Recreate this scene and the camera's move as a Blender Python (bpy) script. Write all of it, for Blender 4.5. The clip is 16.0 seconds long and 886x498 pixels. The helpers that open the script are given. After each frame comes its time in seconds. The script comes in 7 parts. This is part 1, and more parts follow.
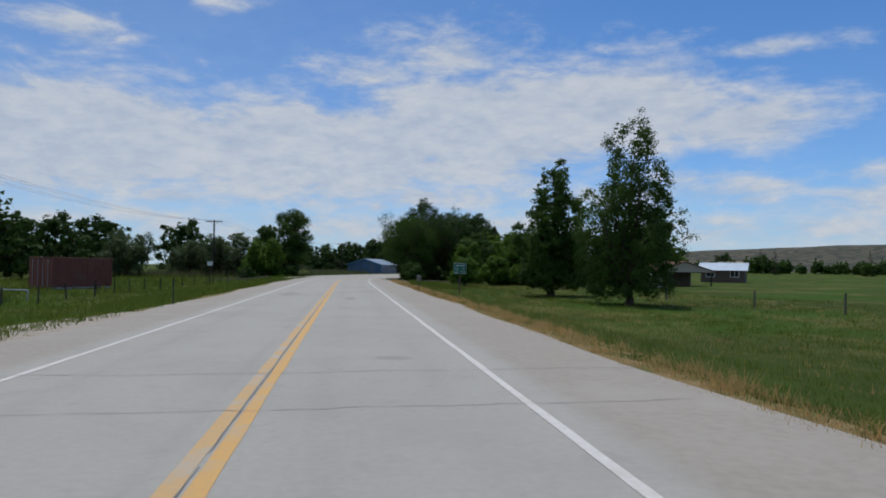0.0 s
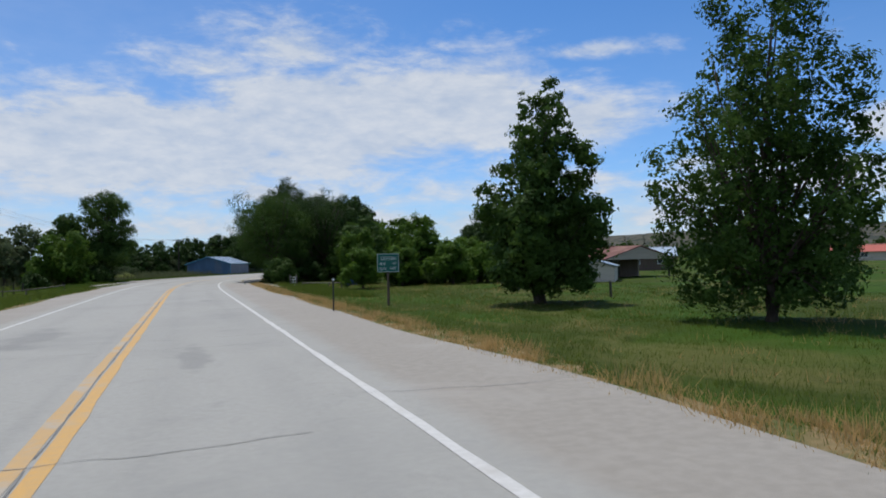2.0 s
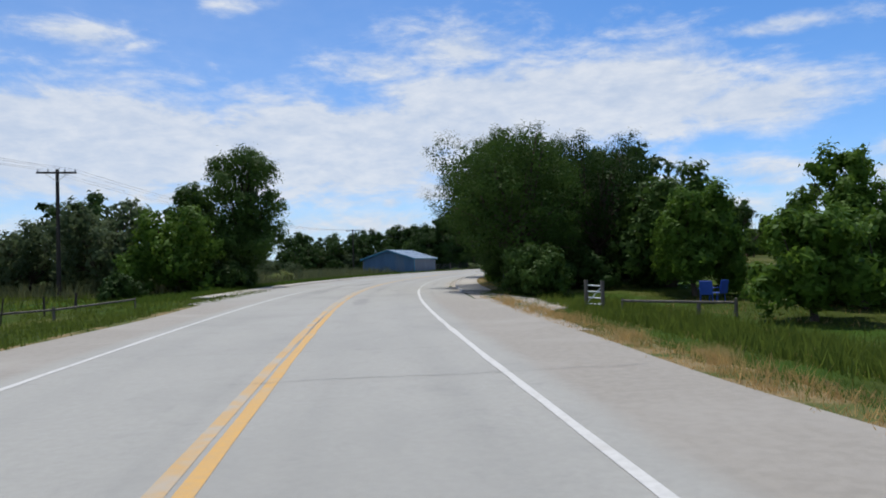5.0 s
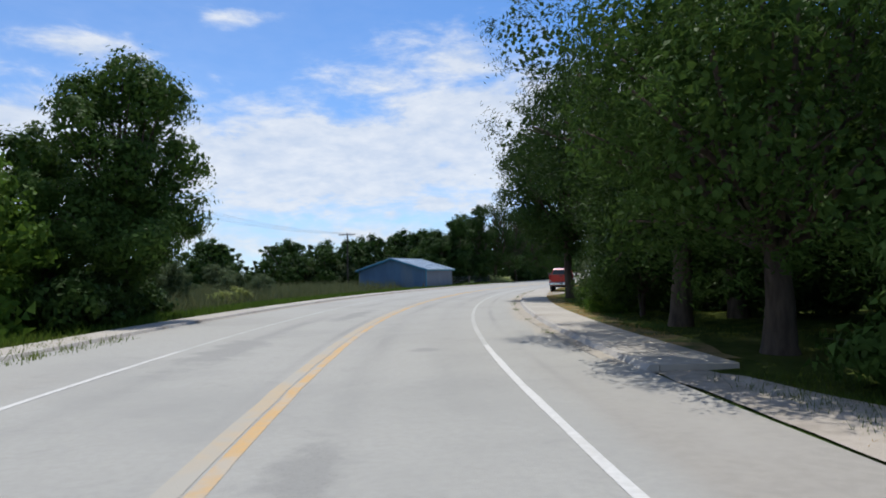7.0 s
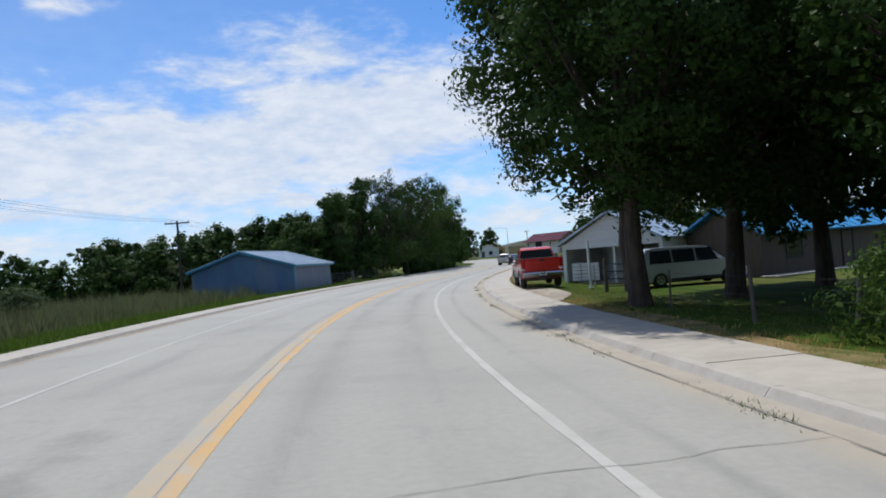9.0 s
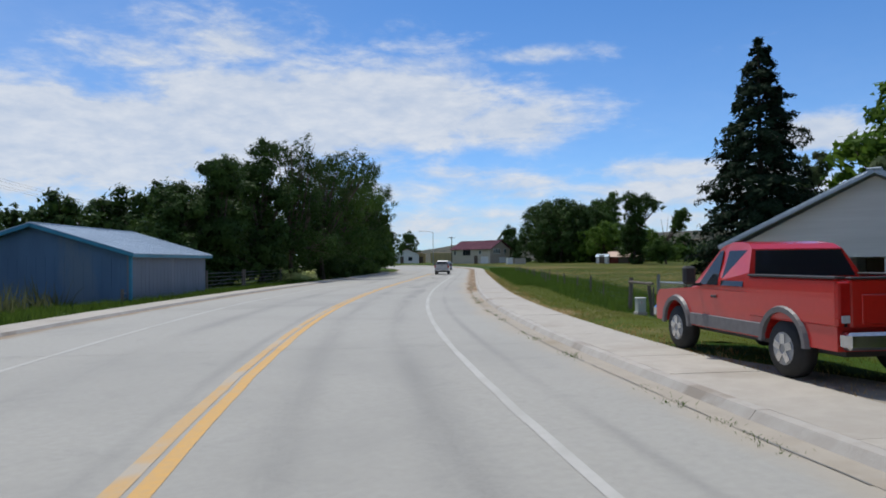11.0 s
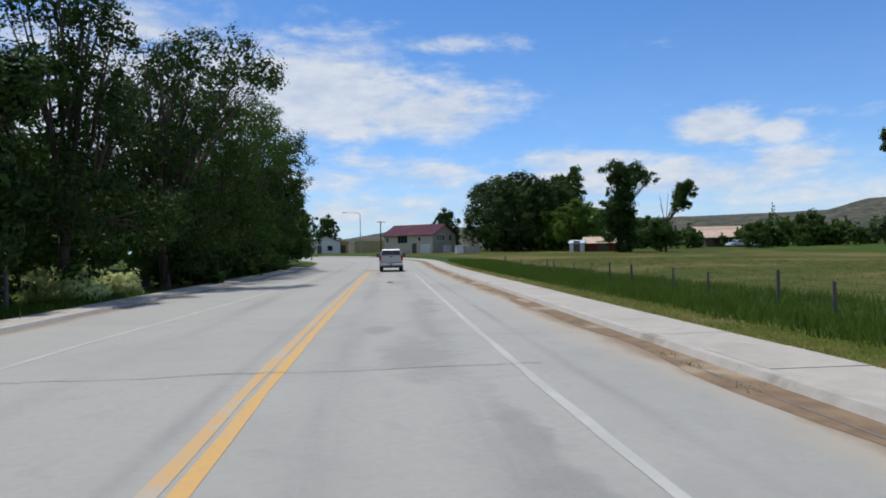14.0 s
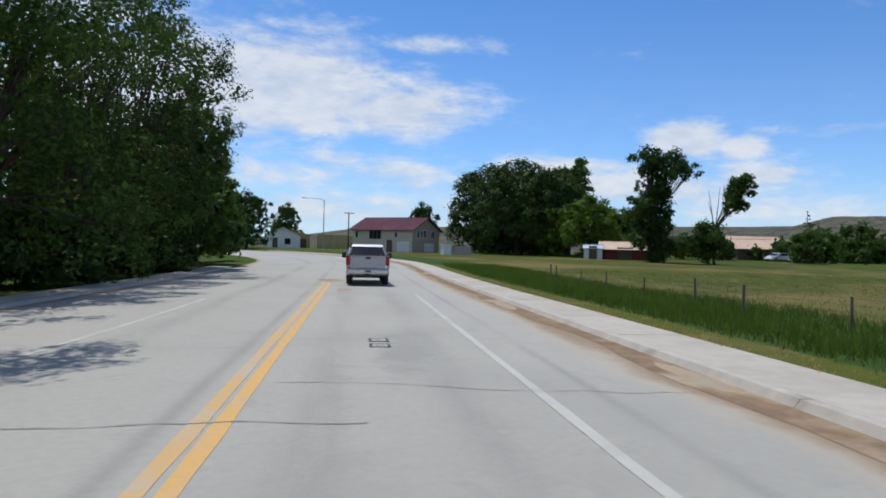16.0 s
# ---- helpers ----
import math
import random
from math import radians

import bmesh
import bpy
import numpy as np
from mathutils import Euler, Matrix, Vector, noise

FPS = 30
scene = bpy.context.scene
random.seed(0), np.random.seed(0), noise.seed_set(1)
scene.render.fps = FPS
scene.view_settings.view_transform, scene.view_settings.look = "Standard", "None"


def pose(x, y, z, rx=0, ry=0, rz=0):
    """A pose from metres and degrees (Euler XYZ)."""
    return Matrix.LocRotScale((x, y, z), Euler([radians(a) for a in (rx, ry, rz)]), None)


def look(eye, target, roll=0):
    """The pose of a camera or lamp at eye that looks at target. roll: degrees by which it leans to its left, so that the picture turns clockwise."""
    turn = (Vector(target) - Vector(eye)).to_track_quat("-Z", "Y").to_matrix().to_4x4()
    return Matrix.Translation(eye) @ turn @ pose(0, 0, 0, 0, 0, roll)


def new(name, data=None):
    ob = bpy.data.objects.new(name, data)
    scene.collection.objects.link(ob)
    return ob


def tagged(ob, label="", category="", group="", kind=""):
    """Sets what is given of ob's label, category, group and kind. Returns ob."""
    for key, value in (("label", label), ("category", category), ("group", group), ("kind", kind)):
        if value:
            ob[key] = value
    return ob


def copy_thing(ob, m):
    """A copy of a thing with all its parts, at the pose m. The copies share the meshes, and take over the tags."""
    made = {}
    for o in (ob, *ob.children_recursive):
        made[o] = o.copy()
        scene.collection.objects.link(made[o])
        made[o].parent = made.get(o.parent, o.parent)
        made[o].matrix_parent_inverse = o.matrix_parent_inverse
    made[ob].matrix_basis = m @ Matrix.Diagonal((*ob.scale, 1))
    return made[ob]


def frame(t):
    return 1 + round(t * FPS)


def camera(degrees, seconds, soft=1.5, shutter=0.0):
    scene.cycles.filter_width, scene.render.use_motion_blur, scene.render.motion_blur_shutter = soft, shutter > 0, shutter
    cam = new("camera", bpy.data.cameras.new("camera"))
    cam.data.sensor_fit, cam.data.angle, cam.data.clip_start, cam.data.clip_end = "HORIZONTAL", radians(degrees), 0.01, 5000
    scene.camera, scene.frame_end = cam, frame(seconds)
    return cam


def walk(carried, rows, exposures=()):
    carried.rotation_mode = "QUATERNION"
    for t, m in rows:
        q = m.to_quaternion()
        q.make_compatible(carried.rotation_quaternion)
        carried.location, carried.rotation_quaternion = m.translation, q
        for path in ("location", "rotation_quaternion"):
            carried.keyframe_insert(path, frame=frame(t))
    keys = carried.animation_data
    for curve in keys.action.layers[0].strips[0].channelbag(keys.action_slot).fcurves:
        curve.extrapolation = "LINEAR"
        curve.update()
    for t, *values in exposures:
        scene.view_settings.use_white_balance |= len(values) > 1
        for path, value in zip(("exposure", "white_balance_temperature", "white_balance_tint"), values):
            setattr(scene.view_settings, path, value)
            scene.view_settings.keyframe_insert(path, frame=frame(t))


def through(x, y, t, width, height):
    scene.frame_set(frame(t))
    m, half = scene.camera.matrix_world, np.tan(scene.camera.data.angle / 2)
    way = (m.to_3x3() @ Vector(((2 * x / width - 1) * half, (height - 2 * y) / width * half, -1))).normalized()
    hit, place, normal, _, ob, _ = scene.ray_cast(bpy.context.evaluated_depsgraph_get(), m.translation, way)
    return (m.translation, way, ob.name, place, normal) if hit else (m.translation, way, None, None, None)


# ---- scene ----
cam = camera(65.70, 16.0, soft=1.8)
PATH = [
    (0.0, (0.000, 0.000, 1.757), (2.735, 19.805, 2.305), 0.72),
    (0.5, (0.104, 6.082, 1.787), (3.962, 25.701, 2.283), 0.62),
    (1.0, (0.097, 12.185, 1.733), (6.154, 31.193, 3.142), 0.75),
    (1.5, (0.069, 18.311, 1.722), (6.278, 37.319, 2.107), -1.08),
    (2.0, (0.083, 24.263, 1.715), (7.064, 43.001, 2.093), -1.21),
    (2.5, (0.125, 30.236, 1.708), (7.600, 48.785, 1.908), -1.52),
    (3.0, (0.111, 36.243, 1.681), (7.735, 54.733, 1.693), -1.29),
    (3.5, (0.202, 42.455, 1.701), (8.334, 60.726, 1.487), -2.38),
    (4.0, (0.295, 48.692, 1.702), (8.557, 66.905, 1.612), -1.81),
    (4.5, (0.288, 54.941, 1.716), (6.386, 73.983, 2.160), -2.64),
    (5.0, (0.265, 61.219, 1.718), (2.548, 81.085, 2.078), -1.44),
    (5.2, (0.286, 63.774, 1.715), (2.134, 83.679, 2.311), -0.64),
    (5.5, (0.313, 67.628, 1.720), (1.664, 87.569, 2.465), 0.14),
    (6.0, (0.359, 74.135, 1.741), (1.462, 94.094, 2.379), 0.31),
    (6.5, (0.471, 80.717, 1.758), (1.972, 100.652, 2.345), -0.17),
    (7.0, (0.712, 87.326, 1.759), (2.995, 107.183, 2.472), -1.21),
    (7.3, (0.932, 91.283, 1.745), (3.730, 111.072, 2.502), -1.80),
    (7.5, (1.101, 93.915, 1.730), (4.239, 113.654, 2.452), -1.89),
    (8.0, (1.527, 100.490, 1.683), (5.367, 120.102, 2.466), -2.85),
    (8.5, (2.114, 106.803, 1.691), (7.004, 126.190, 2.168), -3.25),
    (9.0, (2.756, 112.991, 1.733), (8.836, 132.042, 2.047), -4.54),
    (9.5, (3.697, 118.972, 1.751), (10.687, 137.708, 2.104), -1.61),
    (10.0, (4.814, 124.807, 1.755), (12.491, 143.271, 2.155), -0.09),
    (10.5, (6.128, 130.540, 1.752), (14.323, 148.779, 2.160), 0.08),
    (11.0, (7.657, 136.213, 1.743), (16.254, 154.267, 2.115), -0.72),
    (11.5, (9.418, 141.871, 1.727), (18.349, 159.764, 2.035), -2.39),
    (12.0, (11.481, 147.538, 1.712), (20.722, 165.272, 2.053), -2.28),
    (12.5, (13.647, 153.362, 1.715), (23.278, 170.890, 1.906), -2.96),
    (13.0, (15.909, 159.211, 1.714), (25.908, 176.526, 2.175), -2.83),
    (13.5, (18.277, 164.874, 1.706), (28.763, 181.902, 1.425), -1.63),
    (14.0, (20.856, 170.488, 1.731), (31.582, 187.369, 1.758), -1.20),
    (14.5, (23.558, 176.177, 1.749), (34.052, 193.200, 1.468), 0.31),
    (15.0, (26.338, 181.926, 1.757), (37.500, 198.521, 1.628), 0.22),
    (15.5, (29.295, 187.633, 1.745), (40.704, 204.055, 2.125), 0.86),
    (16.0, (32.455, 193.261, 1.718), (43.981, 209.606, 1.744), 1.36),
]
walk(cam, [(t, look(eye, target, roll)) for t, eye, target, roll in PATH],
     exposures=[(0.0, -0.4), (1.5, -0.25), (2.5, -0.1), (4.0, -0.05), (5.0, 0.0), (8.0, 0.15), (9.0, 0.1), (11.5, -0.12), (12.5, -0.15), (14.0, -0.05), (16.0, 0.0)])

# ---- light ----
SUN_AZ, SUN_EL = 2.0, 68.0      # degrees; azimuth from +y, positive to +x

sun = new("sun", bpy.data.lights.new("sun", "SUN"))
sun.data.energy, sun.data.angle, sun.data.color = 4.1, radians(0.53), (0.98, 0.95, 0.895)
sun.matrix_world = look((0, 0, 60), (-math.sin(radians(SUN_AZ)) * math.cos(radians(SUN_EL)) * 10,
                                     -math.cos(radians(SUN_AZ)) * math.cos(radians(SUN_EL)) * 10,
                                     60 - math.sin(radians(SUN_EL)) * 10))


class Nodes:
    """Short notation for node trees."""

    def __init__(self, tree):
        self.tree, self.nodes, self.links = tree, tree.nodes, tree.links

    def add(self, kind, **props):
        n = self.nodes.new(kind)
        for k, v in props.items():
            setattr(n, k, v)
        return n

    def put(self, socket, value):
        if isinstance(value, bpy.types.NodeSocket):
            self.links.new(value, socket)
        elif value is not None:
            socket.default_value = value

    def math(self, op, a, b=None, clamp=False):
        n = self.add("ShaderNodeMath", operation=op, use_clamp=clamp)
        self.put(n.inputs[0], a)
        self.put(n.inputs[1], b)
        return n.outputs[0]

    def vec(self, op, a, b=None, out=0):
        n = self.add("ShaderNodeVectorMath", operation=op)
        self.put(n.inputs[0], a)
        self.put(n.inputs[1], b)
        return n.outputs[out]

    def noise(self, vector, scale, detail=4.0, rough=0.55, distort=0.0):
        n = self.add("ShaderNodeTexNoise")
        self.put(n.inputs["Vector"], vector)
        n.inputs["Scale"].default_value, n.inputs["Detail"].default_value = scale, detail
        n.inputs["Roughness"].default_value, n.inputs["Distortion"].default_value = rough, distort
        return n.outputs["Fac"]

    def ramp(self, value, lo, hi, smooth=True):
        n = self.add("ShaderNodeMapRange", interpolation_type="SMOOTHSTEP" if smooth else "LINEAR")
        self.put(n.inputs["Value"], value)
        n.inputs["From Min"].default_value, n.inputs["From Max"].default_value = lo, hi
        return n.outputs[0]

    def mix(self, fac, a, b):
        n = self.add("ShaderNodeMix", data_type="RGBA")
        self.put(n.inputs[0], fac)
        self.put(n.inputs[6], (*a, 1) if isinstance(a, tuple) and len(a) == 3 else a)
        self.put(n.inputs[7], (*b, 1) if isinstance(b, tuple) and len(b) == 3 else b)
        return n.outputs[2]


world = bpy.data.worlds.new("sky")
scene.world = world
world.use_nodes = True
W = Nodes(world.node_tree)
W.nodes.clear()
sky = W.add("ShaderNodeTexSky", sky_type="NISHITA", sun_disc=False, altitude=1900.0, air_density=1.0, dust_density=0.6, ozone_density=1.6)
sky.sun_elevation, sky.sun_rotation = radians(SUN_EL), radians(SUN_AZ)
way = W.add("ShaderNodeTexCoord").outputs["Generated"]
sep = W.add("ShaderNodeSeparateXYZ")
W.put(sep.inputs[0], way)
az = W.math("MULTIPLY", W.math("ARCTAN2", sep.outputs[0], sep.outputs[1]), 57.2958)
el = W.math("MULTIPLY", W.math("ARCSINE", sep.outputs[2]), 57.2958)
flat = W.add("ShaderNodeCombineXYZ")
W.put(flat.inputs[0], az)
W.put(flat.inputs[1], el)
plane = flat.outputs[0]
# cloud banks: azimuth, elevation, half widths, density
BANKS = [(-22, 9.4, 17, 4.2, 1.1), (-2, 9.6, 15, 4.0, 1.1), (12, 11.8, 12, 4.8, 1.15), (22, 12.8, 9.5, 3.9, 1.1), (31, 11.4, 7, 2.2, 1.0),
         (9, 17.4, 6, 2.4, 0.8), (2, 15.5, 6, 1.8, 0.62), (-21, 17.0, 4.5, 1.2, 0.75), (-10, 20.3, 3.0, 0.7, 0.6), (33, 16.6, 5, 0.8, 0.72),
         (5.8, 5.9, 2.6, 1.0, 0.9), (2.4, 5.0, 1.5, 0.7, 0.7), (-14, 5.4, 4, 0.9, 0.75), (54.3, 9.0, 3.0, 1.5, 1.1), (58.6, 8.4, 1.8, 0.9, 0.95), (59.5, 6.2, 3.6, 0.9, 0.9), (52.0, 6.4, 3.0, 0.7, 0.75),
         (44, 7.0, 9, 1.3, 0.68), (48, 5.2, 18, 2.0, 0.74), (30, 6.2, 9, 1.4, 0.66), (32, 5.5, 3.0, 0.6, 0.7), (27, 7.2, 7, 1.0, 0.6), (-27, 7.2, 6, 2.0, 0.7), (62, 9.5, 6, 0.5, 0.35), (20, 3.2, 70, 1.8, 0.62), (0, 6.0, 45, 2.0, 0.6)]
mask = None
for a0, e0, ra, re, wt in BANKS:
    d = W.vec("MULTIPLY", W.vec("SUBTRACT", plane, (a0, e0, 0)), (1 / ra, 1 / re, 0))
    g = W.math("MULTIPLY", W.math("EXPONENT", W.math("MULTIPLY", W.vec("DOT_PRODUCT", d, d, 1), -0.8)), wt)
    mask = g if mask is None else W.math("MAXIMUM", mask, g)
# away from the banks: scattered cloud all round the sky
round_about = W.ramp(W.math("ABSOLUTE", W.math("SUBTRACT", az, 18.0)), 52.0, 75.0)
mask = W.math("MAXIMUM", mask, W.math("MULTIPLY", round_about, 0.42))
stretched = W.vec("MULTIPLY", plane, (0.055, 0.16, 0.1))
fluff = W.noise(stretched, 2.6, 9.0, 0.62, 0.35)
fine = W.noise(W.vec("MULTIPLY", plane, (0.22, 0.5, 0.1)), 2.2, 6.0, 0.6, 0.2)
body = W.math("ADD", mask, W.math("ADD", W.math("MULTIPLY", W.math("SUBTRACT", fluff, 0.5), 1.5), W.math("MULTIPLY", W.math("SUBTRACT", fine, 0.5), 0.42)))
cover = W.math("MULTIPLY", W.math("ADD", W.ramp(body, 0.18, 0.92), W.math("ADD", W.math("MULTIPLY", W.ramp(el, 22.0, 3.0), 0.16), W.math("MULTIPLY", W.ramp(az, 32.0, -18.0), 0.15)), True), 0.93)
shade = W.ramp(W.math("ADD", W.math("MULTIPLY", fluff, 0.7), W.math("MULTIPLY", fine, 0.5)), 0.35, 0.85)
cloud = W.mix(shade, (5.2, 6.1, 7.6), (7.7, 8.05, 8.6))
haze = W.ramp(el, 9.0, -1.0)
deep = W.vec("MULTIPLY", sky.outputs[0], (0.66, 1.09, 1.50))
clear = W.mix(W.math("MULTIPLY", haze, 0.6), deep, (5.6, 6.9, 8.4))
bg = W.add("ShaderNodeBackground")
W.put(bg.inputs["Color"], W.mix(cover, clear, cloud))
bg.inputs["Strength"].default_value = 0.1
W.links.new(bg.outputs[0], W.add("ShaderNodeOutputWorld").inputs[0])


# ---- materials ----
def material(name, base, second=None, scale=1.0, rough=0.8, bump=0.0, bump_scale=None, third=None, third_scale=None, third_at=(0.55, 0.7),
             metallic=0.0, vary=0.0, stretch=(1, 1, 1), coat=0.0, object_space=False):
    """A surface with two scales of colour, grain and fine relief; vary: how far single pieces differ."""
    m = bpy.data.materials.new(name)
    m.use_nodes = True
    T = Nodes(m.node_tree)
    p = T.nodes["Principled BSDF"]
    where = T.add("ShaderNodeTexCoord").outputs["Object"] if object_space else T.add("ShaderNodeNewGeometry").outputs["Position"]
    where = T.vec("MULTIPLY", where, stretch)
    col = T.mix(T.ramp(T.noise(where, scale, 6.0, 0.6), 0.3, 0.7), base, second or tuple(c * 0.8 for c in base))
    if third:
        col = T.mix(T.ramp(T.noise(where, third_scale or scale * 0.15, 5.0, 0.6, 0.4), *third_at), col, third)
    if vary:
        one = T.add("ShaderNodeObjectInfo").outputs["Random"]
        hsv = T.add("ShaderNodeHueSaturation")
        T.put(hsv.inputs["Value"], T.math("ADD", T.math("MULTIPLY", one, vary), 1 - vary / 2))
        T.put(hsv.inputs["Color"], col)
        col = hsv.outputs[0]
    T.put(p.inputs["Base Color"], col)
    p.inputs["Roughness"].default_value, p.inputs["Metallic"].default_value, p.inputs["Coat Weight"].default_value = rough, metallic, coat
    if rough >= 0.95:
        p.inputs["Specular IOR Level"].default_value = 0.08
    if bump:
        b = T.add("ShaderNodeBump")
        b.inputs["Strength"].default_value, b.inputs["Distance"].default_value = min(1.0, bump), 0.02
        T.put(b.inputs["Height"], T.noise(where, bump_scale or scale * 4, 5.0, 0.65))
        T.put(p.inputs["Normal"], b.outputs[0])
    return m


def foliage(name, dark, light, through=0.3, rough=0.5):
    """Leaves: each leaf its own shade, light passing through."""
    m = bpy.data.materials.new(name)
    m.use_nodes = True
    T = Nodes(m.node_tree)
    p = T.nodes["Principled BSDF"]
    g = T.add("ShaderNodeNewGeometry")
    big = T.noise(g.outputs["Position"], 0.35, 3.0)
    fac = T.math("ADD", T.math("MULTIPLY", g.outputs["Random Per Island"], 0.6), T.math("MULTIPLY", T.ramp(big, 0.3, 0.7), 0.4))
    col = T.mix(fac, dark, light)
    T.put(p.inputs["Base Color"], col)
    p.inputs["Roughness"].default_value, p.inputs["Specular IOR Level"].default_value = rough, 0.2 if rough < 0.55 else 0.06
    t = T.add("ShaderNodeBsdfTranslucent")
    T.put(t.inputs["Color"], T.mix(0.5, col, tuple(min(1, c * 1.9) for c in light)))
    mx = T.add("ShaderNodeMixShader")
    mx.inputs[0].default_value = through
    T.links.new(p.outputs[0], mx.inputs[1])
    T.links.new(t.outputs[0], mx.inputs[2])
    T.links.new(mx.outputs[0], T.nodes["Material Output"].inputs[0])
    return m


def glass(name, tint=(0.02, 0.025, 0.03), rough=0.05):
    m = bpy.data.materials.new(name)
    m.use_nodes = True
    p = m.node_tree.nodes["Principled BSDF"]
    p.inputs["Base Color"].default_value = (*tint, 1)
    p.inputs["Roughness"].default_value, p.inputs["Specular IOR Level"].default_value = rough, 0.6
    return m


def road_material():
    """Bleached asphalt with soft wheel tracks, blotches, brown shoulders and silt by the kerbs; "place" holds metres along and across."""
    m = bpy.data.materials.new("worn_asphalt")
    m.use_nodes = True
    T = Nodes(m.node_tree)
    p = T.nodes["Principled BSDF"]
    pos = T.add("ShaderNodeNewGeometry").outputs["Position"]
    place = T.add("ShaderNodeAttribute", attribute_name="place").outputs["Vector"]
    sep = T.add("ShaderNodeSeparateXYZ")
    T.put(sep.inputs[0], place)
    along, across = sep.outputs[0], sep.outputs[1]
    grain = T.noise(pos, 9.0, 6.0, 0.6)
    col = T.mix(T.ramp(grain, 0.3, 0.7), (0.342, 0.333, 0.300), (0.312, 0.304, 0.275))
    col = T.mix(T.ramp(T.noise(pos, 0.16, 6.0, 0.68, 0.4), 0.42, 0.75), col, (0.28, 0.274, 0.25))
    col = T.mix(T.math("MULTIPLY", T.ramp(T.noise(pos, 1.3, 6.0, 0.7, 0.6), 0.52, 0.75), 0.5), col, (0.245, 0.24, 0.222))
    cloudy = T.noise(T.vec("MULTIPLY", place, (0.10, 0.9, 0)), 1.0, 5.0, 0.62, 0.3)
    edge = T.math("SUBTRACT", T.noise(pos, 0.9, 5.0, 0.65), 0.5)
    flecks = T.ramp(T.noise(pos, 22.0, 3.0, 0.7), 0.5, 0.68)
    town = T.ramp(along, 90.0, 112.0)
    tracks = None
    for n0, w in ((1.0, 0.30), (2.65, 0.34), (-0.45, 0.12), (-2.7, 0.32), (4.35, 0.10)):
        d = T.math("MULTIPLY", T.math("SUBTRACT", across, n0), 1 / w)
        g = T.math("EXPONENT", T.math("MULTIPLY", T.math("MULTIPLY", d, d), -1.0))
        tracks = g if tracks is None else T.math("MAXIMUM", tracks, g)
    worn = T.math("MULTIPLY", tracks, T.math("ADD", 0.12, T.math("MULTIPLY", T.ramp(cloudy, 0.35, 0.68), 0.6)))
    worn = T.math("MULTIPLY", worn, T.math("ADD", 0.35, T.math("MULTIPLY", town, 0.65)))
    blots = None
    for s0, n0, ls, ln in ((185.5, 2.3, 3.2, 0.9), (189.5, 1.5, 1.0, 0.5), (104.0, -2.6, 5.0, 0.9), (60.9, 2.2, 1.0, 0.6), (173.0, 2.7, 4.0, 0.5), (103.2, 2.2, 0.6, 0.5), (196.0, 2.9, 4.0, 0.5), (118.0, -1.6, 6.0, 0.6), (44.0, -2.4, 4.0, 0.8), (211.0, 2.2, 3.0, 0.6), (13.2, 2.1, 0.5, 0.7), (38.0, 1.4, 3.0, 0.4), (178.5, 2.9, 5.0, 0.35), (92.0, 0.9, 4.0, 0.5)):
        d = T.vec("MULTIPLY", T.vec("SUBTRACT", place, (s0, n0, 0)), (1 / ls, 1 / ln, 0))
        g = T.math("EXPONENT", T.math("MULTIPLY", T.vec("DOT_PRODUCT", d, d, 1), -1.0))
        blots = g if blots is None else T.math("MAXIMUM", blots, g)
    blots = T.math("MULTIPLY", T.ramp(T.math("ADD", blots, T.math("MULTIPLY", edge, 1.8)), 0.4, 0.9), 0.72)
    worn = T.math("MAXIMUM", worn, blots)
    worn = T.math("MULTIPLY", worn, T.math("ADD", 0.65, T.math("MULTIPLY", flecks, 0.35)))
    col = T.mix(worn, col, (0.185, 0.182, 0.172))
    # brown shoulders before the village
    side = T.math("MAXIMUM", T.ramp(T.math("ADD", across, T.math("MULTIPLY", edge, 0.5)), 3.85, 4.45), T.ramp(T.math("SUBTRACT", T.math("MULTIPLY", edge, 0.5), across), 4.0, 4.6))
    brown = T.mix(T.ramp(T.noise(pos, 6.0, 5.0), 0.3, 0.7), (0.305, 0.278, 0.238), (0.265, 0.242, 0.207))
    brown = T.mix(T.ramp(T.noise(pos, 0.35, 5.0, 0.65, 0.5), 0.45, 0.75), brown, (0.325, 0.30, 0.262))
    col = T.mix(T.math("MULTIPLY", side, T.math("SUBTRACT", 1.0, T.ramp(along, 88.0, 104.0))), col, brown)
    # silt along the kerbs
    drift = T.noise(T.vec("MULTIPLY", place, (0.22, 0.5, 0)), 1.0, 5.0, 0.65, 0.3)
    out = T.math("ADD", across, T.math("ADD", T.math("MULTIPLY", T.math("SUBTRACT", drift, 0.5), 1.5), T.math("MULTIPLY", edge, 0.5)))
    pale = T.math("MULTIPLY", T.math("MULTIPLY", T.ramp(out, 4.95, 5.75), T.ramp(along, 98.0, 110.0)), 0.85)
    col = T.mix(pale, col, (0.365, 0.318, 0.25))
    out = T.math("ADD", across, T.math("ADD", T.math("MULTIPLY", T.math("SUBTRACT", drift, 0.5), 1.0), T.math("ADD", T.math("MULTIPLY", edge, 0.6), T.math("MULTIPLY", T.ramp(along, 150.0, 260.0), 0.3))))
    dirt = T.math("MULTIPLY", T.ramp(out, 5.55, 6.0), T.ramp(along, 140.0, 170.0))
    left = T.math("MULTIPLY", T.ramp(T.math("SUBTRACT", T.math("MULTIPLY", edge, 0.7), across), 6.75, 7.25), T.ramp(along, 100.0, 150.0))
    col = T.mix(T.math("MAXIMUM", dirt, left), col, T.mix(grain, (0.29, 0.215, 0.14), (0.20, 0.15, 0.10)))
    T.put(p.inputs["Base Color"], col)
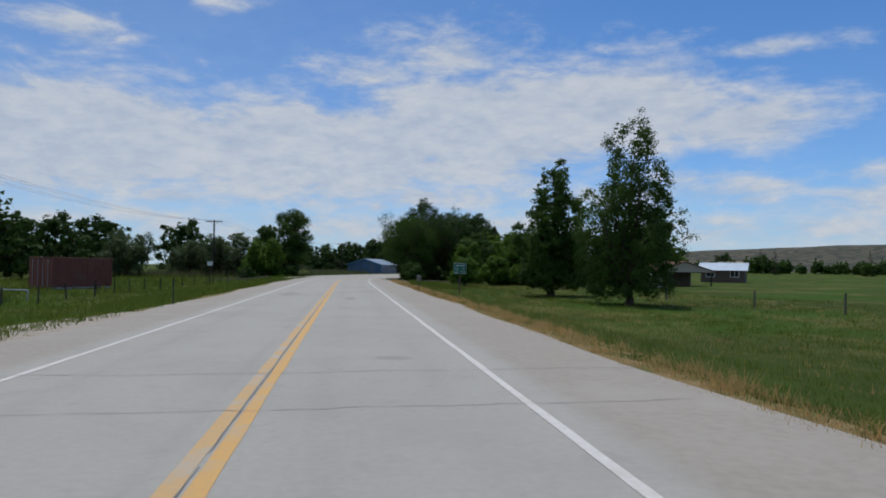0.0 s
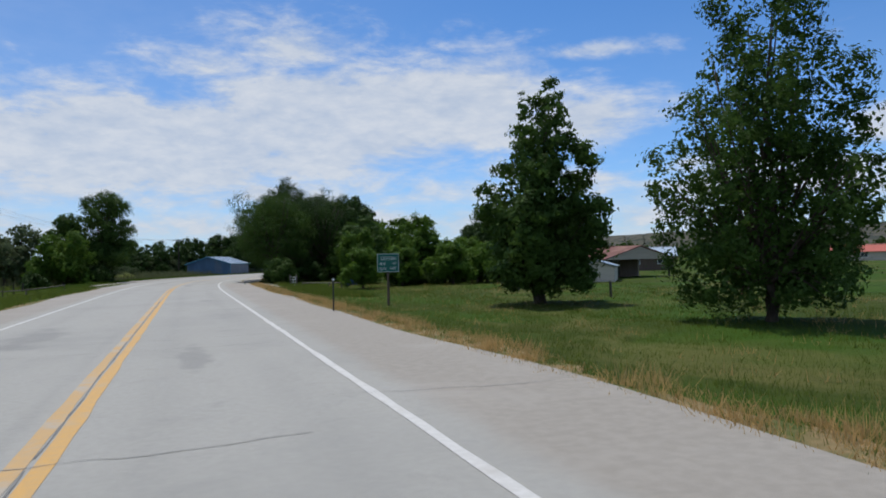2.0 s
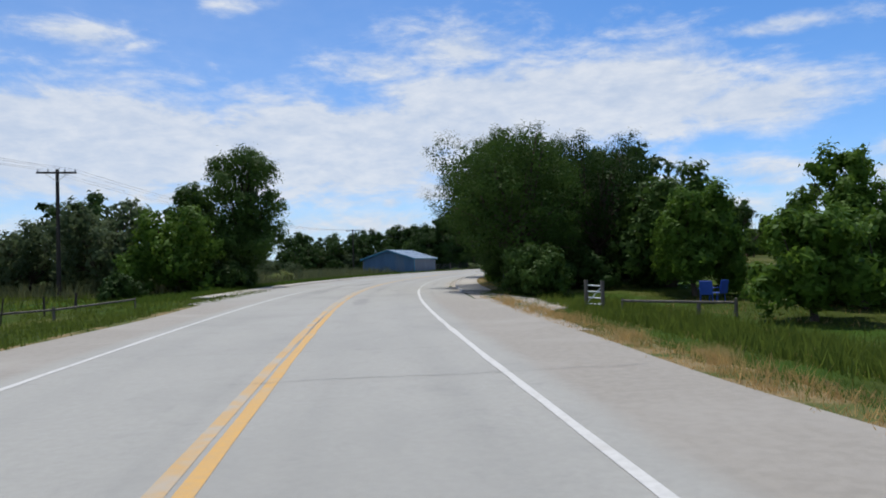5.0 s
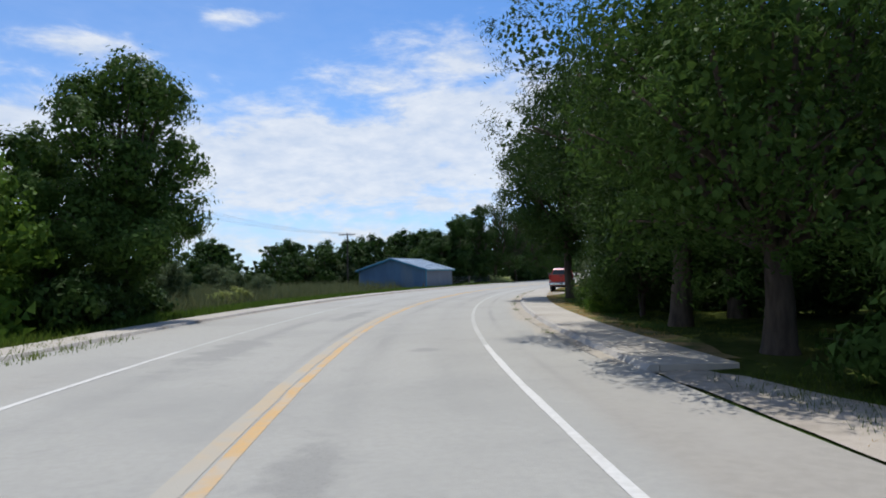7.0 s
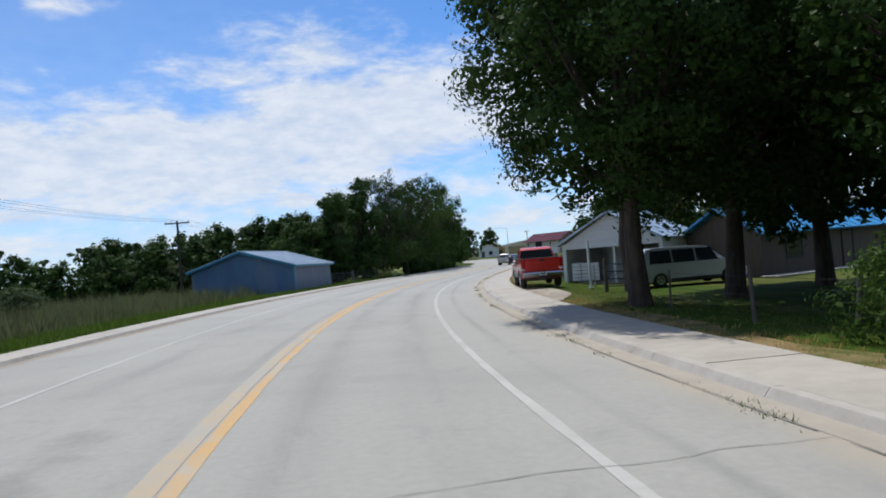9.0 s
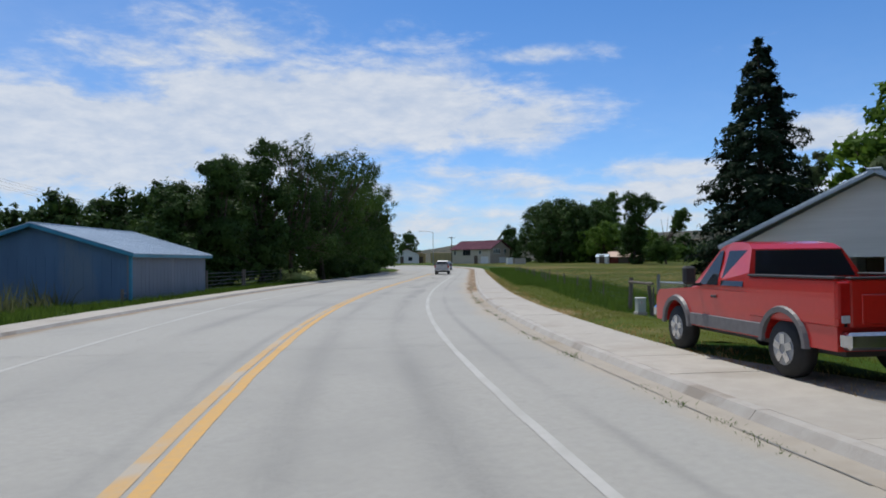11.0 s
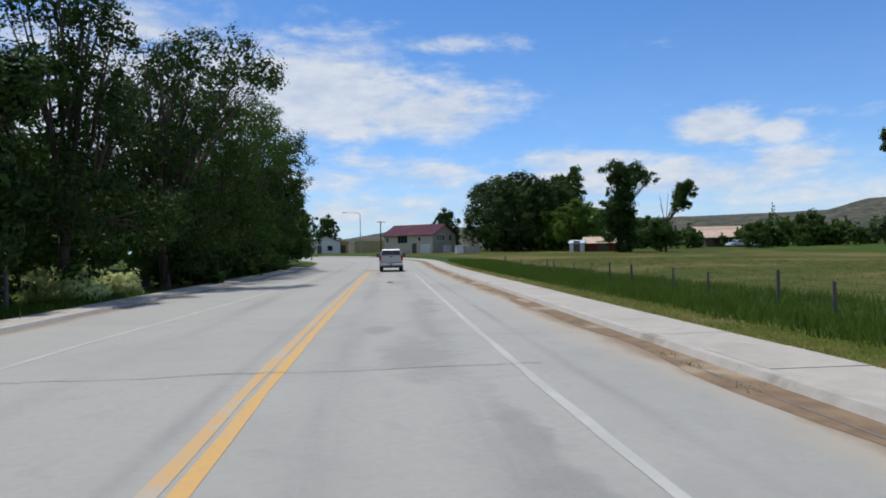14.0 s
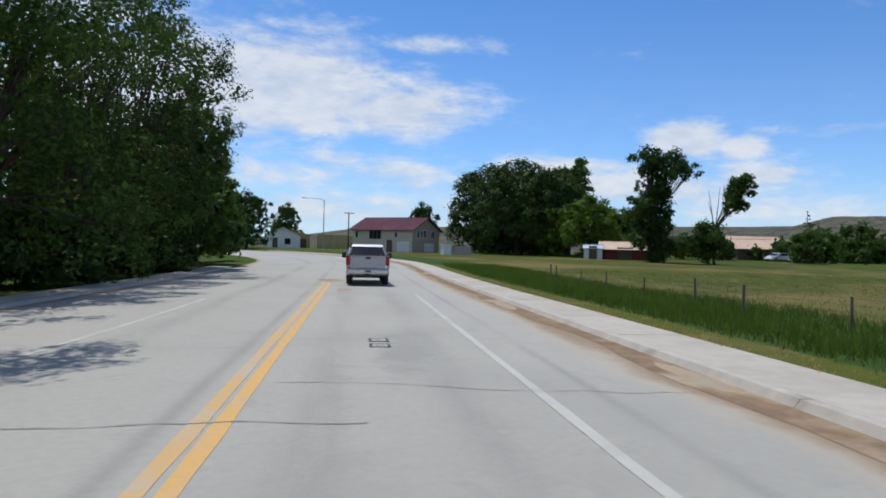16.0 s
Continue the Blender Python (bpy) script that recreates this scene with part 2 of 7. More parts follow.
    p.inputs["Roughness"].default_value, p.inputs["Specular IOR Level"].default_value = 0.9, 0.35
    b = T.add("ShaderNodeBump")
    b.inputs["Strength"].default_value, b.inputs["Distance"].default_value = 0.5, 0.02
    T.put(b.inputs["Height"], T.noise(pos, 60.0, 5.0, 0.65))
    T.put(p.inputs["Normal"], b.outputs[0])
    return m


ASPHALT = road_material()
CRACK = material("old_crack", (0.15, 0.146, 0.135), (0.20, 0.195, 0.18), 3.0, 0.9)
FIELD = material("ripening_field", (0.066, 0.074, 0.014), (0.044, 0.060, 0.010), 1.4, 0.95, 0.9, 6.0, (0.125, 0.105, 0.036), 0.06, (0.45, 0.66), stretch=(1, 1, 1))
LUSH = material("lush_weedy_ground", (0.028, 0.056, 0.011), (0.04, 0.07, 0.015), 2.0, 0.95, 0.9, 8.0)
LAWN = material("mown_ground", (0.075, 0.090, 0.014), (0.054, 0.073, 0.010), 2.5, 0.95, 0.9, 14.0, (0.13, 0.115, 0.045), 0.3, (0.5, 0.72))
GRAVEL = material("pale_gravel", (0.36, 0.32, 0.27), (0.26, 0.23, 0.19), 3.0, 0.95, 0.8, 30.0, (0.42, 0.37, 0.31), 0.3)
CONCRETE = material("pale_concrete", (0.39, 0.358, 0.308), (0.345, 0.316, 0.27), 3.0, 0.9, 0.3, 40.0, (0.30, 0.268, 0.222), 0.5, (0.48, 0.75), vary=0.10)
KERB = material("kerb_concrete", (0.40, 0.375, 0.335), (0.34, 0.31, 0.27), 2.5, 0.9, 0.4, 30.0, (0.26, 0.225, 0.185), 0.6, vary=0.12)
SILT = material("dry_silt", (0.33, 0.255, 0.175), (0.30, 0.26, 0.21), 2.0, 0.95, 0.5, 25.0, (0.19, 0.145, 0.10), 0.6)
GUTTER = material("tan_gutter_concrete", (0.365, 0.328, 0.272), (0.325, 0.292, 0.245), 2.2, 0.95, 0.4, 30.0, (0.28, 0.235, 0.175), 0.35, (0.5, 0.72))
BROWN_SILT = material("brown_silt", (0.235, 0.165, 0.105), (0.165, 0.118, 0.078), 2.5, 0.95, 0.6, 25.0, (0.34, 0.27, 0.19), 0.45, (0.5, 0.68))
WHITE_FADED = material("faded_white_paint", (0.415, 0.407, 0.376), (0.385, 0.376, 0.346), 9.0, 0.8, 0.2, 50.0, (0.352, 0.344, 0.312), 0.8, (0.4, 0.64))
WHITE_PAINT = material("worn_white_paint", (0.54, 0.53, 0.50), (0.47, 0.46, 0.43), 9.0, 0.8, 0.2, 50.0, (0.42, 0.40, 0.36), 1.4, (0.5, 0.8))
YELLOW_PAINT = material("worn_yellow_paint", (0.54, 0.31, 0.085), (0.47, 0.295, 0.115), 9.0, 0.8, 0.2, 50.0, (0.42, 0.31, 0.18), 1.3, (0.52, 0.72))
YELLOW_FADED = material("faded_yellow_paint", (0.49, 0.30, 0.11), (0.43, 0.295, 0.15), 9.0, 0.8, 0.2, 50.0, (0.37, 0.32, 0.25), 0.9, (0.45, 0.65))
YELLOW_GHOST = material("worn_off_yellow_paint", (0.41, 0.315, 0.20), (0.37, 0.31, 0.225), 5.0, 0.85, 0.2, 50.0, (0.34, 0.315, 0.265), 0.5, (0.40, 0.62))
MOWN = foliage("mown_grass_blades", (0.095, 0.12, 0.017), (0.19, 0.20, 0.045), 0.4, 0.7)
GRASS_BLADE = foliage("grass_blades", (0.052, 0.080, 0.012), (0.096, 0.126, 0.022), 0.5, 0.6)
WEEDS = foliage("tall_weeds", (0.034, 0.068, 0.009), (0.088, 0.138, 0.022), 0.38, 0.6)
DRY_BLADE = foliage("dry_grass", (0.33, 0.20, 0.075), (0.55, 0.37, 0.155), 0.25, 0.7)
LEAF = foliage("cottonwood_leaves", (0.027, 0.056, 0.012), (0.072, 0.126, 0.026), 0.22, 0.56)
# dark green leaves; on roadside, yard and grove trees crown shade is in the colour
LEAF_DARK = foliage("dark_leaves", (0.018, 0.038, 0.009), (0.050, 0.092, 0.021), 0.14, 0.56)
LEAF_LIGHT = foliage("light_leaves", (0.040, 0.084, 0.012), (0.105, 0.180, 0.026), 0.3, 0.56)
LEAF_GREY = foliage("willow_leaves", (0.048, 0.072, 0.032), (0.105, 0.138, 0.064), 0.3, 0.6)
NEEDLE = foliage("spruce_needles", (0.008, 0.018, 0.009), (0.022, 0.040, 0.019), 0.06, 0.7)
BLOSSOM = foliage("pale_blossom", (0.36, 0.44, 0.12), (0.76, 0.78, 0.40), 0.35, 0.6)
BLOSSOM_GREEN = foliage("pale_green_blossom", (0.10, 0.15, 0.03), (0.38, 0.40, 0.14), 0.3, 0.6)
BARK = material("grey_bark", (0.11, 0.085, 0.065), (0.055, 0.043, 0.035), 6.0, 0.95, 1.0, 14.0, stretch=(1, 1, 0.2))
SIGN_POST = material("brown_treated_wood", (0.16, 0.11, 0.075), (0.10, 0.07, 0.05), 5.0, 0.9, 0.6, 20.0, stretch=(1, 1, 0.15))
WOOD_GREY = material("weathered_wood", (0.17, 0.145, 0.12), (0.09, 0.075, 0.06), 5.0, 0.9, 0.6, 20.0, stretch=(1, 1, 0.15))
WOOD_DARK = material("creosoted_wood", (0.05, 0.035, 0.025), (0.03, 0.022, 0.018), 5.0, 0.85, 0.5, 20.0, stretch=(1, 1, 0.15))
STEEL = material("galvanised_steel", (0.42, 0.43, 0.44), (0.33, 0.34, 0.35), 5.0, 0.45, metallic=0.8)
DARK_STEEL = material("dark_steel", (0.035, 0.037, 0.04), (0.025, 0.026, 0.028), 5.0, 0.5, metallic=0.4)
PORCELAIN = material("grey_porcelain", (0.30, 0.30, 0.31), None, 5.0, 0.3)
SIGN_GREEN = material("sign_green", (0.005, 0.14, 0.105), (0.005, 0.12, 0.09), 3.0, 0.4)
SIGN_WHITE = material("sign_white", (0.75, 0.78, 0.76), None, 3.0, 0.4)
SIGN_BACK = material("sign_aluminium", (0.5, 0.5, 0.5), None, 3.0, 0.5, metallic=0.7)
BLUE_WALL = material("blue_steel_siding", (0.072, 0.150, 0.26), (0.060, 0.125, 0.22), 1.2, 0.55, 0.0, None, (0.11, 0.165, 0.23), 0.4, stretch=(1, 1, 0.3))
GREY_WALL = material("grey_steel_siding", (0.15, 0.17, 0.21), (0.125, 0.145, 0.18), 1.2, 0.6, 0.0, None, (0.19, 0.205, 0.235), 0.4, stretch=(1, 1, 0.3))
BLUE_TRIM = material("bright_blue_trim", (0.03, 0.23, 0.36), None, 2.0, 0.5)
TIN_ROOF = material("pale_steel_roof", (0.38, 0.46, 0.53), (0.32, 0.39, 0.46), 0.8, 0.4, metallic=0.3)
RUST_ROOF = material("brown_red_roof", (0.20, 0.105, 0.09), (0.165, 0.088, 0.075), 1.0, 0.95, 0.0, None, (0.27, 0.16, 0.13), 0.3)
PURPLE_ROOF = material("maroon_steel_roof", (0.105, 0.046, 0.062), (0.088, 0.039, 0.052), 1.0, 0.95, 0.0, None, (0.13, 0.06, 0.075), 0.3)
TAN_ROOF = material("tan_roof", (0.50, 0.36, 0.27), (0.42, 0.30, 0.22), 1.0, 0.7)
RED_ROOF = material("red_roof", (0.45, 0.10, 0.06), (0.38, 0.085, 0.05), 1.0, 0.6)
BRIGHT_BLUE_ROOF = material("bright_blue_roof", (0.04, 0.25, 0.50), (0.035, 0.21, 0.43), 1.0, 0.5)
CREAM = material("cream_siding", (0.55, 0.49, 0.39), (0.49, 0.435, 0.345), 1.0, 0.8, 0.2, 12.0, stretch=(0.3, 0.3, 4))
# beige walls, and the village house's cream gable with shade put into the colour
BEIGE_SHADED_CREAM = material("beige_and_shaded_cream_siding", (0.40, 0.345, 0.28), (0.36, 0.31, 0.25), 1.0, 0.8, 0.2, 12.0, stretch=(0.3, 0.3, 4))
YELLOW_WALL = material("yellow_tan_steel", (0.47, 0.35, 0.16), (0.41, 0.305, 0.14), 0.8, 0.7, stretch=(1, 1, 0.3))
WHITE_WALL = material("white_siding", (0.72, 0.72, 0.70), (0.64, 0.64, 0.62), 1.5, 0.7, 0.15, 10.0, stretch=(0.3, 0.3, 4))
BROWN_WALL = material("brown_wood_siding", (0.13, 0.095, 0.07), (0.10, 0.072, 0.053), 2.0, 0.85, 0.3, 12.0, stretch=(4, 4, 0.3))
RED_WALL = material("red_barn_siding", (0.20, 0.035, 0.022), (0.15, 0.027, 0.018), 2.0, 0.85, stretch=(4, 4, 0.3))
RUST_STEEL = material("rusty_container_steel", (0.19, 0.055, 0.036), (0.15, 0.045, 0.031), 1.5, 0.7, 0.2, 8.0, (0.17, 0.075, 0.05), 0.6)
SILVER_PAINT = material("silver_grey_car_paint", (0.45, 0.45, 0.46), (0.42, 0.42, 0.43), 8.0, 0.35, metallic=0.35, coat=0.6, object_space=True)
RED_PAINT = material("red_car_paint", (0.52, 0.018, 0.012), (0.48, 0.016, 0.011), 8.0, 0.3, coat=0.8, object_space=True)
VAN_PAINT = material("silver_van_paint", (0.55, 0.56, 0.58), (0.52, 0.53, 0.55), 8.0, 0.3, metallic=0.35, coat=0.6, object_space=True)
BLUE_PAINT = material("steel_blue_car_paint", (0.20, 0.25, 0.32), (0.18, 0.23, 0.30), 8.0, 0.3, metallic=0.4, coat=0.6, object_space=True)
DARK_TRIM = material("dark_plastic_trim", (0.03, 0.03, 0.032), None, 8.0, 0.6, object_space=True)
CHROME = material("chrome", (0.65, 0.65, 0.66), None, 8.0, 0.15, metallic=1.0, object_space=True)
TYRE = material("tyre_rubber", (0.022, 0.022, 0.022), (0.03, 0.03, 0.03), 8.0, 0.85, object_space=True)
TAIL_RED = material("red_lamp_lens", (0.42, 0.012, 0.01), None, 8.0, 0.2, object_space=True)
PLATE = material("pale_plate", (0.5, 0.52, 0.55), None, 8.0, 0.5, object_space=True)
GLASS = glass("dark_window_glass")
PALE_BOX = material("pale_green_grey_cabinet", (0.50, 0.53, 0.49), (0.44, 0.47, 0.43), 3.0, 0.6)
CHAIR_BLUE = material("blue_plastic", (0.02, 0.08, 0.42), None, 4.0, 0.5)
ORANGE = material("orange_plastic", (0.6, 0.16, 0.02), None, 4.0, 0.5)
HILL = material("dry_sage_hill", (0.11, 0.098, 0.075), (0.07, 0.072, 0.052), 0.02, 0.95, 0.0, None, (0.045, 0.052, 0.042), 0.045, (0.47, 0.58))


# ---- helpers for meshes ----
def part(name, bm, mat, parent=None, label="", smooth=False):
    """Links a bmesh as one mesh object, under a thing or a part."""
    me = bpy.data.meshes.new(name)
    bm.to_mesh(me)
    bm.free()
    me.materials.append(mat)
    if smooth:
        me.shade_smooth()
    ob = new(name, me)
    if parent:
        ob.parent = parent
    if label:
        tagged(ob, label)
    return ob


def sheet(name, verts, faces, mat, parent=None, smooth=False):
    me = bpy.data.meshes.new(name)
    me.from_pydata([tuple(map(float, v)) for v in verts], [], [tuple(int(i) for i in f) for f in faces])
    me.materials.append(mat)
    if smooth:
        me.shade_smooth()
    ob = new(name, me)
    if parent:
        ob.parent = parent
    return ob


def thing(name, m, label, category, group="", kind=""):
    """An Empty at the thing's base that carries its parts."""
    ob = new(name)
    ob.matrix_world = m
    return tagged(ob, label, category, group, kind)


def box(bm, c, size, bevel=0.0, m=None):
    """Adds a box with centre c; bevel rounds its edges."""
    r = bmesh.ops.create_cube(bm, size=1.0, matrix=(m or Matrix()) @ Matrix.Translation(c) @ Matrix.Diagonal((*size, 1)))
    if bevel:
        es = list({e for v in r["verts"] for e in v.link_edges})
        bmesh.ops.bevel(bm, geom=es, offset=bevel, segments=1, affect="EDGES", profile=0.5)
    return bm


def cyl(bm, a, b, r0, r1=None, seg=10):
    """Adds a tapered round bar from a to b."""
    a, b = Vector(a), Vector(b)
    d = b - a
    m = Matrix.Translation((a + b) / 2) @ d.to_track_quat("Z", "Y").to_matrix().to_4x4()
    bmesh.ops.create_cone(bm, cap_ends=True, segments=seg, radius1=r0, radius2=r0 if r1 is None else r1, depth=d.length, matrix=m)
    return bm


def prism(bm, profile, x0, x1, taper=1.0):
    """Extrudes a (y, z) profile from x0 to x1; taper narrows the points above the profile's middle."""
    mid = (min(z for _, z in profile) + max(z for _, z in profile)) / 2
    top = max(z for _, z in profile)

    def side(x):
        return [bm.verts.new((x * (1 - (1 - taper) * max(0.0, (z - mid) / (top - mid))), y, z)) for y, z in profile]
    a, b = side(x0), side(x1)
    fa = bm.faces.new(a)
    fb = bm.faces.new(list(reversed(b)))
    for i in range(len(profile)):
        j = (i + 1) % len(profile)
        bm.faces.new((a[j], a[i], b[i], b[j]))
    bmesh.ops.recalc_face_normals(bm, faces=bm.faces)
    return bm


def B():
    return bmesh.new()


# ---- the road's line ----
_S = np.arange(-60.0, 420.0, 0.5)
_K = np.radians(28.0) / 92.0 * np.clip((_S - 66) / 40, 0, 1) * np.clip((198 - _S) / 40, 0, 1) - np.radians(1.1) * np.clip((_S - 256) / 6, 0, 1) * np.clip((304 - _S) / 6, 0, 1)
_H = np.cumsum(_K) * 0.5
_X = np.cumsum(np.sin(_H)) * 0.5
_Y = np.cumsum(np.cos(_H)) * 0.5
_X = _X - 1.24
_Y = _Y - 60.25


def lift(x, y):
    """The gentle rise towards the village."""
    p = (np.asarray(x, float) - 43) * 0.47 + (np.asarray(y, float) - 214) * 0.883
    q = np.clip((p - 5) / 115.0, 0, 1)
    return 1.35 * q * q * (3 - 2 * q)


def road_at(s, n=0.0, z=0.0):
    """A place s metres along the road and n metres right of its middle."""
    x, y, h = np.interp(s, _S, _X), np.interp(s, _S, _Y), np.interp(s, _S, _H)
    px, py = x + n * np.cos(h), y - n * np.sin(h)
    return np.array([px, py, z + float(lift(px, py))])


def road_turn(s):
    """The road's heading as a turn about z, in degrees."""
    return -math.degrees(np.interp(s, _S, _H))


def to_road(x, y):
    """How far along the road, and how far right of its middle, places lie."""
    x, y = np.ravel(x).astype(float), np.ravel(y).astype(float)
    c = slice(None, None, 4)
    best = np.zeros(len(x), int)
    for k in range(0, len(x), 4000):
        d = (x[k:k + 4000, None] - _X[None, c]) ** 2 + (y[k:k + 4000, None] - _Y[None, c]) ** 2
        best[k:k + 4000] = np.argmin(d, axis=1) * 4
    h = _H[best]
    dx, dy = x - _X[best], y - _Y[best]
    return _S[best] + dx * np.sin(h) + dy * np.cos(h), dx * np.cos(h) - dy * np.sin(h)


def ribbon(name, s0, s1, n0, n1, z, mat, step=1.0, thick=0.0, wobble=0.0, parent=None, seed=1):
    """A strip along the road between two distances from its middle (numbers or functions of s)."""
    rng = np.random.default_rng(seed)
    ss = np.linspace(s0, s1, max(2, int((s1 - s0) / step) + 1))
    f0 = n0 if callable(n0) else (lambda s: n0)
    f1 = n1 if callable(n1) else (lambda s: n1)
    v, f = [], []
    for s in ss:
        a, b = f0(s) + wobble * rng.normal(), f1(s) + wobble * rng.normal()
        v += [road_at(s, a, z), road_at(s, b, z)]
    k = len(v)
    for i in range(len(ss) - 1):
        f.append((2 * i, 2 * i + 1, 2 * i + 3, 2 * i + 2))
    if thick:
        v += [p - np.array([0, 0, thick]) for p in v[:k]]
        for i in range(len(ss) - 1):
            f.append((2 * i + 2, k + 2 * i + 2, k + 2 * i, 2 * i))
            f.append((2 * i + 1, k + 2 * i + 1, k + 2 * i + 3, 2 * i + 3))
        f += [(0, k, k + 1, 1), (k - 1, 2 * k - 1, 2 * k - 2, k - 2)]
    ob = sheet(name, v, f, mat, parent)
    if mat is ASPHALT:
        put = np.zeros((len(v), 3), np.float32)
        for i, s in enumerate(ss):
            put[2 * i] = put[k * bool(thick) + 2 * i] = (s, f0(s), 0)
            put[2 * i + 1] = put[k * bool(thick) + 2 * i + 1] = (s, f1(s), 0)
        ob.data.attributes.new("place", "FLOAT_VECTOR", "POINT").data.foreach_set("vector", put.ravel())
    return ob


def kerb_shift(s):
    """How far the right kerb, with all beyond it, steps outwards along the field."""
    return 0.42 * np.clip((np.asarray(s, float) - 152) / 32, 0, 1)


# ---- ground ----
def ground_z(x, y):
    """The height of the ground away from the road."""
    shape = np.shape(x)
    x, y = np.ravel(x).astype(float), np.ravel(y).astype(float)
    s, n = to_road(x, y)
    town = np.clip((s - 90) / 12, 0, 1)
    dist = np.abs(n)
    right_open = -0.05 - 0.35 * np.clip((n - 7) / 4, 0, 1) * np.clip((60 - n) / 40, 0, 1)
    left_open = -0.05 - 0.40 * np.clip((-n - 7) / 5, 0, 1)
    right = right_open * (1 - town) + town * (0.06 - 0.05 * np.clip((n - 9) / 20, 0, 1) - 0.32 * np.clip((n - 9) / 3, 0, 1) * np.clip((s - 114) / 8, 0, 1) * np.clip((174 - s) / 10, 0, 1))
    left = left_open * (1 - town) + town * (0.045 - 0.3 * np.clip((-n - 9) / 5, 0, 1))
    z = np.where(n > 0, right, left)
    z = np.where(n > -6.7 - 1.95 * town, np.where(n < 6.7 + 0.6 * town + kerb_shift(s), -0.04, z), z)
    far = np.clip((dist - 8.5) / 6, 0, 1)
    wave = 0.07 * np.sin(x * 0.31 + 1.3 * np.sin(y * 0.17)) * np.sin(y * 0.27 + 0.9 * np.sin(x * 0.21))
    return (z + far * wave + lift(x, y)).reshape(shape)


def put_z(x, y):
    return float(ground_z(np.array([x]), np.array([y]))[0])


def ground_material():
    m = bpy.data.materials.new("meadow_ground")
    m.use_nodes = True
    T = Nodes(m.node_tree)
    p = T.nodes["Principled BSDF"]
    pos = T.add("ShaderNodeNewGeometry").outputs["Position"]
    green = T.mix(T.ramp(T.noise(pos, 1.7, 6.0, 0.65), 0.3, 0.7), (0.034, 0.053, 0.009), (0.060, 0.077, 0.015))
    lush = T.mix(T.ramp(T.noise(pos, 0.09, 4.0, 0.6, 0.5), 0.42, 0.6), green, (0.038, 0.08, 0.009))
    straw = T.mix(T.noise(pos, 6.0, 4.0), (0.17, 0.15, 0.05), (0.10, 0.10, 0.035))
    col = T.mix(T.math("MULTIPLY", T.ramp(T.noise(T.vec("MULTIPLY", pos, (1, 0.7, 1)), 0.13, 6.0, 0.65, 0.8), 0.47, 0.66), 0.6), lush, straw)
    fine = T.noise(pos, 14.0, 4.0, 0.7)
    col = T.mix(T.math("MULTIPLY", T.ramp(fine, 0.45, 0.75), 0.35), col, (0.02, 0.032, 0.008))
    T.put(p.inputs["Base Color"], col)
    p.inputs["Roughness"].default_value, p.inputs["Specular IOR Level"].default_value = 0.95, 0.06
    b = T.add("ShaderNodeBump")
    b.inputs["Strength"].default_value, b.inputs["Distance"].default_value = 0.8, 0.12
    T.put(b.inputs["Height"], T.noise(pos, 5.0, 6.0, 0.7))
    T.put(p.inputs["Normal"], b.outputs[0])
    return m


MEADOW = ground_material()
gx = np.unique(np.concatenate([np.arange(-45, 75, 1.5), np.arange(75, 150, 3.0), np.arange(-110, -45, 5.0), np.geomspace(150, 3200, 26), -np.geomspace(110, 3200, 26)]))
gy = np.unique(np.concatenate([np.arange(-20, 300, 1.6), np.arange(300, 420, 4.0), np.arange(-80, -20, 6.0), np.geomspace(420, 3300, 26), -np.geomspace(80, 1500, 14)]))
GX, GY = np.meshgrid(gx, gy)
GZ = ground_z(GX, GY)
nx = len(gx)
idx = np.arange(nx * len(gy)).reshape(len(gy), nx)
quads = np.stack([idx[:-1, :-1], idx[:-1, 1:], idx[1:, 1:], idx[1:, :-1]], -1).reshape(-1, 4)
ground = sheet("ground", np.stack([GX.ravel(), GY.ravel(), GZ.ravel()], 1), quads, MEADOW, smooth=True)
tagged(ground, "uneven green meadow ground with straw-coloured patches", "ground", kind="structure")


# ---- road, lines, kerbs ----
def right_edge(s):
    return 6.5 + 0.25 * math.sin(s * 0.33) * math.sin(s * 0.11 + 1) if s < 92 else 6.0 + float(kerb_shift(s))


def left_edge(s):
    return -6.3 + 0.2 * math.sin(s * 0.29 + 2) if s < 94 else -7.3


road = ribbon("road", -58, 400, lambda s: -4.3, lambda s: 4.4, 0.0, ASPHALT, 1.0, 0.2)
tagged(road, "sun-bleached grey asphalt road with two lanes", "road", kind="structure")
shoulder_right = ribbon("shoulder_right", -58, 97, 4.4, right_edge, 0.0, ASPHALT, 1.0, 0.2)
tagged(ribbon("parking_lane_right", 97, 400, 4.4, right_edge, 0.0, ASPHALT, 1.0, 0.2), "grey asphalt parking lane beside the kerb", "road", kind="structure")
tagged(shoulder_right, "paved brown-grey road shoulder", "road shoulder", kind="structure")
shoulder_left = ribbon("shoulder_left", -58, 97, left_edge, -4.3, 0.0, ASPHALT, 1.0, 0.2)
tagged(ribbon("parking_lane_left", 97, 400, left_edge, -4.3, 0.0, ASPHALT, 1.0, 0.2), "grey asphalt parking lane beside the kerb", "road", kind="structure")
tagged(shoulder_left, "paved brown-grey road shoulder", "road shoulder", kind="structure")


def left_line(s):
    """The left edge line swings out towards the parking lane and back again."""
    return float(np.interp(s, (118, 150, 168, 188, 200, 216), (-3.82, -4.2, -4.65, -4.35, -3.8, -3.35)))


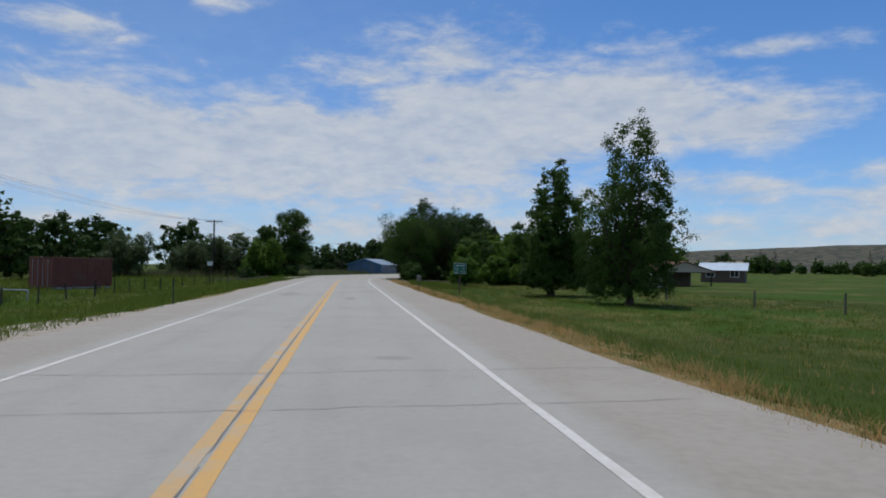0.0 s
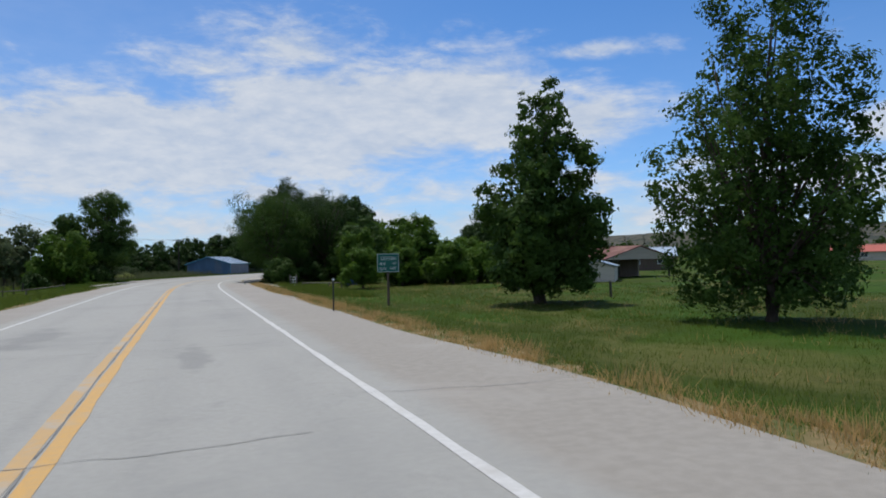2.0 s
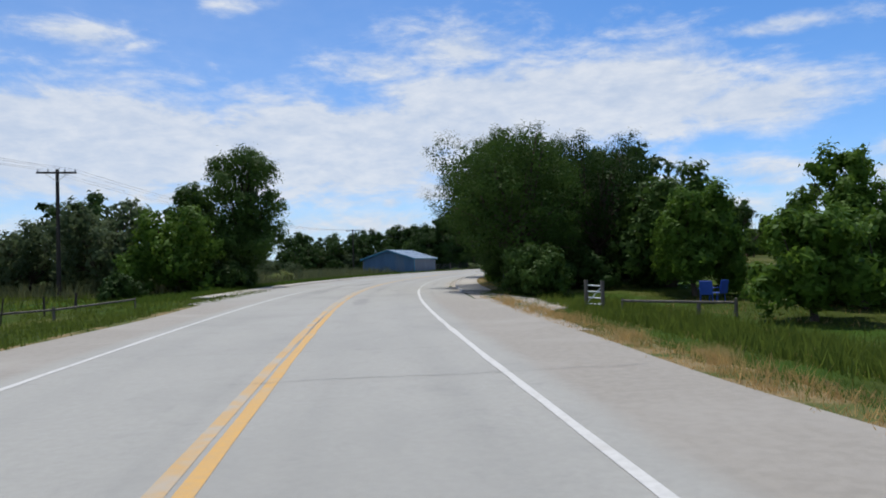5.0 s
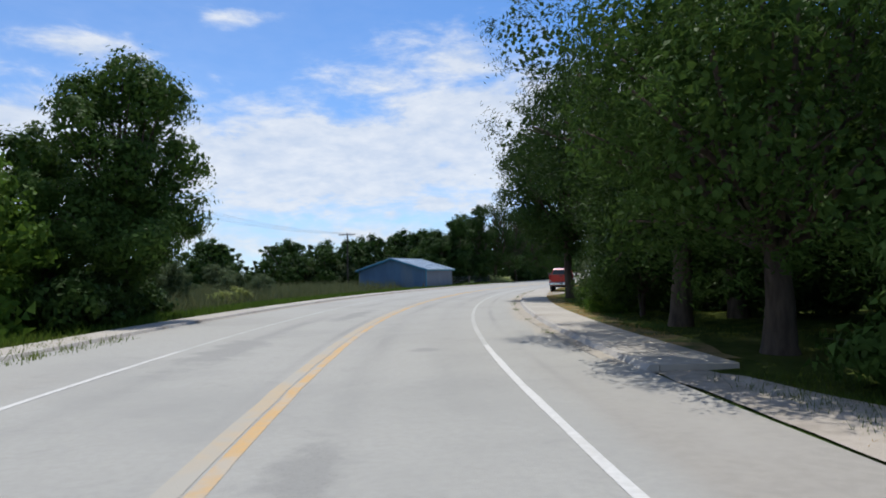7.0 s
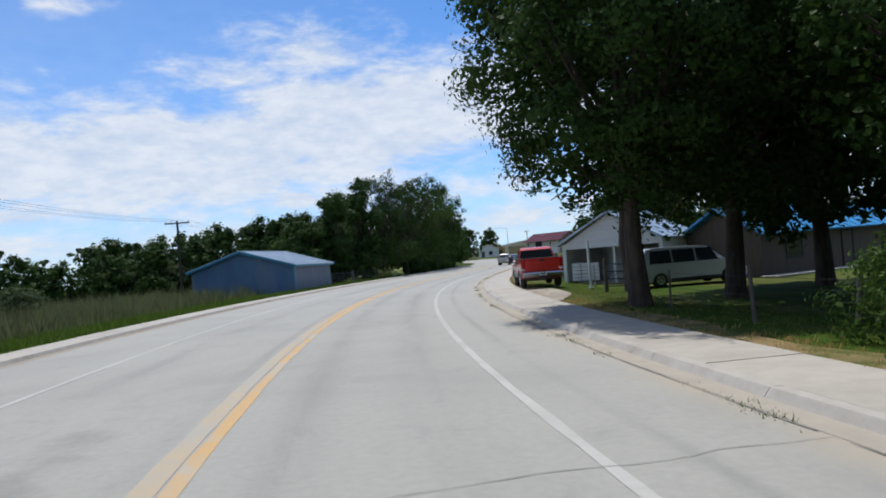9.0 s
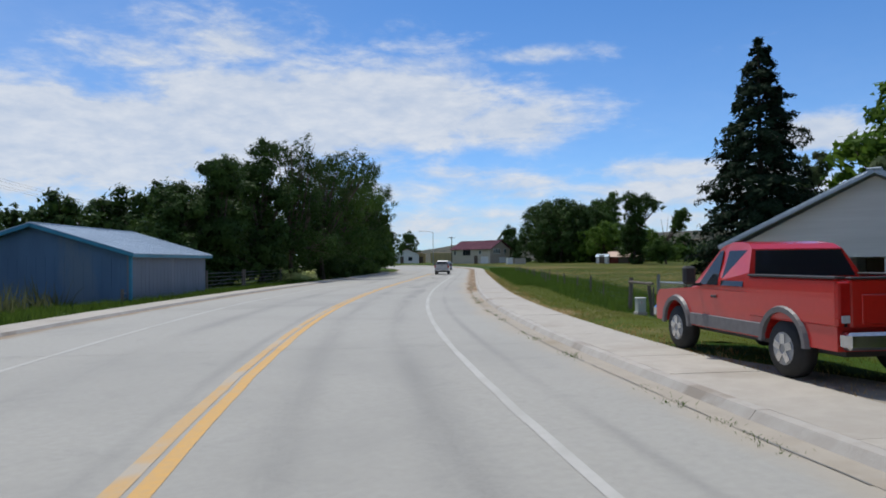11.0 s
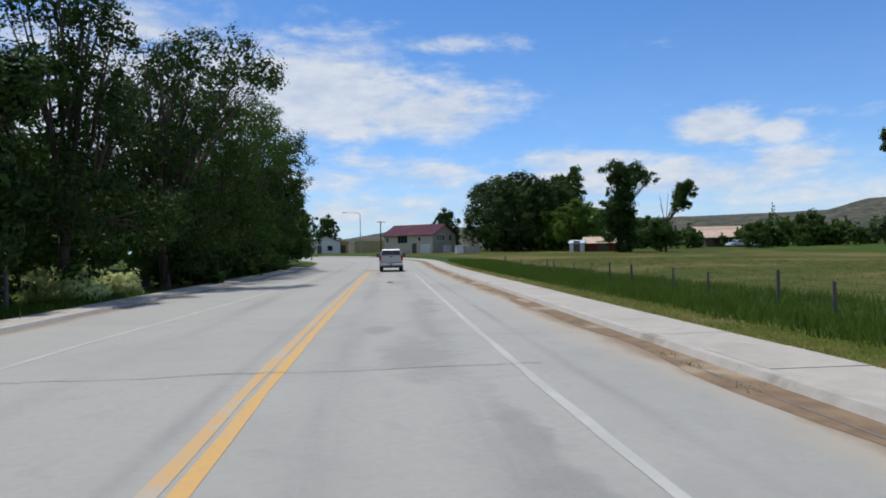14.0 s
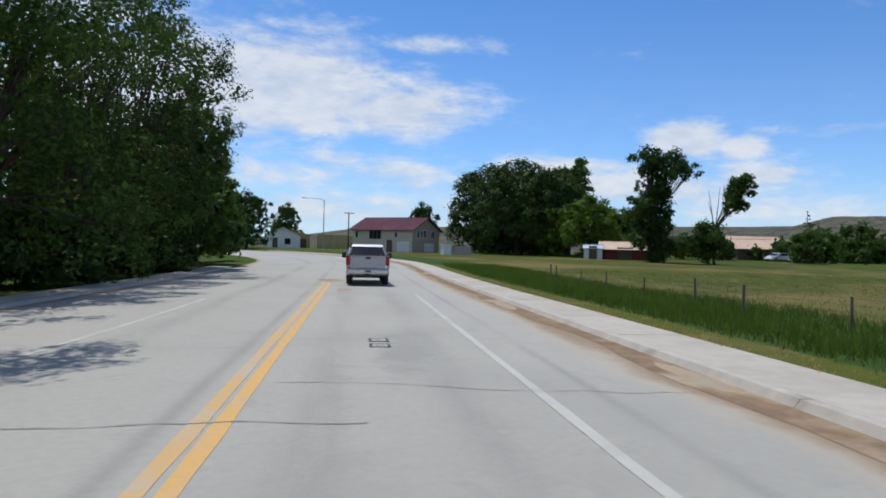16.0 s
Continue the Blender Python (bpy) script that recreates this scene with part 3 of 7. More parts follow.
for nm, s0, s1, n0, n1, mat, lab in (
        ("edge_line_right", -58, 104, 3.55, 3.68, WHITE_PAINT, "worn white edge line"),
        ("edge_line_left", -58, 104, -3.88, -3.76, WHITE_PAINT, "worn white edge line"),
        ("faded_edge_line_right", 104, 226, 3.55, 3.68, WHITE_FADED, "faded white edge line"),
        ("faded_edge_line_left", 104, 222, lambda s: left_line(s) - 0.06, lambda s: left_line(s) + 0.06, WHITE_FADED, "faded white edge line"),
        ("centre_line_right", -58, 86, 0.03, 0.20, YELLOW_PAINT, "worn orange-yellow centre line"),
        ("centre_line_left", -58, 86, -0.20, -0.03, YELLOW_FADED, "worn orange-yellow centre line"),
        ("faded_centre_line_right", 86, 136, 0.02, 0.19, YELLOW_FADED, "faded orange-yellow centre line"),
        ("faded_centre_line_left", 86, 136, -0.26, -0.02, YELLOW_GHOST, "almost worn-off yellow centre line"),
        ("village_centre_line_right", 136, 233, 0.03, 0.20, YELLOW_PAINT, "worn orange-yellow centre line"),
        ("village_centre_line_left", 136, 233, -0.20, -0.03, YELLOW_FADED, "worn orange-yellow centre line")):
    tagged(ribbon(nm, s0, s1, n0, n1, 0.0045, mat, 1.0, 0.0, 0.008), lab, "road marking", kind="structure")


def crack(s, n0, n1, lean=0.0, width=0.025, seed=0):
    """A wandering tar-dark crack across the lanes."""
    rng = np.random.default_rng(seed)
    k = max(6, int(abs(n1 - n0) * 4))
    v, f, w = [], [], 0.0
    for i in range(k + 1):
        u = i / k
        w = w * 0.85 + rng.normal() * 0.035
        half = width * (0.35 + 0.65 * rng.random()) / 2
        c = s + lean * u + w
        v += [road_at(c - half, n0 + (n1 - n0) * u, 0.0085), road_at(c + half, n0 + (n1 - n0) * u, 0.0085)]
        if i:
            f.append((2 * i - 2, 2 * i - 1, 2 * i + 1, 2 * i))
    return v, f


cv, cf = [], []
for sd, (s, n0, n1, lean, wd) in enumerate([
        (11.2, -4.2, 6.3, 0.3, 0.05), (8.2, -3.0, 6.0, 0.5, 0.04), (21.0, 1.0, 6.2, -0.6, 0.035), (30.5, -3.8, 2.5, 0.6, 0.04), (33.0, 3.0, 6.2, -0.3, 0.04),
        (39.5, -4.0, 3.4, 0.2, 0.05), (41.5, -1.0, 6.0, 0.4, 0.04), (49.2, 3.8, 6.2, -0.5, 0.07), (52.4, -4.0, 4.2, 0.5, 0.05), (56.0, -3.0, 3.6, 0.3, 0.04),
        (63.5, -4.2, 5.0, 0.4, 0.05), (71.2, -0.5, 6.0, 0.3, 0.05), (75.0, -4.2, 3.0, -0.4, 0.03), (79.5, 3.8, 6.4, -0.5, 0.07), (88.0, -4.2, 4.3, 0.3, 0.04),
        (105.0, 1.0, 5.8, 0.5, 0.04), (118.0, -3.0, 5.6, 0.4, 0.03), (131.0, -4.2, 5.6, 0.4, 0.03), (151.0, -7.0, 5.6, 0.5, 0.045), (157.0, 0.6, 5.6, -0.5, 0.04),
        (165.0, -7.0, 1.0, 0.4, 0.05), (171.5, 0.5, 5.6, -0.6, 0.04), (184.0, -7.0, 4.0, 0.3, 0.06), (188.5, 0.6, 5.6, -0.8, 0.045), (197.0, 0.4, 5.5, -0.8, 0.04),
        (206.0, -7.0, 1.5, 0.5, 0.06), (208.6, 0.4, 5.5, -0.9, 0.05), (211.5, -5.0, 4.0, 0.3, 0.03)]):
    v, f = crack(s, n0, n1, lean, wd * 0.5, sd)
    cf += [tuple(i + len(cv) for i in q) for q in f]
    cv += v
rng = np.random.default_rng(77)
for s0, s1, n0 in ((-10, 62, 0.0), (76, 84, 0.0), (101, 196, 5.60)):
    k, w = int((s1 - s0) / 0.4), 0.0
    v, f = [], []
    for i in range(k + 1):
        w = w * 0.9 + rng.normal() * 0.005
        half = 0.012 * (0.2 + rng.random())
        m0 = n0 + w + float(kerb_shift(s0 + 0.4 * i)) * (n0 > 5)
        v += [road_at(s0 + 0.4 * i, m0 - half, 0.0085), road_at(s0 + 0.4 * i, m0 + half, 0.0085)]
        if i and rng.random() < 0.9:
            f.append((2 * i - 2, 2 * i - 1, 2 * i + 1, 2 * i))
    cf += [tuple(i + len(cv) for i in q) for q in f]
    cv += v
tagged(sheet("road_crack", cv, cf, CRACK), "dark wandering cracks across the asphalt", "crack", kind="stuff")

def patch(s, n, length, width, mat, seed, z=0.005, label="darker asphalt patch"):
    rng = np.random.default_rng(seed)
    k = 22
    v = [road_at(s, n, z)]
    for i in range(k):
        a = 2 * math.pi * i / k
        r = 0.75 + 0.25 * rng.random()
        v.append(road_at(s + math.cos(a) * length / 2 * r, n + math.sin(a) * width / 2 * r, z))
    tagged(sheet("asphalt_patch", v, [(0, 1 + i, 1 + (i + 1) % k) for i in range(k)], mat), label, "road patch", kind="structure")


patch(235.5, 0.1, 3.0, 1.5, SILT, 7, label="brown dried mud stain")
patch(228.0, 0.9, 2.2, 0.7, SILT, 8, label="brown dried mud stain")

# kerbs and pavements, slab by slab
def slabs(name, label, s0, s1, n0, n1, z0, z1, length, mat, piece, gap=0.02, lean=0.0, right=False):
    """Cast pieces end to end; lean slopes the side towards the road."""
    root = thing(name, Matrix(), label, name.split("_")[0], kind="structure")
    s = s0
    rng = np.random.default_rng(int(s0 + n0))
    while s < s1 - 0.1:
        e = min(s1, s + length)
        dz = rng.normal() * 0.002
        v = []
        for low in (0, 1):
            for ss in (s + gap, e - gap):
                for n in (n0, n1):
                    slope = lean * low * (1 if n == n1 and not right else -1 if n == n0 and right else 0)
                    v.append(road_at(ss, n + slope + (float(kerb_shift(ss)) if right else 0.0), z0 if low else z1 + dz))
        sheet(piece, v, [(0, 1, 3, 2), (0, 4, 5, 1), (1, 5, 7, 3), (3, 7, 6, 2), (2, 6, 4, 0)], mat, root)
        s = e
    return root


slabs("pavement_right", "pale concrete pavement of cast slabs", 99, 300, 6.20, 7.60, -0.1, 0.098, 1.9, CONCRETE, "slab", 0.006, right=True)
slabs("pavement_left", "pale concrete pavement of cast slabs", 99, 250, -8.75, -7.62, -0.1, 0.078, 1.9, CONCRETE, "slab", 0.006)
slabs("kerb_right", "worn concrete kerb along the road", 99, 300, 6.02, 6.18, -0.1, 0.105, 3.0, KERB, "kerbstone", 0.004, 0.16, True)
slabs("kerb_left", "worn concrete kerb along the road", 101, 250, -7.60, -7.42, -0.1, 0.085, 3.0, KERB, "kerbstone", 0.004, 0.12)
for s0, s1, mat, lab in ((100, 178, GUTTER, "tan silted concrete gutter pan along the kerb"), (178, 300, BROWN_SILT, "gutter filled with dried brown silt")):
    pan = ribbon("gutter", s0, s1, lambda s: (5.61 if s < 178 else 5.42 + 0.16 * math.sin(s * 0.7) * math.sin(s * 0.23)) + float(kerb_shift(s)), lambda s: 5.99 + float(kerb_shift(s)), 0.004, mat, 0.8, 0.0, 0.012)
    tagged(pan, lab, "gutter", kind="structure")
# gravel and straw strips laid on the ground
def drape(name, s0, s1, n0, n1, mat, label, category, up=0.012, step=0.7, cols=5, wobble=0.0, seed=1):
    """A strip that follows the ground's height."""
    rng = np.random.default_rng(seed)
    ss = np.linspace(s0, s1, int((s1 - s0) / step) + 1)
    f0 = n0 if callable(n0) else (lambda s: n0)
    f1 = n1 if callable(n1) else (lambda s: n1)
    v, f = [], []
    for s in ss:
        a, b = f0(s) + wobble * rng.normal(), f1(s) + wobble * rng.normal()
        v += [road_at(s, a + (b - a) * i / (cols - 1)) for i in range(cols)]
    v = np.array(v)
    v[:, 2] = ground_z(v[:, 0], v[:, 1]) + up
    for i in range(len(ss) - 1):
        for j in range(cols - 1):
            k = i * cols + j
            f.append((k, k + 1, k + 1 + cols, k + cols))
    return tagged(sheet(name, v, f, mat), label, category, kind="structure")


STRAW = material("straw_litter", (0.26, 0.185, 0.095), (0.165, 0.13, 0.06), 9.0, 0.95, 0.9, 25.0, (0.085, 0.10, 0.03), 0.9, (0.45, 0.6))
drape("gravel_turnout", -30, 27, lambda s: -6.2 - 8 * min(1, max(0, (27 - s) / 22)) ** 0.7, -6.0, GRAVEL, "pale gravel turnout beside the road", "gravel", 0.03, cols=9)
drape("gravel_drive", 77, 100, 6.1, lambda s: 6.9 + 3.0 * math.exp(-((s - 90) / 5.0) ** 2), GRAVEL, "pale gravel drive mouth beside the road", "gravel", 0.03, cols=7, wobble=0.05)
drape("gravel_parking", 136, 148.5, 7.60, lambda s: 7.65 + 1.2 * math.exp(-((s - 142) / 5.0) ** 4), GRAVEL, "pale gravel parking strip beside the pavement", "gravel", 0.03, cols=6)
drape("straw_edge", -20, 92, 6.0, lambda s: 7.35 + 0.35 * math.sin(s * 0.45) * math.sin(s * 0.13), STRAW, "dry straw litter along the asphalt edge", "verge", 0.02, cols=4, wobble=0.16)
drape("straw_edge_left", 27, 98, lambda s: -6.75 - 0.15 * math.sin(s * 0.5), -6.0, STRAW, "dry straw litter along the asphalt edge", "verge", 0.02, cols=4, wobble=0.06)
drape("lawn_edge", 100, 130, 7.60, lambda s: 8.3 + 0.2 * math.sin(s * 0.8), STRAW, "dry worn lawn edge beside the pavement", "verge", 0.02, cols=3, wobble=0.06)
drape("lawn_edge_far", 158, 182, lambda s: 7.60 + float(kerb_shift(s)), lambda s: 8.0 + float(kerb_shift(s)) + 0.2 * math.sin(s * 0.8), STRAW, "dry worn lawn edge beside the pavement", "verge", 0.02, cols=3, wobble=0.06)
drape("field_ground", 158, 300, 14.4, 62.0, FIELD, "smooth olive and tan ripening hay field", "field", 0.009, 2.0, 22)
def verge_out(s):
    """The mown strip beside the pavement narrows along the field."""
    return float(np.interp(s, (168, 200), (10.5, 9.1)))


drape("fence_line_ground", 158, 300, verge_out, 14.4, LUSH, "lush dark green strip along the field fence", "verge", 0.009, 1.0, 6)
drape("mown_verge", 150.5, 262, lambda s: 7.61 + float(kerb_shift(s)), verge_out, LAWN, "mown yellow-green grass strip beside the pavement", "verge", 0.008, 0.8, 5, 0.0)


# ---- plants ----
def leaves(centres, size, rng, flat=0.0, droop=0.0, slim=0.55, whole=False, facing=None):
    """Verts and faces of folded diamond leaves at the centres; facing: the way each blade turns its upper side."""
    k = len(centres)
    d = rng.normal(size=(k, 3))
    if facing is not None:
        d -= facing * (d * facing).sum(1)[:, None]
    d[:, 2] = d[:, 2] * (1 - flat) - droop
    d /= np.linalg.norm(d, axis=1)[:, None]
    e = rng.normal(size=(k, 3)) if facing is None else np.cross(d, facing)
    e -= d * (d * e).sum(1)[:, None]
    e /= np.linalg.norm(e, axis=1)[:, None]
    up = np.cross(d, e)
    if facing is not None:
        up *= np.where((up * facing).sum(1) < 0, -1.0, 1.0)[:, None]
    L = (size * (0.6 + 0.8 * rng.random(k)))[:, None]
    a, b = centres - d * L * 0.5, centres + d * L * 0.5
    c = centres + e * L * slim * 0.5 + up * L * 0.1
    g = centres - e * L * slim * 0.5 + up * L * 0.1
    if whole:
        return np.stack([a, c, b, g], 1).reshape(-1, 3), [tuple(q) for q in np.arange(4 * k).reshape(-1, 4)]
    c = c + (c - centres) * 0.35
    g = g + (g - centres) * 0.35
    return np.stack([a, c, g + d * L * 0.55], 1).reshape(-1, 3), [tuple(q) for q in np.arange(3 * k).reshape(-1, 3)]


def unit(v):
    return v / np.linalg.norm(v, axis=1)[:, None]


def crown_points(lobes, count, rng, clump=0.5, per=26, hollow=0.5):
    """Leaf places in tufts over the outside of the joined lobes (x, y, z, rx, ry, rz), and the way the leaves face."""
    lobes = np.array(lobes, float)
    w = (lobes[:, 3] * lobes[:, 4] * lobes[:, 5]) ** 0.67
    m = max(6, count // per)
    pick = rng.choice(len(lobes), m * 4, p=w / w.sum())
    d = unit(rng.normal(size=(m * 4, 3)))
    r = 1.0 - 0.45 * (1 - hollow) * rng.random(m * 4) ** 1.5 + 0.10 * rng.random(m * 4)
    cc = lobes[pick, :3] + d * lobes[pick, 3:] * r[:, None]
    sunk = np.zeros(m * 4, bool)
    for i, lb in enumerate(lobes):
        q = (((cc - lb[:3]) / lb[3:]) ** 2).sum(1)
        sunk |= (q < 0.55) & (pick != i)
    keep = np.flatnonzero(~sunk)[:m]
    cc, d, pick = cc[keep], d[keep], pick[keep]
    m = len(cc)
    out = unit(d / lobes[pick, 3:] + np.array([0, 0, 0.12]))
    rad = np.minimum(clump * (0.45 + 1.0 * rng.random(m)), lobes[pick, 3:].min(1) * 0.8)
    share = rad ** 1.6
    which = rng.choice(m, count, p=share / share.sum())
    q = rng.normal(size=(count, 3)) * 0.42
    facing = unit(out[which] + q * 0.9 + 0.42 * rng.normal(size=(count, 3)))
    return cc[which] + q * rad[which][:, None] * np.array([1, 1, 0.8]), facing


def inner_points(lobes, count, rng):
    """Leaf places inside the lobes, facing outwards."""
    lobes = np.array(lobes, float)
    w = (lobes[:, 3] * lobes[:, 4] * lobes[:, 5]) ** 0.67
    pick = rng.choice(len(lobes), count, p=w / w.sum())
    d = unit(rng.normal(size=(count, 3)))
    r = 0.35 + 0.5 * rng.random(count) ** 0.6
    return lobes[pick, :3] + d * lobes[pick, 3:] * r[:, None], unit(d + 0.5 * rng.normal(size=(count, 3)))


def limb(bm, pts, r0, r1, seg=7):
    """A tapered limb along points, one unbroken tube."""
    k = len(pts) - 1
    pts = [Vector(p) for p in pts]
    rings = []
    for i, p in enumerate(pts):
        d = (pts[min(k, i + 1)] - pts[max(0, i - 1)]).normalized()
        a = d.orthogonal().normalized() if abs(d.z) < 0.9 else (Vector((1, 0, 0)) - d * d.x).normalized()
        b = d.cross(a)
        r = r0 + (r1 - r0) * i / k
        rings.append([bm.verts.new(p + (a * math.cos(6.2832 * j / seg) + b * math.sin(6.2832 * j / seg)) * r) for j in range(seg)])
    for q, w in zip(rings, rings[1:]):
        for j in range(seg):
            bm.faces.new((q[j], q[(j + 1) % seg], w[(j + 1) % seg], w[j]))
    bm.faces.new(rings[-1])


def tree(name, x, y, lobes, trunk_h, trunk_r, count, leaf, mat, label, category="tree", seed=0, z=None, clump=0.5, per=55, trunks=1, hollow=0.5, droop=0.0, slim=0.55, bark=None, group="trees", whole=False):
    """A tree with a tapered trunk, limbs to each lobe and a crown of single leaves."""
    rng = np.random.default_rng(seed)
    count, leaf = int(count * 0.82), leaf * 1.05
    root = thing(name, pose(x, y, put_z(x, y) - 0.08 if z is None else z), label, category, group)
    for t in range(trunks):
        off = Vector((rng.normal() * 0.22, rng.normal() * 0.22, 0)) if trunks > 1 else Vector((0, 0, 0))
        lean = Vector((rng.normal() * 0.06 + off.x * 0.5, rng.normal() * 0.06 + off.y * 0.5, 1)) * trunk_h
        mid = off + lean * 0.5 + Vector((rng.normal() * 0.08, rng.normal() * 0.08, 0))
        top = off * 1.6 + lean
        bm = B()
        limb(bm, [off - Vector((0, 0, 0.15)), off + lean * 0.03, off + lean * 0.12, mid, top], trunk_r * 1.5, trunk_r * 0.72, 10)
        part("trunk", bm, bark or BARK, root, smooth=True)
        for i, lb in enumerate(lobes):
            if trunks > 1 and i % trunks != t or i > 16 and i % 3:
                continue
            end = Vector(lb[:3]) + Vector((0, 0, lb[5] * 0.35))
            c1 = top.lerp(end, 0.4) + Vector((rng.normal(), rng.normal(), rng.normal() * 0.5)) * 0.18
            bm = B()
            limb(bm, [top - Vector((0, 0, 0.1)), c1, c1.lerp(end, 0.5), end], trunk_r * 0.42, trunk_r * 0.08, 6)
            for _ in range(2 if count > 8000 else 0):
                far = Vector(lb[:3]) + Vector([rng.normal() * 0.5 * lb[3], rng.normal() * 0.5 * lb[4], rng.normal() * 0.5 * lb[5]])
                limb(bm, [c1, c1.lerp(far, 0.5) + Vector((0, 0, 0.1)), far], trunk_r * 0.28, trunk_r * 0.06, 4)
            part("limb", bm, bark or BARK, root, smooth=True)
    pts, facing = crown_points(lobes, count, rng, clump, per, hollow)
    v, f = leaves(pts, leaf * (1.0 if whole else 1.2), rng, 0.2, droop, slim if whole else slim * 1.25, whole, facing)
    deep, turned = inner_points(lobes, int(count * (0.3 if whole else 0.22)), rng)
    v2, f2 = leaves(deep, leaf * (1.15 if whole else 1.6), rng, 0.2, 0.0, 0.85, whole, turned)
    sheet("crown", np.concatenate([v, v2]), f + [tuple(i + len(v) for i in q) for q in f2], mat, root)
    return root


def lobes_round(h, w, base, k, seed):
    """Lobes of a broad, uneven crown."""
    rng = np.random.default_rng(seed)
    out = [(0, 0, base + (h - base) * 0.5, w * 0.30, w * 0.30, (h - base) * 0.38)]
    for i in range(k):
        a = 2 * math.pi * (i / k) * 1.618 * 2 + rng.normal() * 0.3
        u = (i + rng.random()) / k
        zc = base + (h - base) * (0.14 + 0.66 * u)
        s = w * (0.20 - 0.06 * u) * (0.7 + 0.6 * rng.random())
        r = w * (0.36 - 0.13 * u) * (0.85 + 0.35 * rng.random())
        out.append((math.cos(a) * r, math.sin(a) * r, zc, s, s, s * (0.8 + 0.5 * rng.random())))
    for i in range(max(3, k // 3)):
        a = 2 * math.pi * i / max(3, k // 3) + rng.normal() * 0.4
        s = w * (0.09 + 0.07 * rng.random())
        r = w * (0.08 + 0.16 * rng.random())
        out.append((math.cos(a) * r, math.sin(a) * r, h - s * (0.9 + 2.2 * rng.random() * (i > 0)), s, s, s * 1.25))
    return out


def lobes_poplar(h, w, base, k, seed):
    """A full foot from which upright leaders rise close together, each narrowing to a tip of its own."""
    rng = np.random.default_rng(seed)
    out = [(0, 0, base + h * 0.27, w * 0.30, w * 0.30, h * 0.22), (0, 0, h * 0.52, w * 0.17, w * 0.17, h * 0.20)]
    for i in range(6):
        a = 1.05 * i + rng.normal() * 0.2
        out.append((math.cos(a) * w * 0.22, math.sin(a) * w * 0.22, base + h * 0.09, w * 0.13, w * 0.13, h * 0.075))
    for i in range(k):
        a = 2.4 * i + rng.normal() * 0.2
        u = i / (k - 1)
        r = w * (0.06 + 0.34 * u ** 0.75)
        top = h * (1.0 - 0.05 * i) if i < 4 else h * (0.84 - 0.40 * u + 0.05 * rng.normal())
        lo = base + h * (0.08 + 0.08 * rng.random())
        for j in range(5):
            q = (j + 0.5) / 5
            z = lo + (top - lo) * q
            rr = r * (0.55 + 0.45 * min(1.0, q * 1.5))
            f = w * (0.105 + 0.035 * rng.random()) * (1.12 - 0.62 * q)
            out.append((math.cos(a) * rr + rng.normal() * 0.06, math.sin(a) * rr + rng.normal() * 0.06, z, f, f, max(f, (top - lo) * 0.125)))
    return out


def lobes_dome(h, w, base, k, seed):
    """Many small heads of leaves set over a dense, rounded crown."""
    rng = np.random.default_rng(seed)
    mid, rise = base + (h - base) * 0.45, (h - base) * 0.55
    out = [(0, 0, mid, w * 0.36, w * 0.36, rise * 0.74)]
    for i in range(k):
        v = -0.55 + 1.5 * (i + 0.5) / k
        a = 2.4 * i + rng.normal() * 0.25
        flat = math.sqrt(max(0.0, 1 - min(v, 1.0) ** 2))
        r = w * (0.12 + 0.05 * rng.random())
        reach = w * 0.5 - r * (0.75 + 0.4 * rng.random())
        out.append((math.cos(a) * flat * reach, math.sin(a) * flat * reach, max(base + r * 0.7, mid + v * (rise - r * 0.8)), r, r, r * (0.8 + 0.3 * rng.random())))
    return out


def lobes_ragged(h, w, base, k, seed):
    """A low leafy mass with separate heads of leaves at uneven heights above it."""
    rng = np.random.default_rng(seed)
    out = [(0, 0, base + (h - base) * 0.26, w * 0.30, w * 0.30, (h - base) * 0.26), (0, 0, h * 0.55, w * 0.16, w * 0.16, h * 0.2)]
    for i in range(k):
        a = 2.4 * i + rng.normal() * 0.35
        u = i / (k - 1)
        z = base + (h - base) * (0.92 - 0.78 * u + 0.06 * rng.normal())
        r = w * (0.10 + 0.30 * min(1.0, u * 1.5)) * (0.75 + 0.45 * rng.random())
        s = w * (0.10 + 0.07 * rng.random())
        out.append((math.cos(a) * r, math.sin(a) * r, min(z, h - s * 1.1), s, s, s * (0.9 + 0.5 * rng.random())))
    return out


def lobes_shade(h, w, low, k, seed):
    """A wide crown over a bare trunk, with leaves hanging low all round."""
    rng = np.random.default_rng(seed)
    out = lobes_round(h, w, low + 1.6, k, seed)
    for i in range(9):
        a = 0.7 * i + rng.normal() * 0.1
        for r, z, s in ((0.20, low + 1.0, 0.105), (0.31, low + 2.1, 0.12), (0.40, low + 4.0, 0.13), (0.42, low + 6.2, 0.13)):
            r, s = w * r * (0.9 + 0.2 * rng.random()), w * s * (0.8 + 0.4 * rng.random())
            out.append((math.cos(a) * r, math.sin(a) * r, z + 0.5 * rng.normal(), s, s, s * 0.95))
    return out


def far_tree(proto, x, y, scale, turn, zs=1.0, label=""):
    """A further tree of a kind that stands already."""
    m = Matrix.Translation((x, y, put_z(x, y) - 0.08)) @ Matrix.Rotation(radians(turn), 4, "Z") @ Matrix.Diagonal((scale, scale, scale * zs, 1))
    ob = copy_thing(proto, m)
    return tagged(ob, label) if label else ob


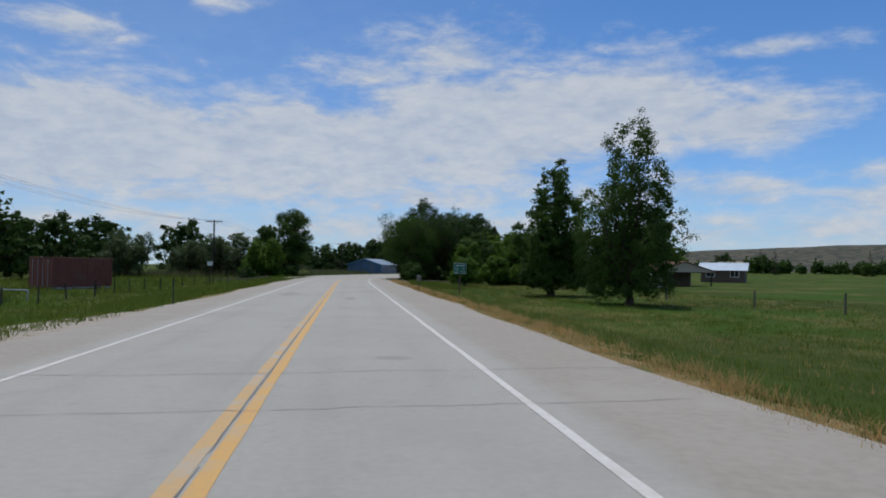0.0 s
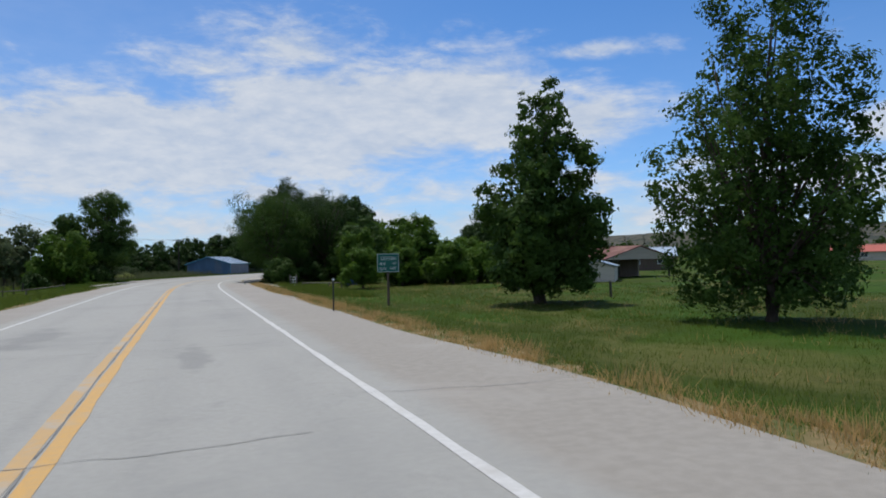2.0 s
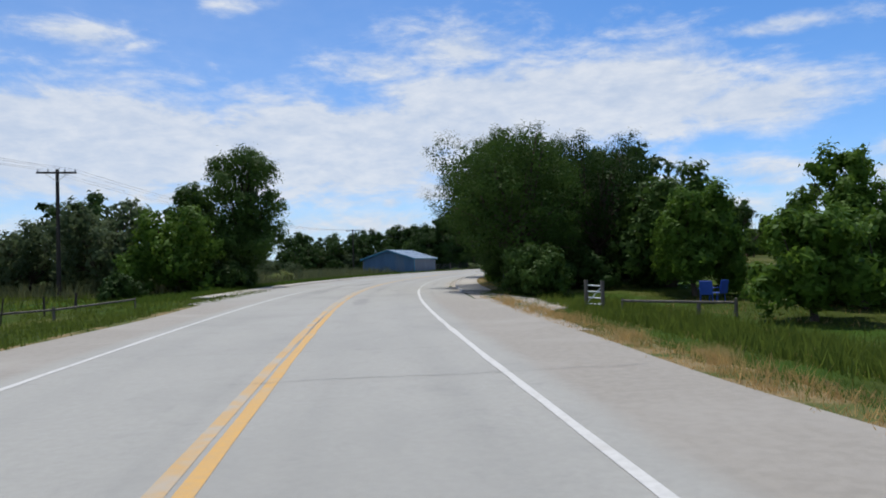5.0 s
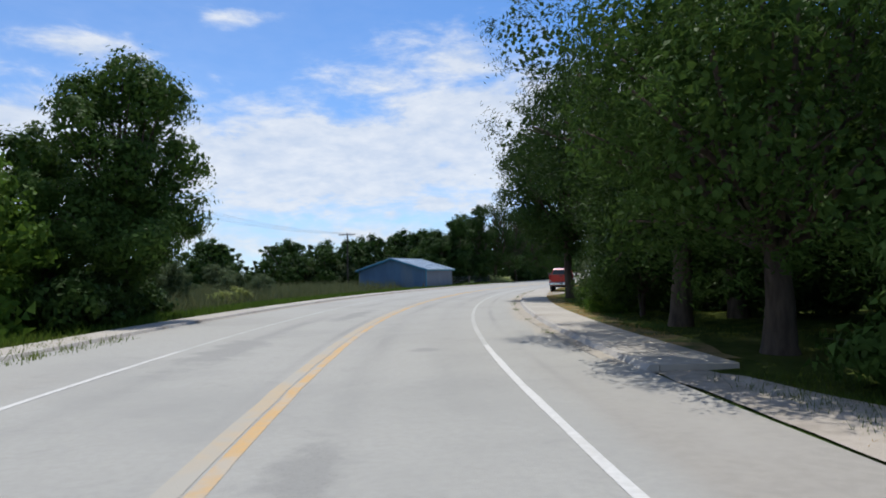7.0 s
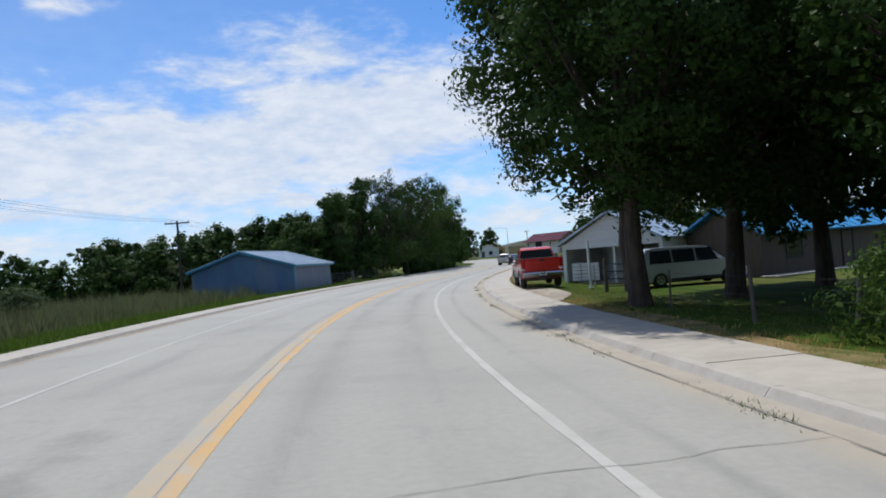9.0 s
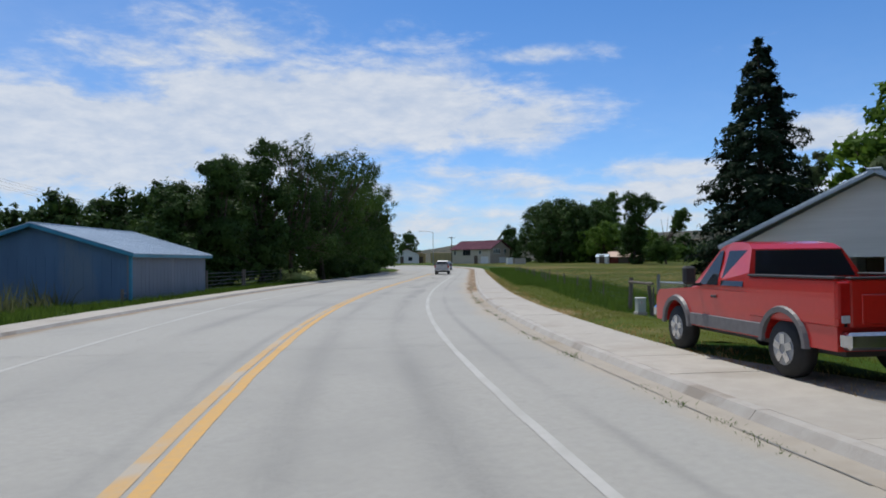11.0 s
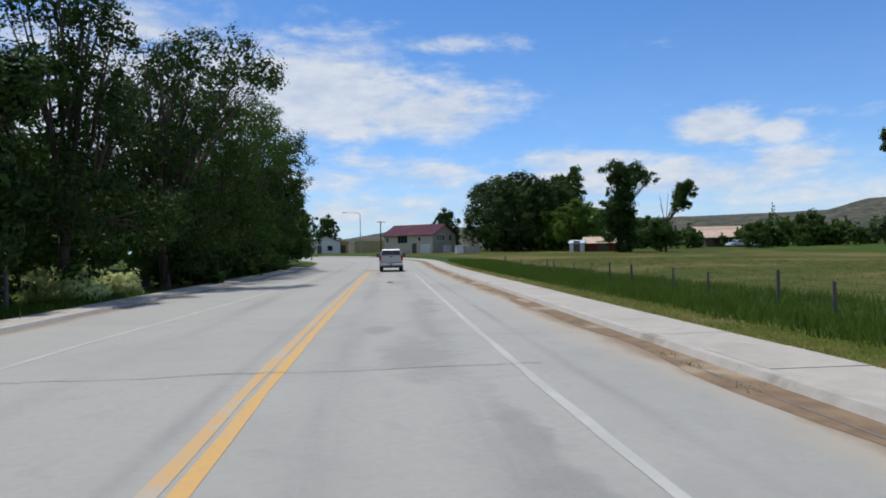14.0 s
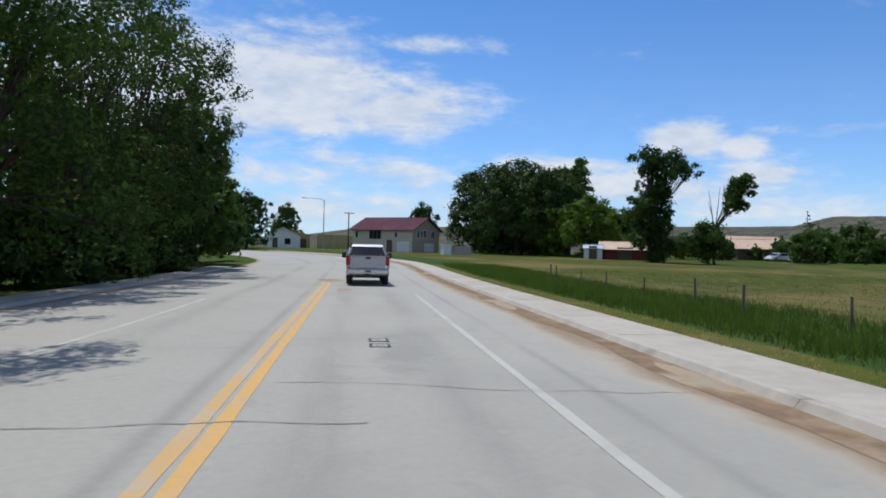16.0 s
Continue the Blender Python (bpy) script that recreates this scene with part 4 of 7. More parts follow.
# two poplars in the meadow
tree("poplar", 16.7, 54.4, lobes_poplar(11.2, 8.2, 0.5, 13, 11), 1.4, 0.13, 30000, 0.165, LEAF, "tall dark green poplar with several upright spires", seed=21, clump=0.42, trunks=3, hollow=0.2, group="poplars in the meadow")
tree("poplar", 17.7, 41.3, lobes_poplar(12.3, 8.4, 0.2, 16, 12), 1.4, 0.15, 38000, 0.14, LEAF, "tall broad poplar with upright spires and low leaves", seed=22, clump=0.42, trunks=3, hollow=0.2, group="poplars in the meadow", whole=True)

# dense trees at the drive and over the pavement
BIG = [(8.9, 100.2, 9.9, 9.8, 0.6, 39), (15.0, 103.5, 9.6, 9.4, 0.8, 32), (10.0, 106.8, 10.0, 9.8, 2.2, 33), (17.8, 99.0, 6.8, 7.0, 0.5, 34), (13.1, 109.0, 10.4, 9.4, 2.0, 35), (17.5, 116.5, 9.6, 8.4, 1.0, 36), (18.5, 108.0, 9.6, 9.0, 0.6, 37)]
for i, (x, y, h, w, base, sd) in enumerate(BIG):
    near = i in (0, 1, 2, 4)
    lobes = lobes_shade(h, w, base, 11, sd) if i in (2, 4) else lobes_round(h, w, base, 13, sd)
    if i == 0:
        lobes = lobes_dome(9.7, 8.8, base, 30, sd)
    # LEAF_DARK also carries the shade under these crowns in its colour
    tree("broadleaf_tree", x, y, lobes, base + 1.6, 0.3, (44000, 26000, 40000, 12000, 30000, 10000, 10000)[i], (0.14, 0.145, 0.125, 0.22, 0.14, 0.24, 0.24)[i], (LEAF, LEAF_DARK, LEAF_DARK, LEAF, LEAF_DARK, LEAF_DARK, LEAF_DARK)[i], "large dense dark green tree beside the pavement", seed=sd, clump=0.5, hollow=(0.3, 0.3, 0.3, 0.45, 0.3, 0.45, 0.45)[i], group="roadside trees", whole=near, slim=0.32 if near else 0.55)
tree("broadleaf_tree", 10.9, 111.8, lobes_round(5.4, 4.6, 0.2, 11, 38), 1.0, 0.1, 22000, 0.12, LEAF_DARK, "low dark tree leaved to the ground", seed=38, clump=0.4, hollow=0.3, slim=0.4, group="roadside trees", whole=True)
tree("cottonwood", 13.7, 129.6, lobes_shade(14.5, 8.6, 2.9, 12, 41), 3.6, 0.25, 50000, 0.155, LEAF_DARK, "tall cottonwood with a forked trunk and low hanging leaves", seed=43, clump=0.5, trunks=2, hollow=0.3, group="roadside trees", whole=True)
tree("cottonwood", 18.8, 131.8, lobes_shade(13.6, 11.5, 2.7, 12, 42), 4.0, 0.3, 24000, 0.185, LEAF_DARK, "tall dark cottonwood in the house yard", seed=42, clump=0.6, hollow=0.3, group="yard trees", whole=True)
tree("cottonwood", 23.5, 132.6, lobes_shade(12.4, 10.5, 2.4, 11, 43), 3.8, 0.3, 20000, 0.24, LEAF_DARK, "tall dark cottonwood in the house yard", seed=43, clump=0.6, hollow=0.3, group="yard trees")
tree("cottonwood", 19.0, 122.6, lobes_shade(11.8, 10.0, 2.3, 11, 49), 3.6, 0.3, 20000, 0.185, LEAF_DARK, "tall dark cottonwood in the house yard", seed=49, clump=0.6, hollow=0.3, group="yard trees", whole=True)
tree("young_tree", 12.2, 116.2, lobes_round(6.8, 4.8, 0.3, 10, 44), 1.4, 0.12, 24000, 0.12, LEAF_GREY, "young grey-green tree with low hanging leaves", seed=44, clump=0.42, hollow=0.35, slim=0.32, group="yard trees", whole=True)
tree("bush", 12.2, 119.8, lobes_round(1.75, 3.2, 0.05, 11, 45), 0.3, 0.05, 9000, 0.085, LEAF, "rounded dark green bush at the yard fence", "bush", seed=45, clump=0.22, hollow=0.4, group="bushes", whole=True)
tree("bush", 10.6, 113.8, lobes_round(1.4, 2.6, 0.05, 8, 46), 0.3, 0.05, 7000, 0.10, LEAF_LIGHT, "yellow-green weedy bush under the trees", "bush", seed=46, clump=0.22, hollow=0.4, group="bushes", whole=True)
tree("bush", 8.7, 95.0, lobes_round(2.7, 3.4, 0.05, 9, 47), 0.4, 0.06, 12000, 0.12, LEAF, "green bush below the large tree", "bush", seed=47, clump=0.32, hollow=0.4, group="bushes")
shrub = tree("bush", 14.5, 108.5, lobes_round(2.6, 4.2, 0.05, 9, 50), 0.4, 0.06, 5000, 0.17, LEAF_DARK, "dark green undergrowth below the trees", "bush", seed=50, clump=0.35, hollow=0.4, group="undergrowth")
for x, y, sc, tn in ((13.4, 118.6, 0.9, 40), (15.5, 113.5, 1.0, 110), (16.5, 104.0, 1.0, 200), (21.0, 112.0, 1.1, 260), (12.2, 99.0, 0.9, 320), (22.0, 118.0, 1.1, 20)):
    far_tree(shrub, x, y, sc, tn)
tree("light_tree", 16.0, 92.6, lobes_round(5.2, 4.6, 0.5, 10, 48), 1.5, 0.13, 15000, 0.15, LEAF_LIGHT, "fresh green rounded garden tree", seed=48, clump=0.4, hollow=0.5, group="garden trees")
# fruit trees behind the drive
fruit = tree("fruit_tree", 13.9, 80.8, lobes_ragged(3.4, 4.2, 0.6, 13, 51), 1.1, 0.11, 8500, 0.145, LEAF_LIGHT, "low fruit tree with a spreading green crown", "fruit tree", seed=51, clump=0.32, hollow=0.4, group="fruit trees")
for x, y, sc, tn in ((33.5, 82.5, 0.95, 15), (29.5, 82.6, 1.0, 85), (25.2, 82.8, 0.95, 240), (18.5, 84.5, 1.05, 70), (22.5, 82.0, 1.1, 140), (27.0, 84.5, 1.15, 200), (31.0, 84.0, 0.95, 20), (25.0, 88.5, 1.3, 260), (33.5, 92.0, 1.1, 110), (29.0, 94.0, 1.3, 160)):
    far_tree(fruit, x, y, sc, tn)
for x, y, sc, tn in ((19.5, 86.5, 0.85, 30), (23.0, 85.5, 0.9, 100), (26.5, 87.0, 0.95, 170), (30.0, 86.5, 0.9, 240), (33.0, 86.0, 0.8, 310), (21.0, 88.5, 0.9, 200)):
    far_tree(shrub, x, y, sc, tn)
tree("fruit_tree", 22.6, 91.0, lobes_ragged(6.9, 6.0, 0.8, 13, 52), 2.0, 0.15, 13000, 0.17, LEAF_LIGHT, "taller ragged garden tree with gaps in its crown", "fruit tree", seed=52, clump=0.4, hollow=0.4, group="fruit trees")
# round trees behind the houses
round_tree = tree("round_tree", 48.5, 109.2, lobes_round(9.4, 12.4, 0.6, 14, 61), 3.0, 0.3, 10000, 0.36, LEAF_LIGHT, "broad round-headed bright green tree", seed=61, clump=0.7, hollow=0.65, group="distant trees")
for x, y, sc, tn in ((26.0, 120.0, 0.9, 150), (56.0, 120.0, 0.85, 220)):
    far_tree(round_tree, x, y, sc, tn)
# left side: tall tree with bushes, willows, far trees
tree("cottonwood", -9.4, 117.6, lobes_ragged(11.4, 7.6, 1.6, 19, 71), 3.0, 0.22, 34000, 0.135, LEAF, "tall airy tree with gaps in its crown", seed=71, clump=0.5, hollow=0.4, group="roadside trees")
tree("broadleaf_tree", -13.0, 111.5, lobes_round(6.2, 7.2, 0.1, 11, 72), 1.2, 0.14, 15000, 0.18, LEAF_LIGHT, "low bright green tree leaved to the ground", seed=72, clump=0.4, hollow=0.5, group="roadside trees")
tree("broadleaf_tree", -13.6, 120.0, lobes_ragged(8.6, 6.6, 0.6, 12, 74), 2.0, 0.18, 13000, 0.21, LEAF, "leafy tree with an uneven crown", seed=74, clump=0.45, hollow=0.45, group="roadside trees")
for x, y, sc, tn in ((-9.6, 112.5, 0.8, 50), (-9.8, 116.0, 0.9, 120), (-10.4, 121.0, 0.85, 190), (-11.5, 125.5, 0.9, 260), (-13.5, 131.0, 0.8, 330)):
    far_tree(shrub, x, y, sc, tn)
far_tree(shrub, -15.0, 106.5, 0.7, 250)
willow = tree("willow", -20.0, 117.5, lobes_round(7.6, 8.6, 0.1, 11, 75), 1.4, 0.22, 10000, 0.25, LEAF_GREY, "grey-green willow with a broad low crown", seed=75, clump=0.6, hollow=0.55, slim=0.4, group="willows")
for x, y, sc, tn in ((-26.5, 120.0, 0.85, 60), (-34.0, 112.0, 1.0, 130), (-24.0, 134.0, 0.7, 250), (-14.0, 140.0, 0.5, 90), (-30.0, 160.0, 0.6, 10), (-16.0, 170.0, 0.5, 200), (-22.0, 182.0, 0.55, 280), (-10.0, 205.0, 0.7, 40), (-3.0, 206.0, 0.65, 140), (-8.8, 150.5, 0.3, 30), (-12.5, 158.0, 0.38, 100), (-16.5, 147.0, 0.4, 170), (-10.5, 166.0, 0.34, 220), (-20.0, 156.0, 0.42, 300)):
    far_tree(willow, x, y, sc, tn)
dome = tree("cottonwood", -34.0, 150.0, lobes_round(11.2, 12.4, 0.3, 13, 76), 3.0, 0.32, 5600, 0.45, LEAF_DARK, "large dark dome-shaped tree", seed=76, clump=0.8, hollow=0.65, group="distant trees")
for x, y, sc, tn, zs in ((-43.0, 86.0, 1.0, 40, 1.0), (-48.0, 140.0, 1.1, 100, 0.9), (-58.0, 120.0, 1.0, 170, 0.9), (-25.0, 205.0, 0.75, 200, 0.95), (-38.0, 215.0, 0.75, 260, 0.8), (-8.0, 236.0, 0.85, 20, 1.0),
                         (0.0, 244.0, 0.95, 70, 1.0), (-18.0, 248.0, 0.95, 310, 0.95), (10.0, 252.0, 1.05, 120, 1.0), (-34.0, 262.0, 1.0, 190, 0.8), (-52.0, 240.0, 0.9, 230, 0.8), (-66.0, 200.0, 1.0, 280, 0.8),
                         (-72.0, 160.0, 1.1, 330, 0.9), (-84.0, 130.0, 1.1, 15, 0.9), (-90.0, 240.0, 1.2, 75, 0.8), (-60.0, 290.0, 1.2, 145, 0.8), (-20.0, 290.0, 1.2, 215, 0.9), (18.0, 270.0, 1.15, 285, 1.0), (30.0, 262.0, 1.15, 40, 1.05), (-40.0, 100.0, 0.8, 20, 1.0), (-50.0, 106.0, 0.9, 90, 0.9)):
    far_tree(dome, x, y, sc, tn, zs)
# grove along the left pavement
GROVE = [(188, -16.0, 7.6, 5.6), (191, -14.0, 10.6, 6.0), (197, -12.4, 13.0, 7.0), (196, -20.0, 9.4, 6.5), (203, -11.0, 14.4, 8.0), (205, -18.0, 13.0, 8.0), (212, -10.2, 13.8, 9.4), (217, -13.0, 14.2, 8.4), (223, -11.2, 14.6, 9.0), (231, -11.4, 14.0, 9.6), (239, -11.4, 13.4, 9.8)]
# boughs that reach out over the road: s, n, height, radius
BOUGHS = {6: [(213.0, -8.4, 12.6, 2.0), (214.0, -6.6, 13.2, 1.7), (212.6, -6.3, 11.6, 1.5), (215.0, -5.4, 12.4, 1.3)],
          7: [(218.0, -9.6, 12.4, 2.0), (219.5, -8.2, 11.2, 1.8)],
          8: [(225.0, -8.2, 11.6, 2.0), (227.0, -7.6, 9.8, 1.8)],
          9: [(232.5, -8.6, 12.6, 2.1), (234.0, -7.6, 10.4, 1.9)],
          10: [(240.0, -8.4, 12.6, 2.2), (241.0, -7.2, 11.2, 1.8), (243.0, -7.6, 8.6, 2.0), (238.0, -9.4, 13.6, 2.0)]}
for i, (s, n, h, w) in enumerate(GROVE):
    x, y, _ = road_at(s, n)
    boughs = [(road_at(a, b)[0] - x, road_at(a, b)[1] - y, z, r, r, r * 0.8) for a, b, z, r in BOUGHS.get(i, ())]
    # sunlit crowns 8 and 9 get the lighter LEAF; LEAF_DARK paints the others' shade
    tree("cottonwood", x, y, boughs + (lobes_round(h, w * 1.05, 0.3, 16, 80 + i) if i in (7, 8, 9, 10) else lobes_ragged(h, w, 0.2 if i % 2 else 0.6, 17, 80 + i)), 3.0, 0.26, (18000, 19000, 21000, 16000, 17000, 13000, 19000, 14000, 21000, 21000, 21000)[i], 0.175, LEAF if i in (8, 9) else LEAF_DARK, "tall ragged cottonwood in a dark roadside grove", seed=80 + i, clump=0.55, hollow=0.4, group="roadside grove", whole=i in (4, 6, 7, 8, 9, 10))
x, y, _ = road_at(246, -10.8)
grove = tree("cottonwood", x, y, lobes_round(11.8, 9.0, 0.1, 13, 95), 3.0, 0.3, 9500, 0.29, LEAF, "tall dense cottonwood in a dark roadside grove", seed=95, clump=0.6, hollow=0.45, group="roadside grove")
for s, n, sc, tn in ((240, -18, 1.0, 50), (250, -16, 0.95, 120), (254, -12, 0.95, 190), (262, -13, 0.85, 260), (203, -26, 0.6, 330), (224, -22, 1.0, 150), (193, -25, 0.45, 210), (268, -17, 0.8, 10), (210, -32, 0.6, 120)):
    x, y, _ = road_at(s, n)
    far_tree(grove, x, y, sc, tn)
for i, (s, n) in enumerate(((214, -10.0), (220, -10.2), (227, -10.2), (234, -10.4), (242, -10.2), (189, -17.0))):
    x, y, _ = road_at(s, n)
    far_tree(shrub, x, y, 0.95 + 0.12 * (i % 3), 70 * i)
tree("bush", 22.6, 202.0, lobes_round(1.25, 3.2, 0.05, 8, 97), 0.2, 0.04, 6000, 0.11, BLOSSOM, "low bush with pale yellow-white blossom", "bush", seed=97, clump=0.3, hollow=0.4, group="bushes")
tree("bush", 24.9, 205.2, lobes_round(1.05, 2.6, 0.05, 7, 98), 0.2, 0.04, 4600, 0.11, BLOSSOM, "low bush with pale yellow-white blossom", "bush", seed=98, clump=0.3, hollow=0.4, group="bushes")
tree("bush", -9.2, 139.6, lobes_round(1.2, 3.0, 0.05, 8, 99), 0.2, 0.04, 4600, 0.11, BLOSSOM_GREEN, "low bush with pale yellow-green flower heads", "bush", seed=99, clump=0.3, hollow=0.4, group="bushes")
# village trees to the right
dark_round = tree("dark_round_tree", 112.0, 284.0, [(0, 0, 8.2, 8.0, 8.0, 8.0), (1.5, 0, 8.6, 7.0, 7.6, 7.6)] + lobes_round(15.6, 17.0, 0.3, 18, 101), 4.0, 0.4, 22000, 0.34, LEAF_DARK, "very large dark green round tree by the houses", seed=101, clump=1.0, hollow=0.7, group="village trees")
far_tree(dark_round, 126.0, 290.0, 0.95, 90)
far_tree(dark_round, 120.0, 300.0, 1.05, 200)
far_tree(round_tree, 116.6, 272.6, 1.05, 40)
far_tree(round_tree, 131.0, 276.0, 0.95, 300)
tree("cottonwood", 133.0, 292.0, lobes_round(19.5, 12.0, 7.0, 9, 103), 9.0, 0.4, 8000, 0.46, LEAF, "tall airy cottonwood behind the houses", seed=103, clump=1.0, hollow=0.3, group="village trees")
def feathery(lobes, seed, k=5):
    """Each lobe broken into small separate heads."""
    rng = np.random.default_rng(seed)
    out = []
    for x, y, z, a, b, c in lobes:
        out.append((x, y, z, a * 0.5, b * 0.5, c * 0.6))
        for _ in range(k):
            d = Vector(rng.normal(size=3)).normalized()
            f = 0.22 + 0.2 * rng.random()
            out.append((x + d.x * a * 0.85, y + d.y * b * 0.85, z + d.z * c * 0.85, a * f, b * f, max(c, a) * f * 0.9))
    return out


tree("cottonwood", 109.0, 252.8, feathery([(x * 1.1, y * 1.1, z * 1.13, a * 1.12, b * 1.12, c * 1.12) for x, y, z, a, b, c in [(-1, 0, 4.6, 3.0, 3.0, 4.4), (0.2, 0.5, 8.6, 2.2, 2.2, 3.0), (-0.4, 0.2, 7.0, 2.6, 2.6, 2.6), (0.9, -0.4, 10.6, 2.4, 2.4, 2.2), (1.6, -0.8, 6.4, 1.8, 1.8, 2.0), (2.2, -1.0, 12.6, 2.6, 2.6, 1.7), (-0.6, 0.4, 13.0, 2.2, 2.2, 1.7), (3.9, -2.0, 11.2, 1.5, 1.5, 1.1), (1.5, 0, 3.5, 2.5, 2.5, 3.0)]], 1), 6.0, 0.3, 13000, 0.28, LEAF_DARK, "tall leaning cottonwood with an open top", seed=104, per=24, clump=0.9, hollow=0.3, group="village trees")
dead = tree("cottonwood", 109.6, 243.8, feathery([(2.6, -1.4, 9.9, 2.2, 2.2, 1.7), (2.3, -1.0, 7.8, 1.5, 1.5, 1.5), (0, 0, 3.2, 2.3, 2.3, 3.2), (-1.4, 1.2, 2.8, 2.0, 2.0, 2.8), (2.5, -1.2, 8.8, 2.0, 2.0, 1.8)], 2), 4.2, 0.16, 9000, 0.26, LEAF, "thin tree with one leafy head and bare dead limbs", seed=105, per=24, clump=0.9, hollow=0.3, group="village trees")
for ex, ey, ez in ((-0.6, 0.6, 9.4), (0.6, -0.2, 9.8), (-0.2, 0.9, 8.0)):
    bm = B()
    limb(bm, [Vector((0, 0, 3.5)), Vector((ex * 0.4, ey * 0.4, 6.2)), Vector((ex, ey, ez))], 0.09, 0.02, 5)
    part("dead_limb", bm, BARK, dead, "bare grey dead limb")

tree("cottonwood", 95.2, 203.4, feathery([(0, 0, 2.8, 2.2, 2.2, 3.0), (0.6, -0.4, 6.6, 1.5, 1.5, 2.2), (1.2, -0.8, 10.2, 1.9, 1.9, 2.3), (2.4, -1.7, 13.2, 1.6, 1.6, 2.4), (3.3, -2.4, 15.6, 1.3, 1.3, 1.8), (-0.4, 0.3, 11.6, 1.1, 1.1, 1.6), (1.4, -1.0, 15.0, 0.9, 0.9, 1.6)], 3), 4.6, 0.32, 14000, 0.26, LEAF_GREY, "tall ragged cottonwood leaning to one side", seed=106, per=24, clump=0.9, hollow=0.25, group="village trees")


def spruce(x, y, h, w, seed, tiers=26, label="dark blue-green spruce leaved to the ground", boughs=13, dense=46):
    rng = np.random.default_rng(seed)
    root = thing("spruce", pose(x, y, put_z(x, y) - 0.05), label, "spruce", "spruces")
    bm = B()
    cyl(bm, (0, 0, -0.1), (0, 0, h * 0.98), w * 0.035, 0.02, 9)
    pts = []
    for i in range(tiers):
        u = i / (tiers - 1)
        z = 0.5 + (h - 0.7) * u
        r = w / 2 * (1 - u) ** 0.72 * (0.85 + 0.3 * rng.random()) + 0.10
        for b in range(max(4, int(boughs * (1 - 0.6 * u)))):
            a = rng.random() * 6.283
            rr = r * (0.7 + 0.4 * rng.random())
            tip = Vector((math.cos(a) * rr, math.sin(a) * rr, z - 0.18 * rr + rng.normal() * 0.08))
            cyl(bm, (0, 0, z + 0.1), tip, 0.03, 0.008, 4)
            k = int(dense * (0.35 + rr / w * 2))
            t = 0.25 + 0.75 * rng.random(k) ** 0.7
            base = np.outer(1 - t, (0, 0, z + 0.1)) + np.outer(t, tip)
            side = np.array([-math.sin(a), math.cos(a), 0])
            base += np.outer(rng.normal(size=k) * 0.16 * rr * (1.15 - t), side) + rng.normal(size=(k, 3)) * 0.05
            base[:, 2] -= np.abs(rng.normal(size=k)) * 0.1
            pts.append(base)
    part("trunk", bm, BARK, root)
    pts = np.concatenate(pts)
    away = pts * np.array([1, 1, 0]) + np.array([0, 0, 0.6])
    v, f = leaves(pts, 0.28, rng, 0.3, 0.3, 0.34, False, unit(unit(away) + 0.4 * rng.normal(size=pts.shape)))
    sheet("crown", v, f, NEEDLE, root)
    return root


spruce(34.0, 158.0, 11.9, 7.0, 111, 34, boughs=20, dense=80)
tree("broadleaf_tree", 41.5, 156.0, lobes_round(10.0, 8.0, 0.8, 11, 113), 2.5, 0.25, 8000, 0.28, LEAF_LIGHT, "leafy green tree behind the yard", seed=113, clump=0.6, hollow=0.5, group="yard trees")
tree("broadleaf_tree", 37.5, 154.0, lobes_round(6.4, 4.0, 0.8, 9, 114), 2.0, 0.16, 5000, 0.22, LEAF_GREY, "thin grey-green tree behind the yard", seed=114, clump=0.5, hollow=0.4, group="yard trees")
small_spruce = spruce(150.0, 225.0, 9.0, 4.0, 112, 14, "far dark spruce behind the field", 8, 18)
for x, y, sc in ((168.0, 262.0, 1.1), (190.0, 214.0, 1.0), (196.0, 210.0, 0.85), (204.0, 214.0, 1.0), (214.0, 230.0, 1.0), (222.0, 228.0, 0.9), (236.0, 190.0, 1.1), (250.0, 300.0, 1.3), (180.0, 180.0, 1.0)):
    far_tree(small_spruce, x, y, sc, x * 7)
small = tree("small_tree", 140.0, 248.0, lobes_round(5.6, 5.6, 0.0, 13, 121), 1.4, 0.1, 3200, 0.26, LEAF, "small dark green tree beyond the field", seed=121, clump=0.6, hollow=0.2, group="far tree line")
line = np.random.default_rng(9)
far_bush = tree("far_bush", 133.0, 262.0, lobes_round(4.4, 4.8, 0.0, 9, 122), 0.9, 0.08, 620, 0.5, LEAF, "dark rounded bush in a far tree line", "bush", seed=122, clump=0.6, hollow=0.3, group="far tree line")
for i in range(150):
    u = line.random()
    x, y = 122 + 132 * u + line.normal() * 5, 269 - 62 * u + line.normal() * 7
    far_tree(small if i % 8 == 0 else far_bush, x, y, 0.55 + 0.75 * line.random() ** 1.6, 360 * line.random(), 0.85 + 0.4 * line.random())
for x, y, sc, tn in ((190.0, 150.0, 0.7, 20), (230.0, 160.0, 0.8, 120), (176.0, 124.0, 0.7, 300), (260.0, 250.0, 0.9, 40), (240.0, 120.0, 0.9, 70), (280.0, 200.0, 1.0, 160), (160.0, 330.0, 1.0, 260), (180.0, 310.0, 0.9, 310), (205.0, 140.0, 0.65, 80)):
    far_tree(dome, x, y, sc, tn, 0.9)
far_tree(dome, -18.3, 175.7, 0.62, 75)
far_tree(dome, 97.9, 353.0, 0.7, 30, 1.4)
far_tree(dome, 73.5, 311.0, 0.8, 60, 1.1)
far_tree(dome, 139.3, 355.0, 0.86, 200, 1.4)
far_tree(dome, 66.0, 300.0, 0.8, 250)
